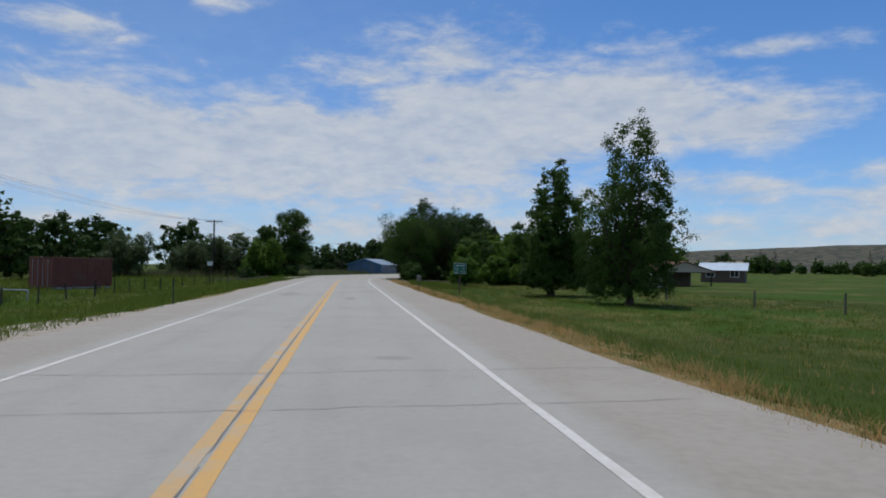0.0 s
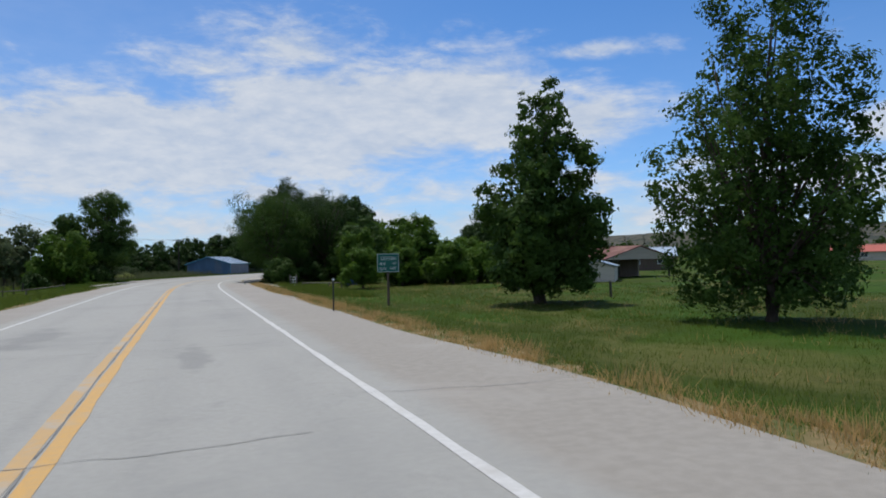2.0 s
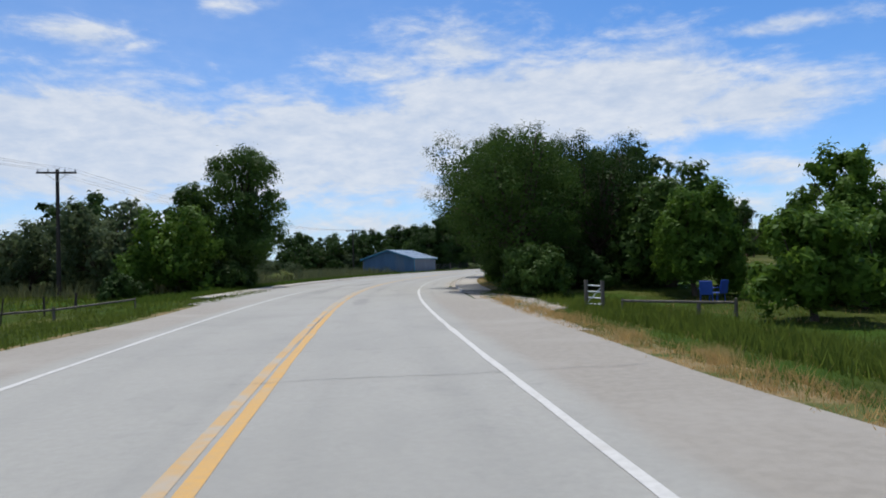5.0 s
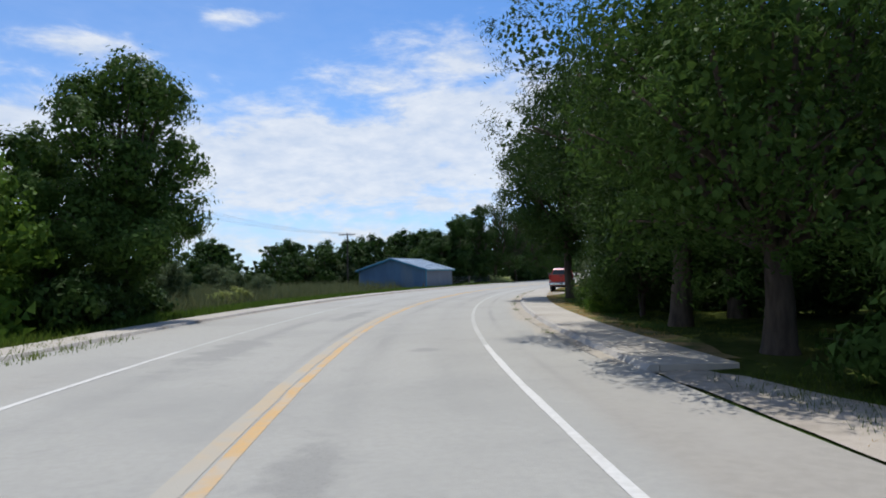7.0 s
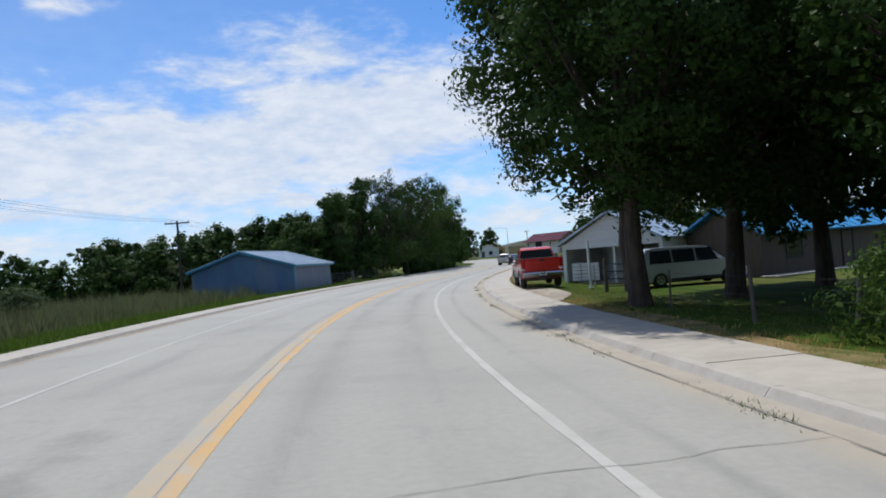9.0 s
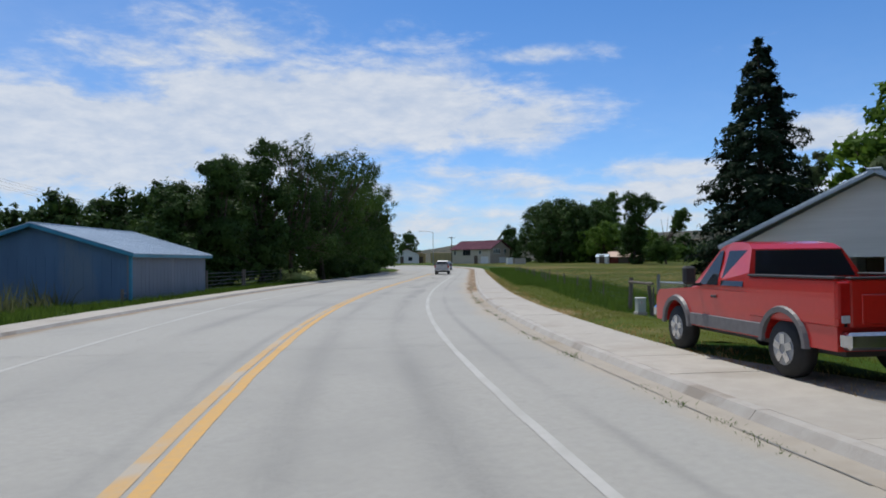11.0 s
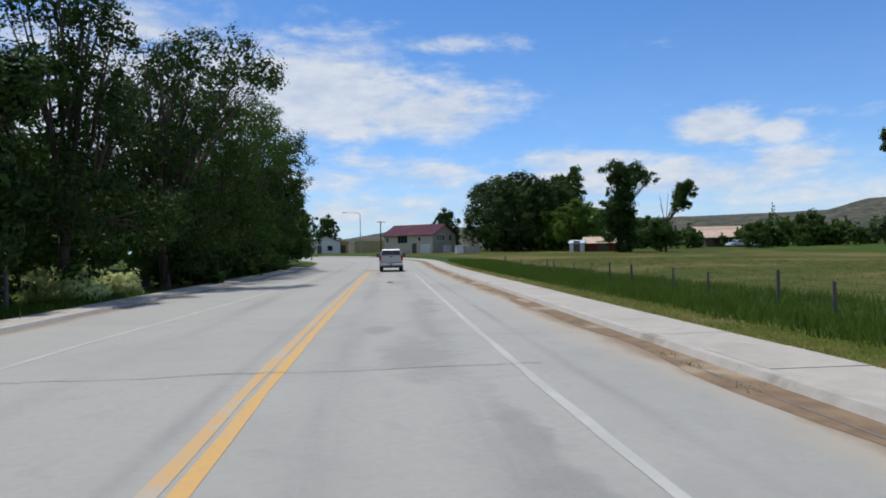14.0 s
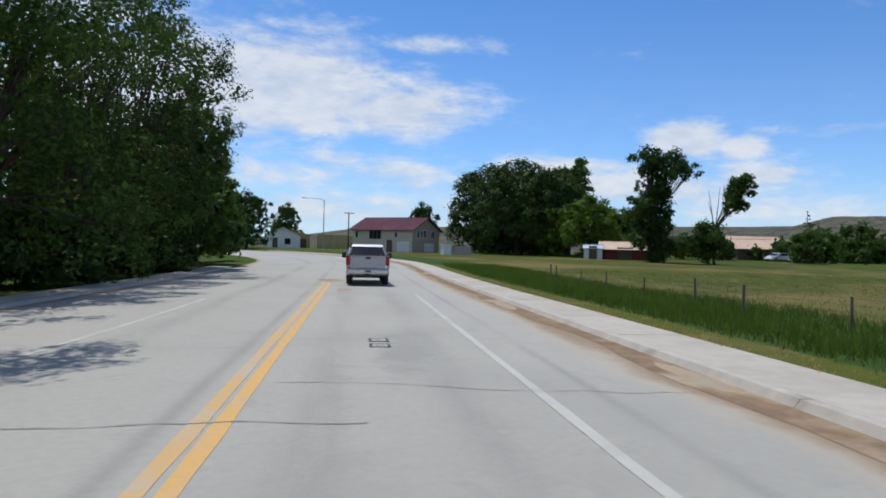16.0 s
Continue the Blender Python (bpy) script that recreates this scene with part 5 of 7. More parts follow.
for x, y, sc, tn in ((220, 184, 1.1, 220), (240, 170, 1.1, 300), (200, 160, 1.0, 350), (214, 200, 1.0, 40), (228, 206, 1.1, 80), (188, 200, 0.9, 140), (176, 212, 0.9, 200)):
    far_tree(small, x, y, sc, tn)
# trees behind the blue shed
for x, y, sc, tn, zs in ((-22, 194, 0.40, 240, 1.0), (-15, 199, 0.46, 20, 1.0), (-10.5, 203, 0.52, 110, 1.0), (-6, 207, 0.60, 60, 1.0), (-1.5, 209, 0.68, 150, 1.05), (3.0, 213, 0.78, 200, 1.05), (8, 217, 0.86, 260, 1.05), (13, 221, 0.92, 130, 1.0), (-30, 190, 0.42, 80, 0.9)):
    far_tree(dome, x, y, sc, tn, zs)
for x, y, sc, tn in ((-12, 201, 1.2, 0), (-6, 204, 1.25, 60), (-1, 207, 1.3, 120), (3, 209, 1.4, 180), (8, 213, 1.4, 240), (-17, 197, 1.1, 300)):
    far_tree(shrub, x, y, sc, tn)


# ---- buildings ----
def gabled(name, x, y, turn, width, length, eave, ridge, wall, roof, label, category="house", end=None, over=0.4, openings=(), z=None, ribs=0.0, roof_thick=0.09, trim=None, chimney=None, group="", open_front=False):
    """A building with its ridge along local y; openings: (side, along, sill, width, height, kind)."""
    root = thing(name, pose(x, y, put_z(x, y) - 0.05 if z is None else z, 0, 0, turn), label, category, group)
    hw, hl, t = width / 2, length / 2, 0.16
    for sx in (-1, 1):
        part("wall", box(B(), (sx * (hw - t / 2), 0, eave / 2 - 0.1), (t, length, eave + 0.2)), wall, root)
    for sy in (-1, 1):
        bm = B()
        low = eave - 0.3 if open_front and sy < 0 else -0.2
        prof = [(-hw + t, low), (hw - t, low), (hw - t, eave), (0, ridge - 0.02), (-hw + t, eave)]
        a = [bm.verts.new((px, sy * (hl - t / 2) - t / 2, pz)) for px, pz in prof]
        b = [bm.verts.new((px, sy * (hl - t / 2) + t / 2, pz)) for px, pz in prof]
        bm.faces.new(a)
        bm.faces.new(b[::-1])
        for i in range(5):
            bm.faces.new((a[i], b[i], b[(i + 1) % 5], a[(i + 1) % 5]))
        bmesh.ops.recalc_face_normals(bm, faces=bm.faces)
        part("gable_wall", bm, end or wall, root)
    slope = math.hypot(hw, ridge - eave)
    ang = math.atan2(ridge - eave, hw)
    run = slope + over
    for sx in (-1, 1):
        bm = B()
        # slab laid on the slope
        c = Vector((sx * (hw + over * math.cos(ang)) / 2, 0, (ridge + eave - over * math.sin(ang)) / 2 + roof_thick / 2 + 0.02))
        m = Matrix.Translation(c) @ Matrix.Rotation(sx * ang, 4, "Y")
        box(bm, (0, 0, 0), (run, length + 2 * over, roof_thick), 0.01, m)
        panel = part("roof", bm, roof, root)
        if ribs:
            k = int((length + 2 * over) / ribs)
            bm = B()
            for i in range(k + 1):
                yy = -hl - over + 0.03 + (length + 2 * over - 0.06) * i / k
                box(bm, (0, yy, roof_thick / 2 + 0.012), (run - 0.02, 0.035, 0.03), 0, m)
            part("roof_seams", bm, roof, panel)
        if trim:
            bm = B()
            box(bm, (sx * run / 2 - sx * 0.01, 0, -roof_thick * 0.9), (0.04, length + 2 * over + 0.02, 0.16), 0, m)
            for sy in (-1, 1):
                box(bm, (0, sy * (hl + over), -roof_thick * 0.7), (run, 0.04, 0.17), 0, m)
            part("fascia", bm, trim, panel)
    part("ridge_cap", box(B(), (0, 0, ridge + roof_thick + 0.02), (0.3, length + 2 * over, 0.05), 0.015), roof, root)
    if chimney:
        part("chimney", box(B(), (chimney[0], chimney[1], ridge + 0.2), (0.5, 0.5, 1.1), 0.03), BROWN_WALL, root)
    for side, along, sill, w, h, kind in openings:
        mats = {"window": (SIGN_WHITE, GLASS), "dark": (DARK_TRIM, GLASS), "door": (SIGN_WHITE, WHITE_WALL), "shutter": (CREAM, CREAM), "brown": (WOOD_DARK, BROWN_WALL)}[kind]
        if side in "EW":
            sx = 1 if side == "E" else -1
            m = Matrix.Translation((sx * (hw + 0.012), along, sill + h / 2)) @ Matrix.Rotation(sx * math.pi / 2, 4, "Z")
        else:
            sy = 1 if side == "N" else -1
            m = Matrix.Translation((along, sy * (hl + 0.012), sill + h / 2)) @ Matrix.Rotation(math.pi if side == "N" else 0, 4, "Z")
            if side == "N":
                m = Matrix.Translation((along, hl + 0.012, sill + h / 2)) @ Matrix.Rotation(math.pi, 4, "Z")
        bm = B()
        for sx2 in (-1, 1):
            box(bm, (sx2 * (w / 2 + 0.03), 0, 0), (0.09, 0.07, h + 0.15), 0, m)
            box(bm, (0, 0, sx2 * (h / 2 + 0.03)), (w, 0.07, 0.09), 0, m)
        opening = part("door" if kind in ("door", "shutter", "brown") else "window", bm, mats[0], root)
        part("door_leaf" if kind in ("door", "shutter", "brown") else "pane", box(B(), (0, 0.005, 0), (w, 0.03, h), 0, m), mats[1], opening)
        if kind == "window" and w > 0.7:
            part("glazing_bar", box(B(), (0, -0.012, 0), (0.05, 0.03, h), 0, m), mats[0], opening)
    return root


# blue machine shed on the left
shed = gabled("steel_shed", 6.3, 178.5, -26, 9.2, 10.0, 2.55, 3.95, GREY_WALL, TIN_ROOF, "low blue and grey steel shed with a pale metal roof", "shed", BLUE_WALL, 0.35, z=-0.22, ribs=0.6, trim=BLUE_TRIM)
part("corner_trim", box(B(), (4.62, -4.98, 1.25), (0.14, 0.14, 2.6), 0.01), BLUE_TRIM, shed)
bm = B()
for sx in np.arange(-4.4, 4.5, 0.45):
    box(bm, (float(sx), -5.003, 1.25), (0.03, 0.014, 2.45))
part("siding_ribs", bm, BLUE_WALL, shed)
bm = B()
for sy in np.arange(-4.7, 4.9, 0.45):
    box(bm, (4.602, float(sy), 1.25), (0.012, 0.03, 2.45))
part("siding_ribs", bm, GREY_WALL, shed)

# house with carport on the right
carport = gabled("carport", 24.6, 146.8, -60, 6.0, 4.5, 2.3, 3.8, WHITE_WALL, TIN_ROOF, "white gabled carport with open front and pale roof", "carport", WHITE_WALL, 0.25, ribs=0.8, open_front=True)
for sx in (-2.85, 0.2, 2.85):
    part("front_post", box(B(), (sx, -2.17, 1.0), (0.12, 0.12, 2.1), 0.01), WHITE_WALL, carport)
part("floor_slab", box(B(), (0, 0, 0.03), (5.7, 4.4, 0.1), 0.01), CONCRETE, carport)
part("back_panel", box(B(), (-1.1, 0.6, 1.05), (1.1, 0.06, 2.0), 0.01), WHITE_WALL, carport)
part("dark_door", box(B(), (0.1, 0.65, 1.0), (0.9, 0.05, 1.95), 0.01), BROWN_WALL, carport)
for k in range(5):
    part("slat", box(B(), (-1.6, -2.25, 0.3 + 0.2 * k), (1.7, 0.04, 0.17), 0.008), WHITE_WALL, carport)
gabled("house", 34.4, 143.6, -78.8, 4.5, 15.0, 2.3, 3.5, BROWN_WALL, BRIGHT_BLUE_ROOF, "long low brown house with a bright blue roof", "house", BROWN_WALL, 0.5,
                    openings=(("E", -5.0, 0.9, 1.2, 0.9, "dark"), ("E", -0.5, 0.0, 0.9, 2.0, "brown"), ("E", 3.5, 0.9, 1.4, 0.9, "dark")), ribs=0.8)
path = thing("garden_path", pose(32.2, 139.9, put_z(32.2, 139.9) - 0.02, 0, 0, 11.2), "pale concrete path along the house wall", "path")
for k in range(7):
    part("slab", box(B(), (-4.8 + 1.6 * k, 0, 0.03), (1.57, 0.9, 0.1), 0.01), CONCRETE, path)
# brown-roofed house and white shed in the meadow
low_house = gabled("house", 39.7, 91.2, 8, 8.0, 14.0, 1.95, 3.05, BEIGE_SHADED_CREAM, RUST_ROOF, "long low house with a brown-red metal roof and open porch", "house", BROWN_WALL, 1.0,
                   openings=(("W", -4, 0.9, 1.2, 0.9, "window"), ("W", 1, 0.9, 1.4, 0.9, "window"), ("W", 4.5, 0.0, 0.9, 2.0, "door"), ("S", 0, 0.2, 2.4, 1.8, "dark")), ribs=1.0)
pitch = math.atan2(1.10, 4.0)
for sx in (-1, 1):
    c = Vector((sx * (4.0 + math.cos(pitch)) / 2, -9.75, (3.05 + 1.95 - math.sin(pitch)) / 2 + 0.065))
    slope = Matrix.Translation(c) @ Matrix.Rotation(sx * pitch, 4, "Y")
    part("porch_roof", box(B(), (0, 0, 0), (math.hypot(4.0, 1.10) + 1.0, 3.5, 0.09), 0.01, slope), RUST_ROOF, low_house)
    part("porch_post", box(B(), (sx * 3.9, -11.2, 0.85), (0.14, 0.14, 2.2), 0.01), WOOD_DARK, low_house)
    part("porch_beam", box(B(), (sx * 3.9, -9.2, 1.88), (0.12, 4.2, 0.16), 0.01), WOOD_DARK, low_house)
bm = B()
ends = [[bm.verts.new((px, py, pz)) for px, pz in ((-4.7, 1.80), (4.7, 1.80), (0, 3.02))] for py in (-11.36, -11.30)]
bm.faces.new(ends[0])
bm.faces.new(ends[1][::-1])
for k in range(3):
    bm.faces.new((ends[0][k], ends[1][k], ends[1][(k + 1) % 3], ends[0][(k + 1) % 3]))
bmesh.ops.recalc_face_normals(bm, faces=bm.faces)
part("porch_gable", bm, BEIGE_SHADED_CREAM, low_house, "weathered pale gable board of the porch")
gabled("garden_shed", 35.0, 77.6, -38, 3.0, 4.4, 1.35, 1.8, CREAM, TIN_ROOF, "small pale garden shed with a grey roof", "shed", CREAM, 0.2, openings=(("W", 0, 0.05, 1.2, 1.2, "door"),))
gabled("house", 61.0, 105.0, 55, 6.0, 6.5, 2.0, 3.1, BROWN_WALL, TIN_ROOF, "low dark house with a pale blue-grey metal roof", "house", BROWN_WALL, 0.5, openings=(("W", -1.8, 0.9, 1.2, 1.0, "window"), ("W", 1.8, 0.9, 1.2, 1.0, "window")))
# village house at the bend; its gable is the cream with shade painted in
gabled("village_house", 95.4, 296.9, 27, 9.5, 12.0, 4.0, 6.1, CREAM, PURPLE_ROOF, "two-storey cream house with a maroon metal roof", "house", BEIGE_SHADED_CREAM, 0.6, z=1.0, ribs=0.9,
       openings=(("W", 5.1, 2.5, 0.6, 1.1, "window"), ("W", 2.1, 2.4, 0.6, 1.3, "dark"), ("W", 1.3, 2.4, 0.6, 1.3, "dark"), ("W", 0.5, 2.4, 0.6, 1.3, "dark"), ("W", -2.9, 2.6, 0.6, 0.9, "window"), ("W", -4.3, 0.2, 2.2, 1.7, "door"), ("W", -1.6, 0.2, 0.9, 1.9, "brown"),
                 ("S", -2.7, 2.7, 0.8, 1.2, "window"), ("S", -1.6, 2.7, 0.8, 1.2, "window"), ("S", -0.5, 2.7, 0.8, 1.2, "window"), ("S", 2.4, 2.7, 1.1, 1.2, "window"), ("S", 1.2, 0.2, 3.2, 1.5, "door")))
gabled("yellow_building", 97.0, 342.0, -25, 4.2, 9.0, 3.0, 3.5, YELLOW_WALL, TAN_ROOF, "yellow-tan steel workshop with a pale roof", "workshop", YELLOW_WALL, 0.3, openings=(("S", 0.6, 0.1, 1.4, 2.0, "brown"), ("S", -1.2, 1.2, 0.9, 0.9, "dark")))
gabled("small_house", 90.6, 336.4, -25, 7.0, 8.0, 3.0, 4.4, WHITE_WALL, TAN_ROOF, "small white house with a tan roof", "house", WHITE_WALL, 0.4, openings=(("S", 1.0, 0.9, 1.1, 1.1, "dark"), ("S", -1.6, 0.1, 0.9, 2.0, "brown")))
gabled("red_barn", 114.5, 262.0, 40, 5.5, 7.0, 1.6, 2.7, RED_WALL, TAN_ROOF, "small dark red barn with a pinkish roof", "barn", RED_WALL, 0.4, openings=(("W", 0, 0.1, 2.2, 1.7, "brown"),))
gabled("garden_shed", 108.9, 263.2, 40, 2.2, 2.6, 1.6, 2.1, WHITE_WALL, TIN_ROOF, "pale grey-white shed beside the barn", "shed", WHITE_WALL, 0.2, openings=(("W", 0, 0.1, 1.0, 1.8, "brown"),))
for x, y, tn, w, l, e, r, wl, rf, lab in ((152, 262, 50, 8, 11, 2.2, 3.8, BROWN_WALL, TAN_ROOF, "ranch house with a wide tan roof across the field"), (160, 270, 60, 8, 12, 2.6, 4.6, CREAM, TAN_ROOF, "cream farm building with a tan roof"),
                                          (196, 176, 45, 10, 24, 2.4, 4.2, WHITE_WALL, RED_ROOF, "far white building with a red roof"), (218, 214, 50, 8, 14, 2.4, 3.8, WHITE_WALL, TIN_ROOF, "far white building with a metal roof"),
                                          (150, 140, 50, 7, 10, 2.2, 3.6, CREAM, RED_ROOF, "far pale house with a red roof"), (172, 150, 50, 9, 14, 2.4, 4.0, WHITE_WALL, TAN_ROOF, "far house with a tan roof"), (240, 182, 50, 8, 16, 2.4, 3.6, WHITE_WALL, TIN_ROOF, "far white building with a metal roof")):
    gabled("far_house", x, y, tn, w, l, e, r, wl, rf, lab, "house", over=0.6, openings=(("W", -3, 0.9, 1.2, 1.0, "window"), ("W", 2, 0.9, 1.4, 1.0, "window")))
# white store and tank enclosure before the village house
for x, y, w, l, h, mat, lab in ((92.9, 278.2, 1.3, 1.2, 1.5, WHITE_WALL, "small white store beside the village house"), (95.3, 277.6, 2.8, 1.4, 1.35, CONCRETE, "low pale grey enclosure beside the village house")):
    store = thing("storage_box", pose(x, y, put_z(x, y) - 0.03, 0, 0, -12), lab, "storage box")
    part("body", box(B(), (0, 0, h / 2), (w, l, h), 0.02), mat, store)
    part("lid", box(B(), (0, 0, h + 0.03), (w + 0.1, l + 0.1, 0.06), 0.015), mat, store)
# long yellow yard wall beyond the bend
yw = thing("yard_wall", pose(108.0, 338.0, 0.8, 0, 0, 20), "long yellow-tan steel yard wall", "wall")
for i in range(11):
    part("panel", box(B(), (-10 + 2.0 * i, 0, 1.9), (1.96, 0.08, 3.8), 0.02), YELLOW_WALL, yw)
for i in range(12):
    part("post", box(B(), (-11 + 2.0 * i, 0.09, 1.9), (0.1, 0.1, 3.8)), YELLOW_WALL, yw)


# ---- shipping container ----
def container(x, y, turn):
    root = thing("shipping_container", pose(x, y, put_z(x, y) + 0.02, 0, 0, turn), "rusty red-brown steel shipping container in the grass", "container")
    L, Wd, H = 6.06, 2.44, 2.59
    for sx in (-1, 1):
        bm = B()
        n = 21
        prof = []
        for i in range(n):
            y0 = -L / 2 + 0.1 + (L - 0.2) * i / n
            st = (L - 0.2) / n
            prof += [(0, y0), (0, y0 + st * 0.4), (-0.04, y0 + st * 0.5), (-0.04, y0 + st * 0.9)]
        prof.append((0, L / 2 - 0.1))
        lo = [bm.verts.new((sx * (Wd / 2 + d), yy, 0.16)) for d, yy in prof]
        hi = [bm.verts.new((sx * (Wd / 2 + d), yy, H - 0.1)) for d, yy in prof]
        for i in range(len(prof) - 1):
            bm.faces.new((lo[i], lo[i + 1], hi[i + 1], hi[i]) if sx > 0 else (lo[i + 1], lo[i], hi[i], hi[i + 1]))
        part("side_panel", bm, RUST_STEEL, root)
        part("rail", box(B(), (sx * (Wd / 2 - 0.04), 0, H - 0.06), (0.1, L, 0.12), 0.01), RUST_STEEL, root)
        part("rail", box(B(), (sx * (Wd / 2 - 0.04), 0, 0.09), (0.1, L, 0.16), 0.01), STEEL, root)
        for sy in (-1, 1):
            part("corner_post", box(B(), (sx * (Wd / 2 - 0.05), sy * (L / 2 - 0.06), H / 2), (0.14, 0.14, H), 0.01), RUST_STEEL, root)
    part("roof", box(B(), (0, 0, H - 0.04), (Wd - 0.1, L - 0.1, 0.05), 0.01), RUST_STEEL, root)
    part("end_panel", box(B(), (0, L / 2 - 0.05, H / 2), (Wd - 0.2, 0.05, H - 0.2), 0.01), RUST_STEEL, root)
    for sx in (-1, 1):
        leaf = part("door_leaf", box(B(), (sx * 0.57, -L / 2 + 0.04, H / 2), (1.1, 0.06, H - 0.25), 0.01), RUST_STEEL, root)
        bm = B()
        for k in (-0.3, 0.25):
            cyl(bm, (sx * (0.57 + k), -L / 2 - 0.02, 0.2), (sx * (0.57 + k), -L / 2 - 0.02, H - 0.15), 0.02, None, 7)
        part("lock_bars", bm, STEEL, leaf)
    return root


container(-22.9, 61.3, -27)


# ---- vehicles ----
def arch_profile(front, rear, low, pts, wheel_r, ys):
    """A lower body outline (y, z), clockwise from the rear sill, with round wheel arches cut out at ys."""
    out = [(rear, low)]
    out += pts
    out.append((front, low))
    for yc in sorted(ys, reverse=True):
        r = wheel_r * 1.14
        for i in range(9):
            a = math.pi * i / 8
            out.append((yc + r * math.cos(a), low + r * 0.95 * math.sin(a)))
    return out


def wheel(root, x, y, r, width, rim):
    bm = B()
    cyl(bm, (x - width / 2, y, r), (x + width / 2, y, r), r, None, 24)
    bmesh.ops.bevel(bm, geom=[e for e in bm.edges if abs((e.verts[0].co - e.verts[1].co).x) < 1e-4], offset=0.04, segments=2, affect="EDGES")
    ty = part("wheel", bm, TYRE, root, smooth=True)
    sx = 1 if x > 0 else -1
    bm = B()
    cyl(bm, (x + sx * (width / 2 - 0.06), y, r), (x + sx * (width / 2 + 0.006), y, r), r * 0.62, r * 0.58, 20)
    rm = part("rim", bm, rim, ty)
    bm = B()
    for k in range(5):
        a = k * 2 * math.pi / 5
        m = Matrix.Translation((x + sx * (width / 2 + 0.012), y, r)) @ Matrix.Rotation(a, 4, "X")
        box(bm, (0, 0, r * 0.34), (0.02, 0.1, r * 0.36), 0, m)
    part("spokes", bm, CHROME if rim is not CHROME else STEEL, ty)


def pane(name, corners, parent, mat=None):
    """A thin glass pane through four corners."""
    bm = B()
    vs = [bm.verts.new(c) for c in corners]
    f = bm.faces.new(vs)
    n = f.normal.copy() if f.normal.length else Vector((0, 0, 1))
    bm.normal_update()
    bmesh.ops.solidify(bm, geom=[f], thickness=0.012)
    return part(name, bm, mat or GLASS, parent)


def pickup(m, paint, label, lower=None, L=5.6, Wd=1.96):
    root = thing("pickup_truck", m, label, "pickup truck")
    hw, hl = Wd / 2, L / 2
    wy = (-hl + 1.2, hl - 0.98)
    low = arch_profile(hl - 0.1, -hl + 0.12, 0.48, [(-hl + 0.12, 0.78), (-hl + 2.02, 0.78), (-hl + 2.02, 1.12), (hl - 1.55, 1.14), (hl - 0.25, 1.06), (hl - 0.1, 0.92)], 0.4, wy)
    bm = prism(B(), low, -hw + 0.02, hw - 0.02)
    body = part("body", bm, paint, root)
    if lower:
        for sx in (-1, 1):
            part("lower_trim", box(B(), (sx * (hw - 0.005), 0.05, 0.6), (0.05, wy[1] - wy[0] - 1.0, 0.2), 0.01), lower, root)
            for yc in wy:
                bm = B()
                rows = []
                for i in range(17):
                    a = math.pi * i / 16
                    for rr, xx in ((0.455, hw - 0.03), (0.455, hw + 0.03), (0.53, hw + 0.035), (0.56, hw - 0.03)):
                        rows.append(bm.verts.new((sx * xx, yc + rr * math.cos(a), 0.45 + rr * 0.97 * math.sin(a))))
                for i in range(16):
                    for j in range(4):
                        bm.faces.new((rows[4 * i + j], rows[4 * i + (j + 1) % 4], rows[4 * i + 4 + (j + 1) % 4], rows[4 * i + 4 + j]))
                bmesh.ops.recalc_face_normals(bm, faces=bm.faces)
                part("wheel_arch", bm, lower, root)
    # load bed: two sides, tailgate, liner
    for sx in (-1, 1):
        side = box(B(), (sx * (hw - 0.07), -hl + 1.07, 1.07), (0.13, 1.92, 0.60), 0.03)
        part("bed_side", side, paint, root)
        part("bed_rail", box(B(), (sx * (hw - 0.07), -hl + 1.07, 1.385), (0.15, 1.92, 0.035), 0.01), DARK_TRIM, root)
    part("bed_liner", box(B(), (0, -hl + 1.07, 0.8), (Wd - 0.28, 1.88, 0.04)), DARK_TRIM, root)
    gate = part("tailgate", box(B(), (0, -hl + 0.11, 1.065), (Wd - 0.34, 0.09, 0.60), 0.02), paint, root)
    part("gate_panel", box(B(), (0, -hl + 0.058, 1.0), (Wd - 0.62, 0.02, 0.36), 0.008), paint, gate)
    part("gate_cap", box(B(), (0, -hl + 0.11, 1.38), (Wd - 0.34, 0.11, 0.03), 0.01), DARK_TRIM, gate)
    part("gate_handle", box(B(), (0, -hl + 0.05, 1.26), (0.24, 0.035, 0.09), 0.015), DARK_TRIM, gate)
    # cab
    y0, y1 = -hl + 2.05, hl - 1.5
    cabp = [(y0, 1.1), (y0 + 0.04, 1.42), (y0 + 0.2, 1.78), (y0 + 0.34, 1.86), (y0 + 0.6, 1.90), (y1 - 1.0, 1.90), (y1 - 0.75, 1.83), (y1 + 0.05, 1.12)]
    part("cab", prism(B(), cabp, -hw + 0.06, hw - 0.06, 0.76), paint, root)
    wtop, wbot = hw * 0.755, hw * 0.93
    pane("rear_window", [(-wbot + 0.07, y0 + 0.01, 1.36), (wbot - 0.07, y0 + 0.01, 1.36), (wtop - 0.02, y0 + 0.165, 1.76), (-wtop + 0.02, y0 + 0.165, 1.76)], root)
    pane("windscreen", [(-wbot + 0.1, y1 + 0.02, 1.18), (wbot - 0.1, y1 + 0.02, 1.18), (wtop - 0.1, y1 - 0.68, 1.77), (-wtop + 0.1, y1 - 0.68, 1.77)], root)
    for sx in (-1, 1):
        for a, b in ((y0 + 0.2, y0 + 0.85), (y0 + 0.95, y1 - 0.3)):
            pane("side_window", [(sx * (hw - 0.045), a, 1.2), (sx * (hw - 0.045), b, 1.2), (sx * (hw * 0.775 - 0.01), b - (0.42 if b > y0 + 1 else 0.0), 1.76), (sx * (hw * 0.775 - 0.01), a + 0.08, 1.76)], root)
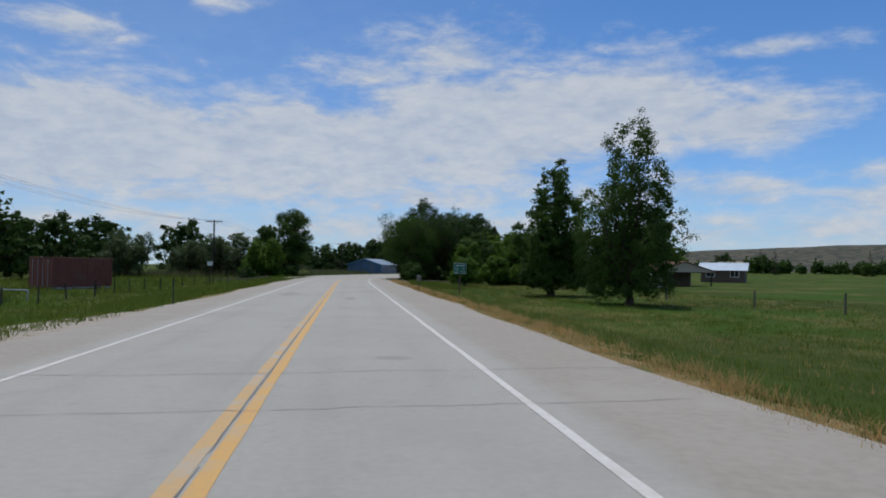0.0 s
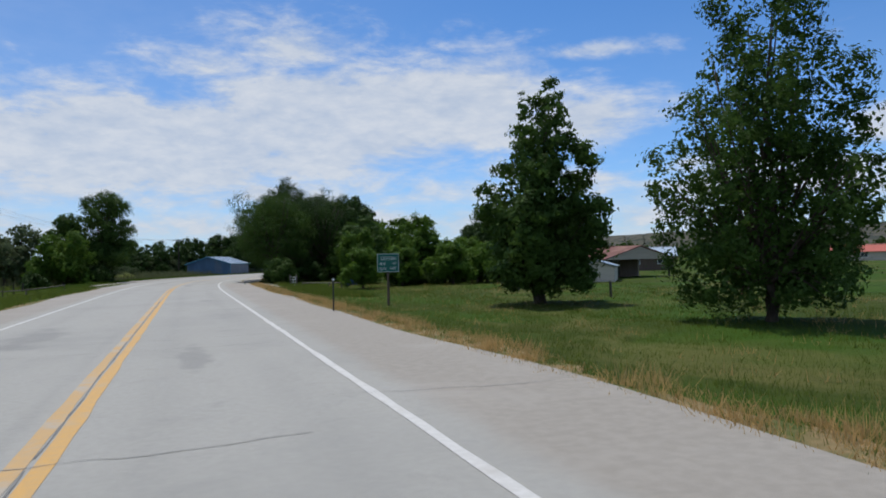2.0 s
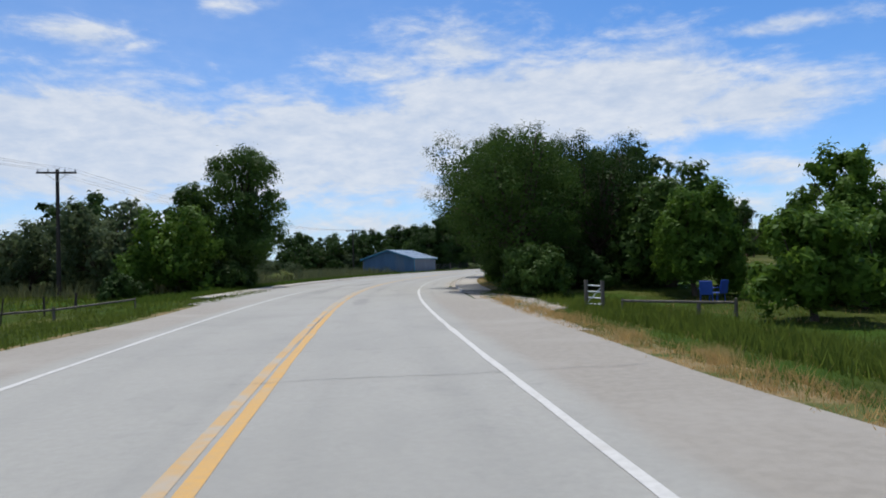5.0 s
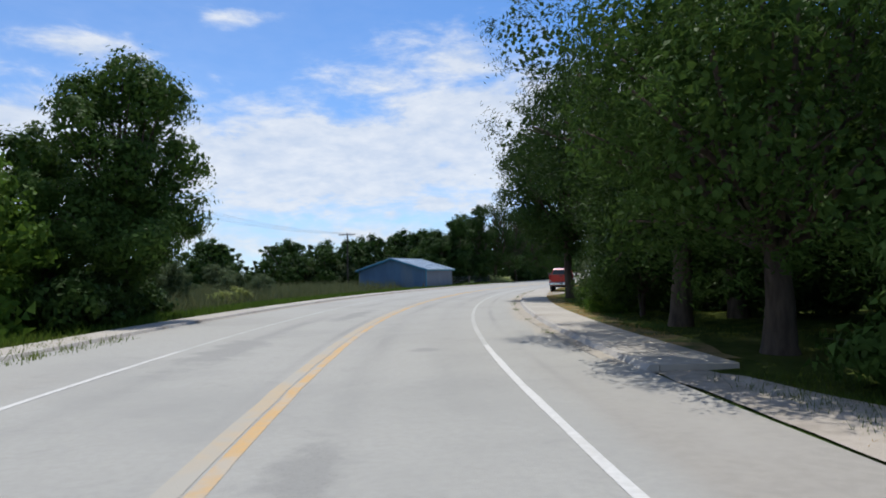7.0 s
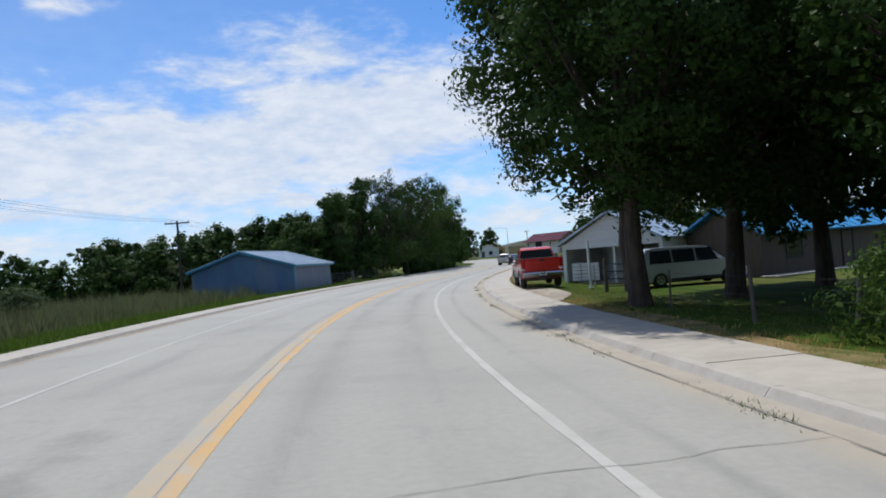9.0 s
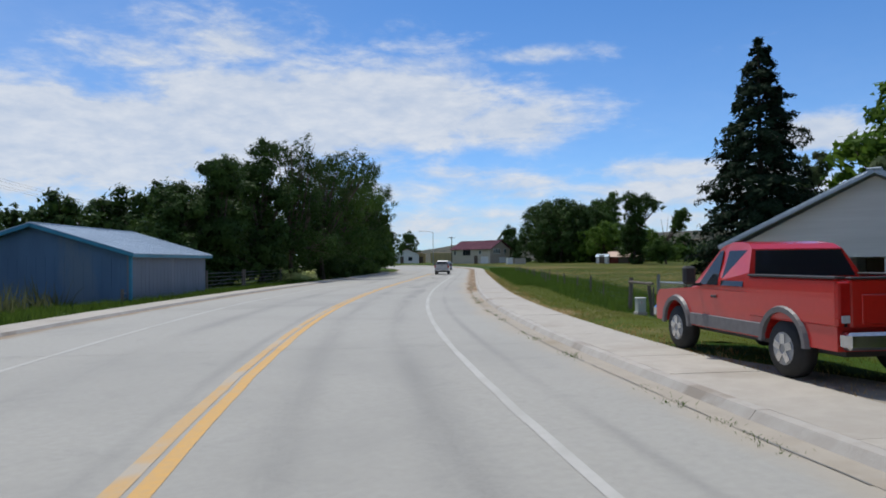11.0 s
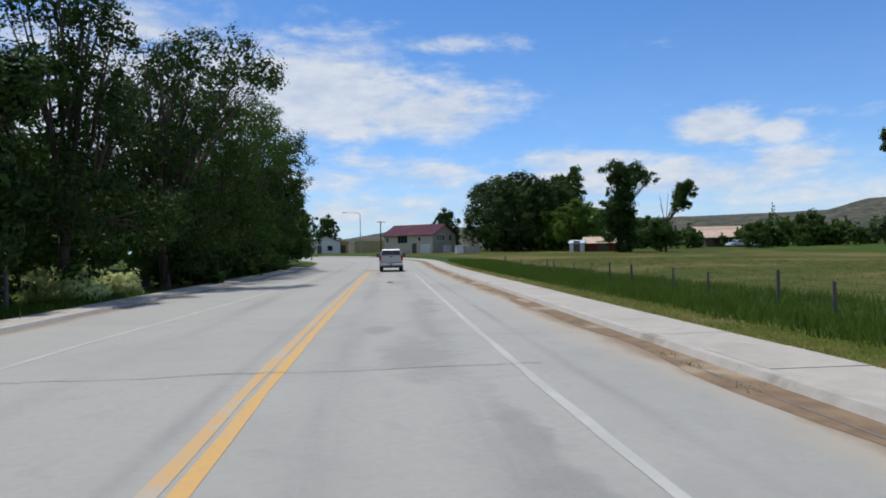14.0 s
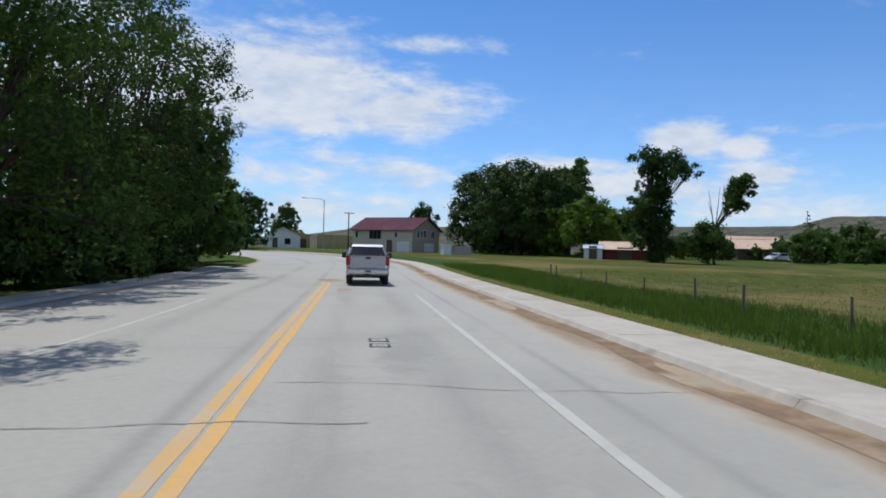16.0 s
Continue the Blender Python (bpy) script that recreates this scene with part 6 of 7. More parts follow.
        part("door_handle", box(B(), (sx * (hw - 0.005), y0 + 1.0, 1.02), (0.04, 0.16, 0.04), 0.01), DARK_TRIM, root)
        mirror = part("wing_mirror", box(B(), (sx * (hw + 0.17), y1 - 0.35, 1.36), (0.22, 0.12, 0.32), 0.04), DARK_TRIM, root)
        part("mirror_arm", box(B(), (sx * (hw + 0.02), y1 - 0.33, 1.2), (0.16, 0.06, 0.05)), DARK_TRIM, mirror)
        lamp = part("tail_lamp", box(B(), (sx * (hw - 0.085), -hl + 0.1, 1.11), (0.16, 0.1, 0.46), 0.02), TAIL_RED, root)
        part("reverse_lamp", box(B(), (sx * (hw - 0.085), -hl + 0.045, 0.88), (0.11, 0.02, 0.09), 0.005), PLATE, lamp)
        part("headlamp", box(B(), (sx * (hw - 0.25), hl - 0.1, 0.9), (0.36, 0.1, 0.22), 0.03), CHROME, root)
    bumper = part("rear_bumper", box(B(), (0, -hl + 0.02, 0.62), (Wd - 0.06, 0.2, 0.22), 0.04), CHROME, root)
    part("number_plate", box(B(), (0, -hl - 0.085, 0.66), (0.32, 0.015, 0.15), 0.004), PLATE, bumper)
    part("plate_bar", box(B(), (0, -hl - 0.096, 0.66), (0.22, 0.006, 0.06)), DARK_TRIM, bumper)
    part("tow_hitch", box(B(), (0, -hl - 0.05, 0.44), (0.28, 0.22, 0.1), 0.02), DARK_TRIM, bumper)
    part("front_bumper", box(B(), (0, hl - 0.02, 0.62), (Wd - 0.04, 0.22, 0.24), 0.05), CHROME, root)
    part("grille", box(B(), (0, hl - 0.07, 0.9), (Wd - 0.8, 0.08, 0.26), 0.02), DARK_TRIM, root)
    part("chassis", box(B(), (0, 0, 0.46), (Wd - 0.5, L - 0.6, 0.16), 0.02), DARK_TRIM, root)
    part("axle", cyl(B(), (-hw + 0.25, wy[0], 0.38), (hw - 0.25, wy[0], 0.38), 0.07, None, 8), DARK_TRIM, root)
    for sx in (-1, 1):
        for yy in wy:
            wheel(root, sx * (hw - 0.15), yy, 0.39, 0.27, STEEL)
    return root


def car(name, m, paint, label, category, L, Wd, H, belt, hood, cabin, wheel_r=0.33):
    """A closed car: hood and cabin are (y, z) outlines of the lower body's top and of the cabin."""
    root = thing(name, m, label, category)
    hw, hl = Wd / 2, L / 2
    wy = (-hl + 0.85, hl - 0.92)
    part("body", prism(B(), arch_profile(hl - 0.05, -hl + 0.06, 0.28, hood, wheel_r, wy), -hw, hw), paint, root)
    part("cabin", prism(B(), cabin, -hw + 0.05, hw - 0.05, 0.8), paint, root)
    zt = max(z for _, z in cabin)
    (ya, za), (yb, zb), (yc, zc), (yd, zd) = cabin[0], cabin[1], cabin[-2], cabin[-1]
    top = zt - 0.12
    def edge(z):
        u = max(0.0, (z - (belt + zt) / 2) / ((zt - belt) / 2))
        return (hw - 0.05) * (1 - 0.2 * u)
    pane("rear_window", [(-hw + 0.22, ya + 0.03, belt + 0.06), (hw - 0.22, ya + 0.03, belt + 0.06), (edge(top) - 0.14, ya + (yb - ya) * 0.82, top), (-edge(top) + 0.14, ya + (yb - ya) * 0.82, top)], root).location = (0, -0.03, 0.02)
    pane("windscreen", [(-hw + 0.18, yd - 0.03, belt + 0.06), (hw - 0.18, yd - 0.03, belt + 0.06), (edge(top) - 0.1, yd + (yc - yd) * 0.8, top), (-edge(top) + 0.1, yd + (yc - yd) * 0.8, top)], root).location = (0, 0.03, 0.02)
    k = 3
    a0, a1 = yb + 0.05, yd - 0.35
    for sx in (-1, 1):
        for i in range(k):
            s0, s1 = a0 + (a1 - a0) * i / k + 0.04, a0 + (a1 - a0) * (i + 1) / k - 0.04
            pane("side_window", [(sx * (edge(belt + 0.06) + 0.008), s0, belt + 0.06), (sx * (edge(belt + 0.06) + 0.008), s1, belt + 0.06),
                                 (sx * (edge(top) + 0.008), s1 - (0.3 if i == k - 1 else 0), top), (sx * (edge(top) + 0.008), s0 + (0.1 if i == 0 else 0), top)], root)
        part("wing_mirror", box(B(), (sx * (hw + 0.08), yd - 0.4, belt + 0.1), (0.18, 0.1, 0.15), 0.03), paint, root)
        part("tail_lamp", box(B(), (sx * (hw - 0.14), -hl + 0.07, belt - 0.12), (0.24, 0.08, 0.2), 0.02), TAIL_RED, root)
        part("headlamp", box(B(), (sx * (hw - 0.22), hl - 0.12, belt - 0.22), (0.34, 0.16, 0.14), 0.03), CHROME, root)
        part("door_handle", box(B(), (sx * (hw + 0.01), 0.0, belt - 0.1), (0.03, 0.18, 0.03), 0.008), paint, root)
        part("sill", box(B(), (sx * (hw - 0.01), 0, 0.33), (0.06, wy[1] - wy[0] - 0.85, 0.12), 0.02), DARK_TRIM, root)
        for yy in wy:
            wheel(root, sx * (hw - 0.13), yy, wheel_r, 0.22, STEEL)
    bumper = part("rear_bumper", box(B(), (0, -hl + 0.05, 0.46), (Wd - 0.06, 0.16, 0.26), 0.05), paint, root)
    part("number_plate", box(B(), (0, -hl + 0.03, belt - 0.18), (0.34, 0.02, 0.15), 0.004), PLATE, bumper)
    part("plate_bar", box(B(), (0, -hl + 0.018, belt - 0.18), (0.22, 0.006, 0.05)), DARK_TRIM, bumper)
    part("front_bumper", box(B(), (0, hl - 0.05, 0.44), (Wd - 0.04, 0.18, 0.26), 0.05), paint, root)
    part("underbody", box(B(), (0, 0, 0.26), (Wd - 0.4, L - 0.5, 0.14)), DARK_TRIM, root)
    return root


def on_road(s, n, turn=0.0, z=0.002):
    p = road_at(s, n, z)
    return pose(p[0], p[1], p[2], 0, 0, road_turn(s) + turn)


s_t, n_t = (float(q[0]) for q in to_road([47.6], [220.6]))
pickup(on_road(s_t + 2.8, n_t), SILVER_PAINT, "silver-grey pickup truck with an open load bed on the road")
sedan_hood = [(-2.34, 0.62), (-2.28, 0.98), (-1.5, 1.02), (1.15, 0.98), (2.1, 0.78), (2.33, 0.6)]
sedan_cabin = [(-1.75, 0.98), (-0.85, 1.4), (-0.2, 1.44), (0.35, 1.42), (1.3, 0.96)]
car("saloon_car", on_road(s_t + 30.0, 1.5), BLUE_PAINT, "steel-blue saloon car driving ahead on the road", "car", 4.75, 1.82, 1.44, 0.97, sedan_hood, sedan_cabin)
pickup(on_road(147.5, 8.55, 0.0, 0.1), RED_PAINT, "red pickup truck with grey lower trim parked off the pavement", material("grey_lower_paint", (0.16, 0.15, 0.15), None, 8.0, 0.5, object_space=True), 5.4, 1.92)
van_hood = [(-2.5, 0.55), (-2.5, 1.02), (1.2, 1.04), (2.2, 0.86), (2.5, 0.6)]
van_cabin = [(-2.46, 1.0), (-2.2, 1.66), (-1.8, 1.74), (0.3, 1.74), (0.7, 1.68), (1.55, 1.02)]
car("minivan", pose(22.5, 139.3, put_z(22.5, 139.3), 0, 0, -98), VAN_PAINT, "silver minivan parked in the house yard", "minivan", 5.0, 1.95, 1.74, 1.0, van_hood, van_cabin, 0.34)
for x, y, tn, pt, lab in ((146, 252, 60, VAN_PAINT, "far white car by the ranch house"), (143, 254, 80, VAN_PAINT, "far white car by the ranch house"), (121.5, 303.5, 30, VAN_PAINT, "far pale car by the village house"), (226, 196, 20, VAN_PAINT, "far white car beyond the field"), (236, 196, 40, VAN_PAINT, "far white car beyond the field")):
    car("far_car", pose(x, y, put_z(x, y), 0, 0, tn), pt, lab, "car", 4.6, 1.8, 1.5, 0.95, [(-2.28, 0.6), (-2.24, 0.96), (1.15, 0.98), (2.1, 0.78), (2.28, 0.6)], [(-2.0, 0.95), (-1.4, 1.45), (-0.6, 1.5), (0.3, 1.48), (1.2, 0.95)])


# ---- signs and posts ----
def letters(txt, size, mat, parent, m):
    """Flat raised lettering as one mesh."""
    cu = bpy.data.curves.new("lettering", "FONT")
    cu.body, cu.size, cu.align_x, cu.align_y, cu.extrude = txt, size, "LEFT", "CENTER", 0.003
    tmp = new("lettering_source", cu)
    me = bpy.data.meshes.new_from_object(tmp)
    bpy.data.objects.remove(tmp)
    me.materials.clear()
    me.materials.append(mat)
    ob = new("lettering", me)
    ob.parent = parent
    ob.matrix_local = m
    return ob


def town_sign(x, y, turn):
    z = put_z(x, y)
    root = thing("town_sign", pose(x, y, z, 0, 0, turn), "green town sign with white border on a wooden post", "road sign")
    cyl_b = B()
    cyl(cyl_b, (0.0, 0.085, -0.4), (0.01, 0.085, 2.08), 0.07, 0.06, 12)
    part("post", cyl_b, SIGN_POST, root)
    zc, w, h = 2.62 - 0.9 / 2 - 0.06 + 0.04, 1.08, 0.90
    zc = 2.18 - z - h / 2
    panel = part("panel", box(B(), (0, 0, zc), (w, 0.02, h), 0.006), SIGN_GREEN, root)
    bm = B()
    for sx in (-1, 1):
        box(bm, (sx * (w / 2 - 0.02), -0.013, zc), (0.018, 0.006, h - 0.03))
        box(bm, (0, -0.013, zc + sx * (h / 2 - 0.02)), (w - 0.058, 0.006, 0.018))
    part("border", bm, SIGN_WHITE, panel)
    part("back", box(B(), (0, 0.0125, zc), (w - 0.02, 0.004, h - 0.02)), SIGN_BACK, panel)
    face = Matrix.Rotation(math.pi / 2, 4, "X")
    for txt, px, pz, size in (("DIXON", -0.36, 0.21, 0.235), ("POP", -0.43, -0.06, 0.17), ("97", 0.23, -0.04, 0.17), ("ELEV", -0.43, -0.29, 0.17), ("6359", 0.06, -0.27, 0.17)):
        letters(txt, size, SIGN_WHITE, panel, Matrix.Translation((px, -0.0145, zc + pz)) @ face)
    return root


town_sign(9.28, 56.7, -6)


def marker(x, y, h, label, head=True):
    root = thing("marker_post", pose(x, y, put_z(x, y)), label, "marker post", "marker posts")
    bm = B()
    box(bm, (0, 0, h / 2 - 0.1), (0.055, 0.012, h + 0.2))
    box(bm, (0, 0.022, h / 2 - 0.1), (0.012, 0.04, h + 0.2))
    part("post", bm, DARK_STEEL, root)
    if head:
        bm = B()
        cyl(bm, (0, -0.012, h - 0.06), (0, -0.03, h - 0.06), 0.045, None, 14)
        part("reflector", bm, SIGN_WHITE, root)
    return root


marker(5.1, 49.4, 1.25, "thin dark steel marker post with a white reflector")
marker(-7.6, 31.6, 1.15, "thin dark steel marker post", False)


# ---- fences ----
def post_fence(name, pts, label, height=1.15, radius=0.06, wires=3, every=4.2, mat=None, jitter=0.12, seed=0, rail=None):
    """Wooden posts with strands of wire along a line of places."""
    rng = np.random.default_rng(seed)
    pts = [Vector((*p, 0)) for p in pts]
    root = thing(name, Matrix(), label, "fence")
    spots = []
    for a, b in zip(pts, pts[1:]):
        k = max(1, int((b - a).length / every))
        spots += [a.lerp(b, i / k) for i in range(k)]
    spots.append(pts[-1])
    tops = []
    for i, p in enumerate(spots):
        q = p + Vector((rng.normal() * jitter, rng.normal() * jitter, 0))
        z = put_z(q.x, q.y)
        hh = height * (0.85 + 0.3 * rng.random())
        r = radius * (0.6 + 0.8 * rng.random())
        lean = Vector((rng.normal() * 0.05, rng.normal() * 0.05, 1)) * hh
        part("post", cyl(B(), q + Vector((0, 0, z - 0.2)), q + Vector((0, 0, z)) + lean, r * 1.05, r * 0.9, 8), mat or WOOD_GREY, root)
        tops.append((q + Vector((0, 0, z)), lean))
    for wv in range(wires):
        u = 0.35 + 0.55 * wv / max(1, wires - 1)
        bm = B()
        rings = []
        for i, (a, la) in enumerate(tops):
            run = tops[min(i + 1, len(tops) - 1)][0] - tops[max(i - 1, 0)][0]
            side = Vector((-run.y, run.x, 0)).normalized() * 0.0035
            p = a + la * u / max(0.1, la.z) * height
            rings.append([bm.verts.new(p + d) for d in (side, Vector((0, 0, 0.0035)), -side, Vector((0, 0, -0.0035)))])
        for ra, rb in zip(rings, rings[1:]):
            for k in range(4):
                bm.faces.new((ra[k], rb[k], rb[(k + 1) % 4], ra[(k + 1) % 4]))
        bm.faces.new(rings[0])
        bm.faces.new(rings[-1][::-1])
        part("wire", bm, DARK_STEEL, root)
    if rail:
        for (a, la), (b, lb) in zip(tops, tops[1:]):
            for u in rail:
                part("rail", cyl(B(), a + Vector((0, 0, height * u)), b + Vector((0, 0, height * u)), 0.05, 0.045, 7), mat or WOOD_GREY, root)
    return root


post_fence("meadow_fence", [(26.0, 10.0), (24.5, 31.0), (24.2, 38.0), (23.0, 48.0), (21.5, 56.0), (21.0, 66.0), (23.5, 74.0)], "old wooden post and wire fence across the meadow", 1.0, 0.07, 3, 5.5, seed=1)
post_fence("pasture_fence", [(-17.5, 30.0), (-16.6, 48.0), (-16.0, 66.0), (-14.8, 84.0), (-14.2, 98.0)], "old dark wooden post and wire fence beside the pasture", 1.0, 0.05, 3, 3.2, WOOD_DARK, seed=2)
field = [road_at(s, 11.8 + 0.012 * max(0, s - 165))[:2] for s in (164, 178, 192, 206, 222, 240)]
post_fence("field_fence", [tuple(p) for p in field], "weathered post and wire fence between pavement and field", 0.86, 0.036, 4, 3.4, seed=3, jitter=0.2)
yard = [road_at(s, n)[:2] for s, n in ((112, 9.6), (118, 9.4), (126, 9.3), (131, 9.5))]
post_fence("yard_fence", [tuple(p) for p in yard], "low thin post and wire fence round the yard", 1.0, 0.04, 4, 2.4, seed=4, jitter=0.05)
post_fence("log_rail", [(9.6, 85.4), (11.6, 83.6), (12.6, 82.6)], "low weathered log rail beside the drive", 0.55, 0.05, 0, 2.2, seed=5, rail=(0.85,))
post_fence("low_rail", [(-17.0, 89.0), (-13.0, 92.5), (-10.2, 95.0)], "low broken log rail in the weeds", 0.6, 0.06, 0, 2.6, seed=7, rail=(0.8,))
post_fence("low_rail", [(-21.5, 44.0), (-18.2, 42.5)], "pale low pipe rail at the pasture gate", 0.75, 0.06, 0, 3.0, STEEL, seed=8, rail=(0.85,))


def bar_gate(a, b, label, bars=5, h=1.3, mat=None, name="field_gate"):
    a, b = Vector((*a, put_z(*a))), Vector((*b, put_z(*b)))
    root = thing(name, Matrix(), label, "gate", "field gates")
    for p in (a, b):
        part("post", cyl(B(), p - Vector((0, 0, 0.2)), p + Vector((0, 0, h + 0.15)), 0.08, 0.075, 9), WOOD_GREY, root)
    for i in range(bars):
        z = Vector((0, 0, 0.25 + (h - 0.3) * i / (bars - 1)))
        part("bar", cyl(B(), a + z, b + z, 0.025, None, 7), mat or DARK_STEEL, root)
    part("brace", cyl(B(), a + Vector((0, 0, 0.25)), b + Vector((0, 0, h - 0.05)), 0.018, None, 6), mat or DARK_STEEL, root)
    return root


bar_gate((13.0, 183.6), (16.2, 189.2), "dark steel five-bar field gate beside the shed", 5)
bar_gate((16.4, 189.5), (20.8, 197.4), "dark steel five-bar field gate in the shade", 5)
bar_gate((8.7, 86.8), (9.2, 86.4), "small white metal garden gate", 4, 1.0, SIGN_WHITE, "garden_gate")
bar_gate((17.2, 137.2), (18.6, 138.0), "dark steel yard gate standing open", 4, 1.2, DARK_STEEL, "yard_gate")
bar_gate((7.9, 181.2 - 9.6), (8.8, 174.6), "short grey rail before the shed", 2, 0.55, STEEL, "low_rail")


def chain_fence(pts, h, label):
    root = thing("chain_link_fence", Matrix(), label, "fence")
    for i, (x, y) in enumerate(pts):
        z = put_z(x, y)
        part("post", cyl(B(), (x, y, z - 0.2), (x, y, z + h + (0.25 if i == 0 else 0.05)), 0.055 if i == 0 else 0.028, None, 9), STEEL, root)
    for (x0, y0), (x1, y1) in zip(pts, pts[1:]):
        a, b = Vector((x0, y0, put_z(x0, y0))), Vector((x1, y1, put_z(x1, y1)))
        part("top_rail", cyl(B(), a + Vector((0, 0, h)), b + Vector((0, 0, h)), 0.022, None, 7), STEEL, root)
        bm = B()
        d = b - a
        n = int(d.length / 0.09)
        side = Vector((-d.y, d.x, 0)).normalized() * 0.004
        for i in range(-int(h / 0.09), n):
            for flip in (0, 1):
                u0, u1 = i * 0.09 / d.length, (i * 0.09 + h) / d.length
                if flip:
                    z0, z1 = h, 0.02
                else:
                    z0, z1 = 0.02, h
                lo, hi = max(0, u0), min(1, u1)
                if hi <= lo:
                    continue
                za, zb = z0 + (z1 - z0) * (lo - u0) / (u1 - u0), z0 + (z1 - z0) * (hi - u0) / (u1 - u0)
                p, q = a + d * lo + Vector((0, 0, za)), a + d * hi + Vector((0, 0, zb))
                w = Vector((0, 0, 0.004))
                vs = [bm.verts.new(v) for v in (p - w, q - w, q + w, p + w)]
                bm.faces.new(vs)
        part("wire_mesh", bm, STEEL, root)
    return root


chain_fence([(23.6, 153.4), (22.3, 149.6), (21.2, 146.4), (20.4, 143.6)], 1.15, "grey chain-link fence along the yard")
chain_fence([(23.6, 153.4), (27.0, 152.0), (31.0, 150.6)], 1.15, "grey chain-link fence between yard and field")
post_fence("pipe_rail", [(24.4, 155.6), (23.7, 153.8)], "short dark pipe rail at the fence corner", 1.2, 0.07, 0, 2.0, WOOD_GREY, seed=9, rail=(0.9,))


def cabinet(x, y, turn):
    root = thing("utility_cabinet", pose(x, y, put_z(x, y), 0, 0, turn), "pale grey-green utility cabinet in the grass", "utility cabinet")
    part("plinth", box(B(), (0, 0, 0.03), (0.34, 0.34, 0.16), 0.01), CONCRETE, root)
    part("housing", box(B(), (0, 0, 0.31), (0.28, 0.28, 0.46), 0.02), PALE_BOX, root)
    part("lid", box(B(), (0, 0, 0.56), (0.31, 0.31, 0.05), 0.02), PALE_BOX, root)
    part("label_plate", box(B(), (-0.02, -0.142, 0.42), (0.1, 0.006, 0.07)), SIGN_WHITE, root)
    part("warning_mark", box(B(), (-0.02, -0.147, 0.42), (0.05, 0.003, 0.035)), TAIL_RED, root)


cabinet(23.45, 154.1, -20)


# ---- poles, wires, lamp ----
def power_pole(x, y, h, turn, label):
    z = put_z(x, y)
    root = thing("power_pole", pose(x, y, z, 0, 0, turn), label, "power pole", "power poles")
    part("mast", cyl(B(), (0, 0, -0.3), (0, 0, h), 0.16, 0.11, 12), WOOD_DARK, root)
    arm = part("crossarm", box(B(), (0, -0.14, h - 0.25), (2.6, 0.11, 0.13), 0.012), WOOD_DARK, root)
    for sx in (-1, 1):
        part("brace", cyl(B(), (sx * 0.75, -0.14, h - 0.3), (0, -0.12, h - 0.85), 0.018, None, 6), STEEL, root)
        for k in (0.55, 1.2):
            bm = B()
            cyl(bm, (sx * k, -0.14, h - 0.19), (sx * k, -0.14, h - 0.02), 0.05, 0.035, 10)
            part("insulator", bm, PORCELAIN, arm)
    return [(x, y, z, h, turn)]


POLES = [(-26.0, 30.0, 9.2, 8), (-21.0, 112.0, 9.1, 4), (-1.8, 192.3, 8.4, -14), (34.0, 276.0, 9.0, -25)]
for x, y, h, tn in POLES[1:3]:
    power_pole(x, y, h, tn, "dark wooden power pole with a crossarm")
for i, (p, q) in enumerate(zip(POLES, POLES[1:])):
    for k in (-1.2, -0.55, 0.55, 1.2):
        ends = []
        for x, y, h, tn in (p, q):
            a = radians(tn)
            ends.append(Vector((x + k * math.cos(a), y + k * math.sin(a), put_z(x, y) + h)))
        bm = B()
        last = ends[0]
        for j in range(1, 17):
            u = j / 16
            nxt = ends[0].lerp(ends[1], u) - Vector((0, 0, 1.4 * 4 * u * (1 - u)))
            cyl(bm, last, nxt, 0.007, None, 4)
            last = nxt
        tagged(part("power_wire", bm, DARK_STEEL), "thin dark overhead power wire", "power wire", "power wires")


def street_lamp(x, y, h, turn):
    root = thing("street_lamp", pose(x, y, put_z(x, y), 0, 0, turn), "tall grey street lamp with a long arm", "street lamp")
    part("mast", cyl(B(), (0, 0, -0.2), (0, 0, h - 0.3), 0.1, 0.06, 10), STEEL, root)
    bm = B()
    pts = [Vector((0, 0, h - 0.35)), Vector((-0.5, 0, h - 0.1)), Vector((-1.6, 0, h)), Vector((-2.9, 0, h + 0.05))]
    for a, b in zip(pts, pts[1:]):
        cyl(bm, a, b, 0.045, 0.04, 7)
    arm = part("arm", bm, STEEL, root)
    part("lamp_head", box(B(), (-3.2, 0, h + 0.03), (0.75, 0.26, 0.14), 0.05), PORCELAIN, arm)


street_lamp(80.6, 295.2, 8.4, -25)
power_pole(100.5, 325.0, 8.0, 10, "far dark wooden power pole")


def box_on_post(x, y):
    root = thing("nest_box", pose(x, y, put_z(x, y), 0, 0, 15), "small white box on a thin dark post", "nest box")
    part("post", cyl(B(), (0, 0, -0.2), (0, 0, 2.2), 0.05, 0.045, 8), WOOD_DARK, root)
    part("housing", box(B(), (0, -0.06, 2.3), (0.55, 0.3, 0.42), 0.015), SIGN_WHITE, root)
    part("roof", box(B(), (0, -0.06, 2.54), (0.68, 0.4, 0.05), 0.01), PORCELAIN, root)


box_on_post(-14.9, 77.5)


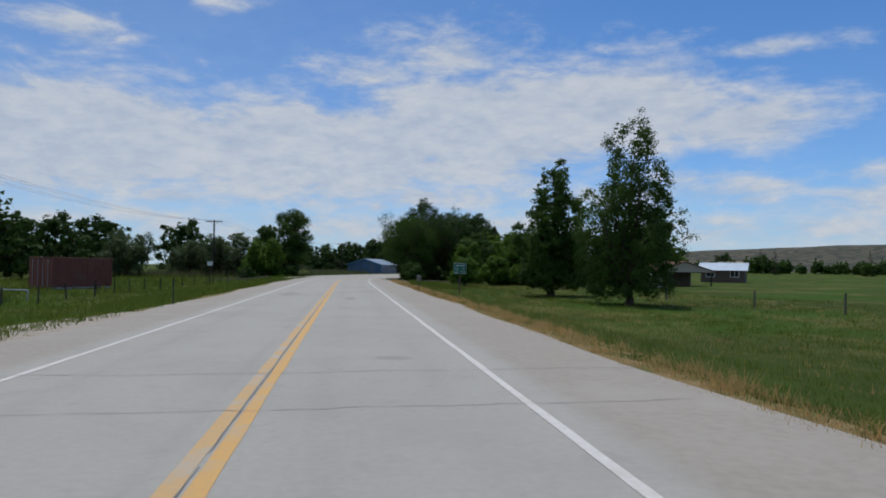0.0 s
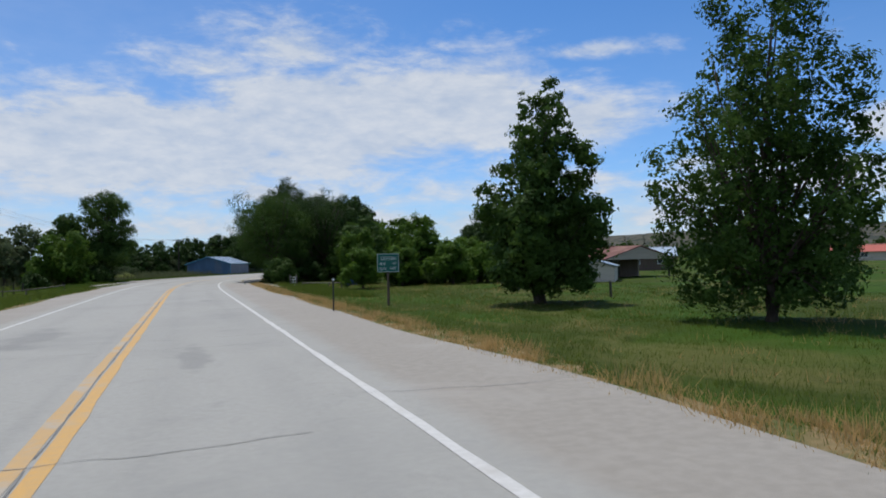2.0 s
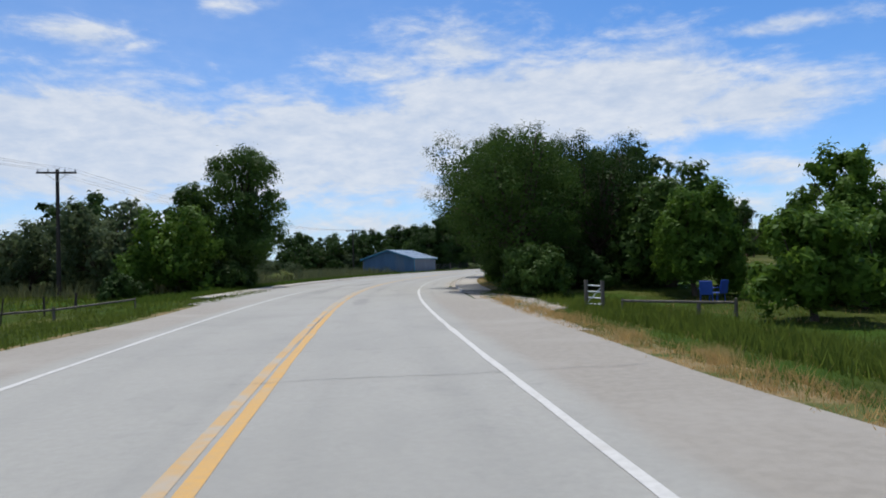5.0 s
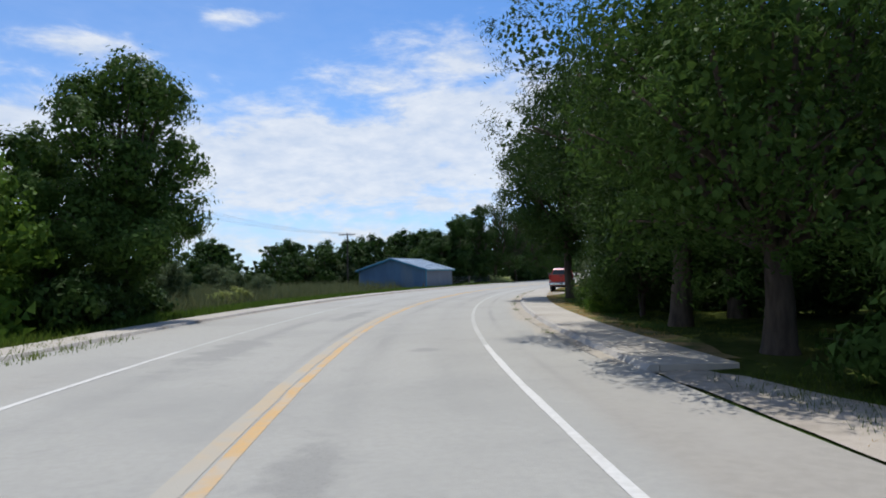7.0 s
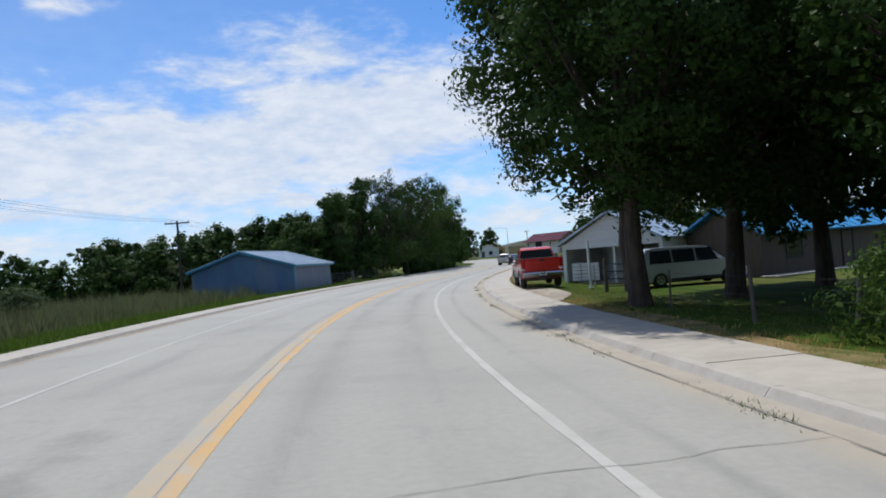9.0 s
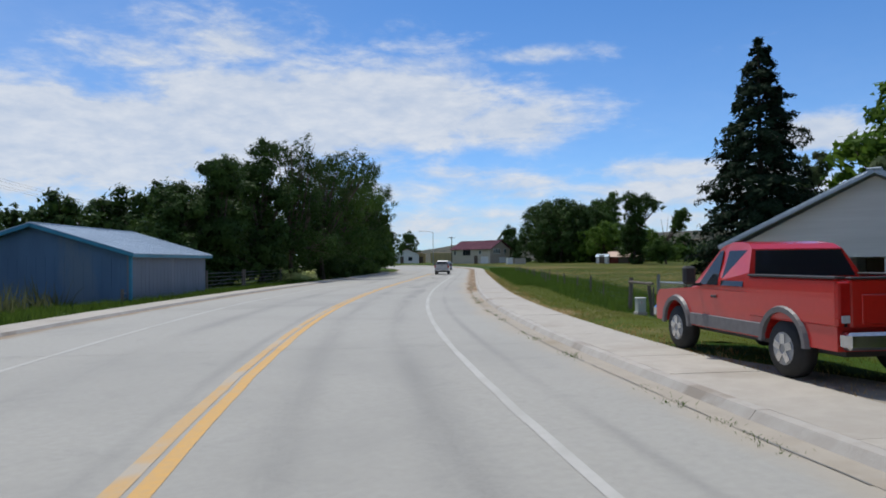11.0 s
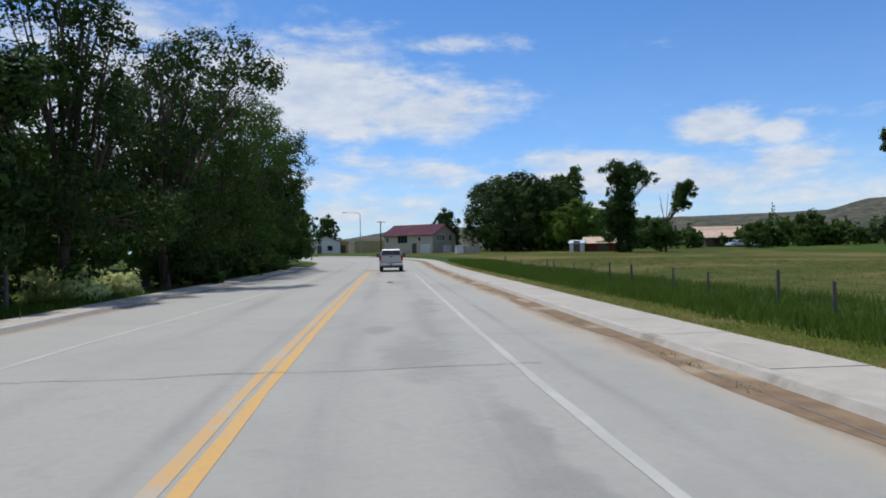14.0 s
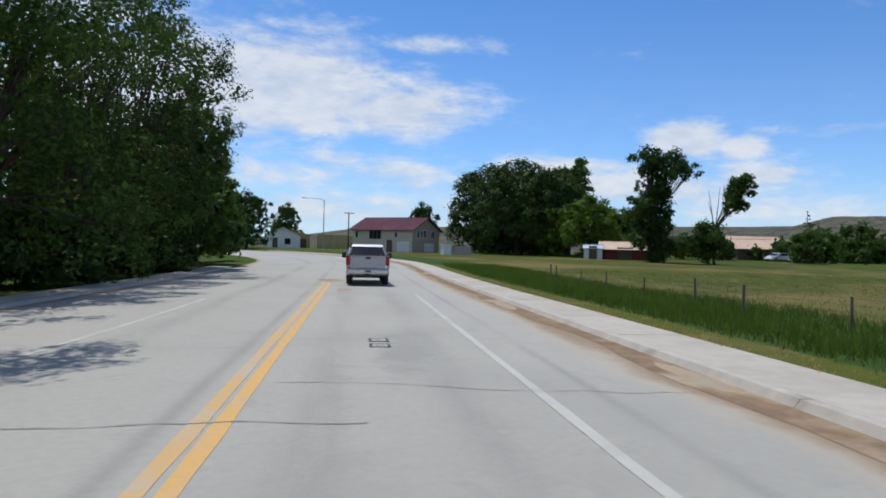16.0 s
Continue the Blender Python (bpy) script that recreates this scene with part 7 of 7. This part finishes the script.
def camp_chair(x, y, turn):
    root = thing("garden_chair", pose(x, y, put_z(x, y), 0, 0, turn), "blue plastic garden chair on the lawn", "chair", "garden chairs")
    part("seat", box(B(), (0, 0, 0.42), (0.52, 0.5, 0.04), 0.015), CHAIR_BLUE, root)
    part("backrest", box(B(), (0, 0.26, 0.72), (0.52, 0.05, 0.6), 0.02, Matrix.Rotation(radians(-8), 4, "X")), CHAIR_BLUE, root)
    for sx in (-1, 1):
        part("armrest", box(B(), (sx * 0.28, 0, 0.64), (0.05, 0.48, 0.03), 0.01), CHAIR_BLUE, root)
        for sy in (-1, 1):
            part("leg", cyl(B(), (sx * 0.25, sy * 0.22, -0.02), (sx * 0.23, sy * 0.2, 0.42), 0.02, None, 7), CHAIR_BLUE, root)


camp_chair(14.7, 89.0, 150)
camp_chair(15.5, 89.6, 205)
ball = thing("toy_ball", pose(19.2, 88.2, put_z(19.2, 88.2) + 0.02), "small orange plastic toy lying on the lawn", "toy")
bm = B()
bmesh.ops.create_icosphere(bm, subdivisions=2, radius=0.2, matrix=Matrix.Translation((0, 0, 0.2)))
part("shell", bm, ORANGE, ball, smooth=True)
part("seam_band", cyl(B(), (0, 0, 0.19), (0, 0, 0.21), 0.203, None, 24), SIGN_WHITE, ball)


def valve_covers(s, n):
    p = road_at(s, n, 0.004)
    root = thing("drain_cover", pose(p[0], p[1], p[2], 0, 0, road_turn(s)), "pair of dark iron covers set in the lane", "drain cover")
    for y in (-0.36, 0.36):
        bm = B()
        for sx in (-1, 1):
            box(bm, (sx * 0.16, y, 0), (0.05, 0.42, 0.014))
            box(bm, (0, y + sx * 0.185, 0), (0.27, 0.05, 0.014))
        frame_ = part("frame", bm, DARK_STEEL, root)
        part("lid", box(B(), (0, y, -0.002), (0.26, 0.31, 0.012)), KERB, frame_)
        part("keyhole", box(B(), (0, y, 0.0045), (0.14, 0.05, 0.004)), DARK_STEEL, frame_)


s_g, n_g = (float(q[0]) for q in to_road([38.73], [204.1]))
valve_covers(s_g, n_g)
# white porch post of the carport
pp = thing("porch_post", pose(18.2, 140.2, put_z(18.2, 140.2)), "slim white post at the yard entrance", "post")
part("shaft", box(B(), (0, 0, 1.05), (0.1, 0.1, 2.3), 0.01), SIGN_WHITE, pp)
part("foot", box(B(), (0, 0, 0.03), (0.22, 0.22, 0.1), 0.01), CONCRETE, pp)


# ---- distant hills ----
def hills():
    azs = np.radians(np.arange(10, 120, 0.5))
    prof_az = [10, 22, 27, 35, 45, 55, 60, 62.5, 67, 70, 78, 90, 120]
    prof_el = [0.3, 0.9, 1.7, 2.05, 2.35, 2.4, 2.5, 3.2, 3.25, 2.6, 2.4, 2.2, 1.5]
    elv = np.interp(np.degrees(azs), prof_az, prof_el)
    rng = np.random.default_rng(5)
    rough = np.convolve(rng.normal(size=len(azs)), np.ones(5) / 5, "same") * 0.05
    v, f = [], []
    R, cols = 1900.0, 9
    for i, a in enumerate(azs):
        top = math.tan(math.radians(elv[i] + rough[i])) * R
        for j in range(cols):
            u = j / (cols - 1)
            r = R - 500 * (1 - u) + 120 * max(0.0, u - 0.9) / 0.1
            h = top * (u ** 1.5) * (1 + 0.08 * math.sin(i * 0.7 + j)) if j < cols - 1 else top
            v.append((20 + math.sin(a) * r, 100 + math.cos(a) * r, h + 1.0))
    for i in range(len(azs) - 1):
        for j in range(cols - 1):
            k = i * cols + j
            f.append((k, k + cols, k + cols + 1, k + 1))
    tagged(sheet("hill", v, f, HILL, smooth=True), "dry sage-covered hill and flat-topped butte far off", "hill", kind="structure")


hills()


# ---- grass, weeds, stones ----
def blades(name, place, count, h, w, mat, label, seed, curl=0.35):
    """Single blades of grass; place(rng, k) gives x, y and a height factor."""
    rng = np.random.default_rng(seed)
    x, y, k = place(rng, count)
    z = ground_z(x, y) - 0.01
    n = len(x)
    a = rng.random(n) * 6.283
    hh = h * k * (0.55 + 0.9 * rng.random(n))
    ww = w * (0.6 + 0.8 * rng.random(n))
    bx, by = np.cos(a) * ww / 2, np.sin(a) * ww / 2
    tx, ty = rng.normal(size=n) * curl * hh, rng.normal(size=n) * curl * hh
    v = np.stack([np.stack([x - bx, y - by, z], 1), np.stack([x + bx, y + by, z], 1), np.stack([x + tx, y + ty, z + hh], 1)], 1).reshape(-1, 3)
    f = np.arange(3 * n).reshape(-1, 3)
    return tagged(sheet(name, v, f, mat), label, "grass", kind="stuff")


def strip(s0, s1, n0, n1, tuft=0.5, bias=1.0):
    """Places along the road, gathered in tufts."""
    def place(rng, count):
        k = count // 9
        s = s0 + (s1 - s0) * rng.random(k)
        n = n0 + (n1 - n0) * rng.random(k) ** bias
        s, n = np.repeat(s, 9) + rng.normal(size=k * 9) * tuft * 0.3, np.repeat(n, 9) + rng.normal(size=k * 9) * tuft * 0.3
        n = n + kerb_shift(s) * (n0 > 5)
        hx = np.interp(s, _S, _H)
        x = np.interp(s, _S, _X) + n * np.cos(hx)
        y = np.interp(s, _S, _Y) - n * np.sin(hx)
        kf = np.repeat(0.6 + 0.8 * rng.random(k), 9)
        return x, y, kf
    return place


def clumps(s0, s1, n0, n1, per, spread):
    """Places in a few dense clumps along the road."""
    def place(rng, count):
        k = max(1, count // per)
        s = np.repeat(s0 + (s1 - s0) * rng.random(k), per) + rng.normal(size=k * per) * spread
        n = np.repeat(n0 + (n1 - n0) * rng.random(k), per) + rng.normal(size=k * per) * spread * 0.5
        n = n + kerb_shift(s) * (n0 > 5)
        hx = np.interp(s, _S, _H)
        return np.interp(s, _S, _X) + n * np.cos(hx), np.interp(s, _S, _Y) - n * np.sin(hx), np.repeat(0.5 + rng.random(k), per)
    return place


blades("verge_grass", strip(2, 98, 6.8, 17.5, 0.5, 1.4), 84000, 0.11, 0.013, GRASS_BLADE, "rough green verge grass", 1)
blades("dry_verge_grass", strip(2, 94, 6.45, 7.9, 0.35, 1.5), 20000, 0.075, 0.02, DRY_BLADE, "dry straw-coloured grass along the asphalt edge", 2)
blades("meadow_grass", strip(5, 100, 15.0, 34.0, 0.6), 40000, 0.13, 0.022, GRASS_BLADE, "green meadow grass", 3)
blades("dry_tufts", clumps(3, 92, 6.55, 7.7, 60, 0.22), 15000, 0.2, 0.012, DRY_BLADE, "tall dry grass tufts along the asphalt edge", 20, 0.45)
blades("meadow_straw", strip(5, 92, 9.0, 30.0, 0.7), 7000, 0.17, 0.015, DRY_BLADE, "straw-coloured seed heads in the meadow", 16)
blades("ditch_grass", strip(8, 108, -17.0, -6.5, 0.5, 0.8), 50000, 0.18, 0.03, GRASS_BLADE, "rough green grass beside the road", 4)
blades("tall_weeds", strip(66, 92, 9.0, 12.5, 0.6), 16000, 0.3, 0.028, GRASS_BLADE, "tall dark weeds by the drive", 5)
blades("lawn_grass", strip(104, 160, 8.0, 13.0, 0.4), 24000, 0.05, 0.018, MOWN, "short lawn grass beside the pavement", 6)
blades("dry_lawn_edge", strip(104, 250, 7.62, 8.5, 0.3, 1.7), 20000, 0.06, 0.02, DRY_BLADE, "dry trampled grass beside the pavement", 7)
blades("mown_grass", strip(156, 205, 7.7, 10.2, 0.4), 36000, 0.05, 0.018, MOWN, "mown grass between pavement and fence", 8)
blades("verge_weeds", strip(184, 262, 8.75, 10.6, 0.6, 0.8), 26000, 0.24, 0.026, WEEDS, "tall dark green weeds beside the pavement", 19)
blades("fence_weeds", strip(160, 262, 10.0, 14.4, 0.6), 52000, 0.24, 0.026, WEEDS, "tall green weeds along the field fence", 9)
blades("field_grass", strip(160, 260, 13.4, 45.0, 0.8), 36000, 0.12, 0.02, GRASS_BLADE, "pale ripening field grass", 10)
blades("field_straw", strip(160, 260, 14.0, 42.0, 0.8), 14000, 0.13, 0.014, DRY_BLADE, "straw-coloured seed heads in the field", 11)
blades("bank_weeds", strip(98, 205, -13.5, -8.9, 0.5), 45000, 0.24, 0.035, WEEDS, "tall weeds behind the left pavement", 12)
blades("kerb_weeds", clumps(104, 215, 6.17, 6.22, 50, 0.07), 15000, 0.075, 0.03, WEEDS, "small weeds growing in the kerb joint", 13, 0.5)
blades("gutter_weeds", clumps(106, 190, 5.56, 5.64, 40, 0.16), 5200, 0.055, 0.03, WEEDS, "small weeds growing in the gutter", 17, 0.6)
blades("reeds", strip(108, 175, -40.0, -13.0, 0.9), 34000, 0.9, 0.08, foliage("pale_reeds", (0.06, 0.075, 0.03), (0.15, 0.16, 0.075), 0.25, 0.6), "tall pale reeds in the wet meadow", 14)
blades("pasture_grass", strip(20, 110, -40.0, -16.0, 0.8), 24000, 0.32, 0.07, GRASS_BLADE, "rough pasture grass", 15)


# silt heaped at a drain inlet in the kerb, and grass caught in the gutter
def silt_heap(s, n, length, width, height, seed):
    rng = np.random.default_rng(seed)
    v, f, k = [road_at(s, n, height)], [], 18
    for ring, (u, h) in enumerate(((0.35, 0.85), (0.7, 0.4), (1.0, 0.0))):
        for i in range(k):
            a = 2 * math.pi * i / k
            q = u * (0.8 + 0.35 * rng.random())
            v.append(road_at(s + math.cos(a) * length / 2 * q, n + math.sin(a) * width / 2 * q, height * h * (0.7 + 0.6 * rng.random()) + 0.002))
    for i in range(k):
        j = (i + 1) % k
        f.append((0, 1 + i, 1 + j))
        for ring in (0, 1):
            a = 1 + ring * k
            f.append((a + i, a + k + i, a + k + j, a + j))
    return tagged(sheet("silt_heap", v, f, SILT, smooth=True), "small brown heap of dried silt in the gutter", "silt")


for s, n, a, b, h, sd in ((177.3, 5.70, 1.6, 0.42, 0.07, 1), (196.5, 5.75, 1.8, 0.36, 0.05, 2), (168.0, 5.78, 1.1, 0.3, 0.04, 3), (209.0, 5.72, 2.4, 0.4, 0.05, 4), (221.0, 5.65, 3.0, 0.5, 0.05, 5)):
    silt_heap(s, n + float(kerb_shift(s)), a, b, h, sd)
p = road_at(177.9, 5.985 + float(kerb_shift(177.9)), 0.04)
inlet = thing("drain_inlet", pose(p[0], p[1], p[2], 0, 0, road_turn(177.9)), "dark drain inlet in the concrete kerb", "drain inlet")
# no hollow here: a dark plate paints the shade inside the opening
part("dark_throat_plate", box(B(), (-0.012, 0, 0), (0.02, 0.62, 0.09), 0.004), DARK_STEEL, inlet)
part("lintel", box(B(), (-0.012, 0, 0.062), (0.05, 0.74, 0.035), 0.008), KERB, inlet)
blades("gutter_straw", clumps(150, 225, 5.1, 5.8, 60, 0.16), 3000, 0.03, 0.022, DRY_BLADE, "dry grass litter lying in the gutter", 18, 1.2)
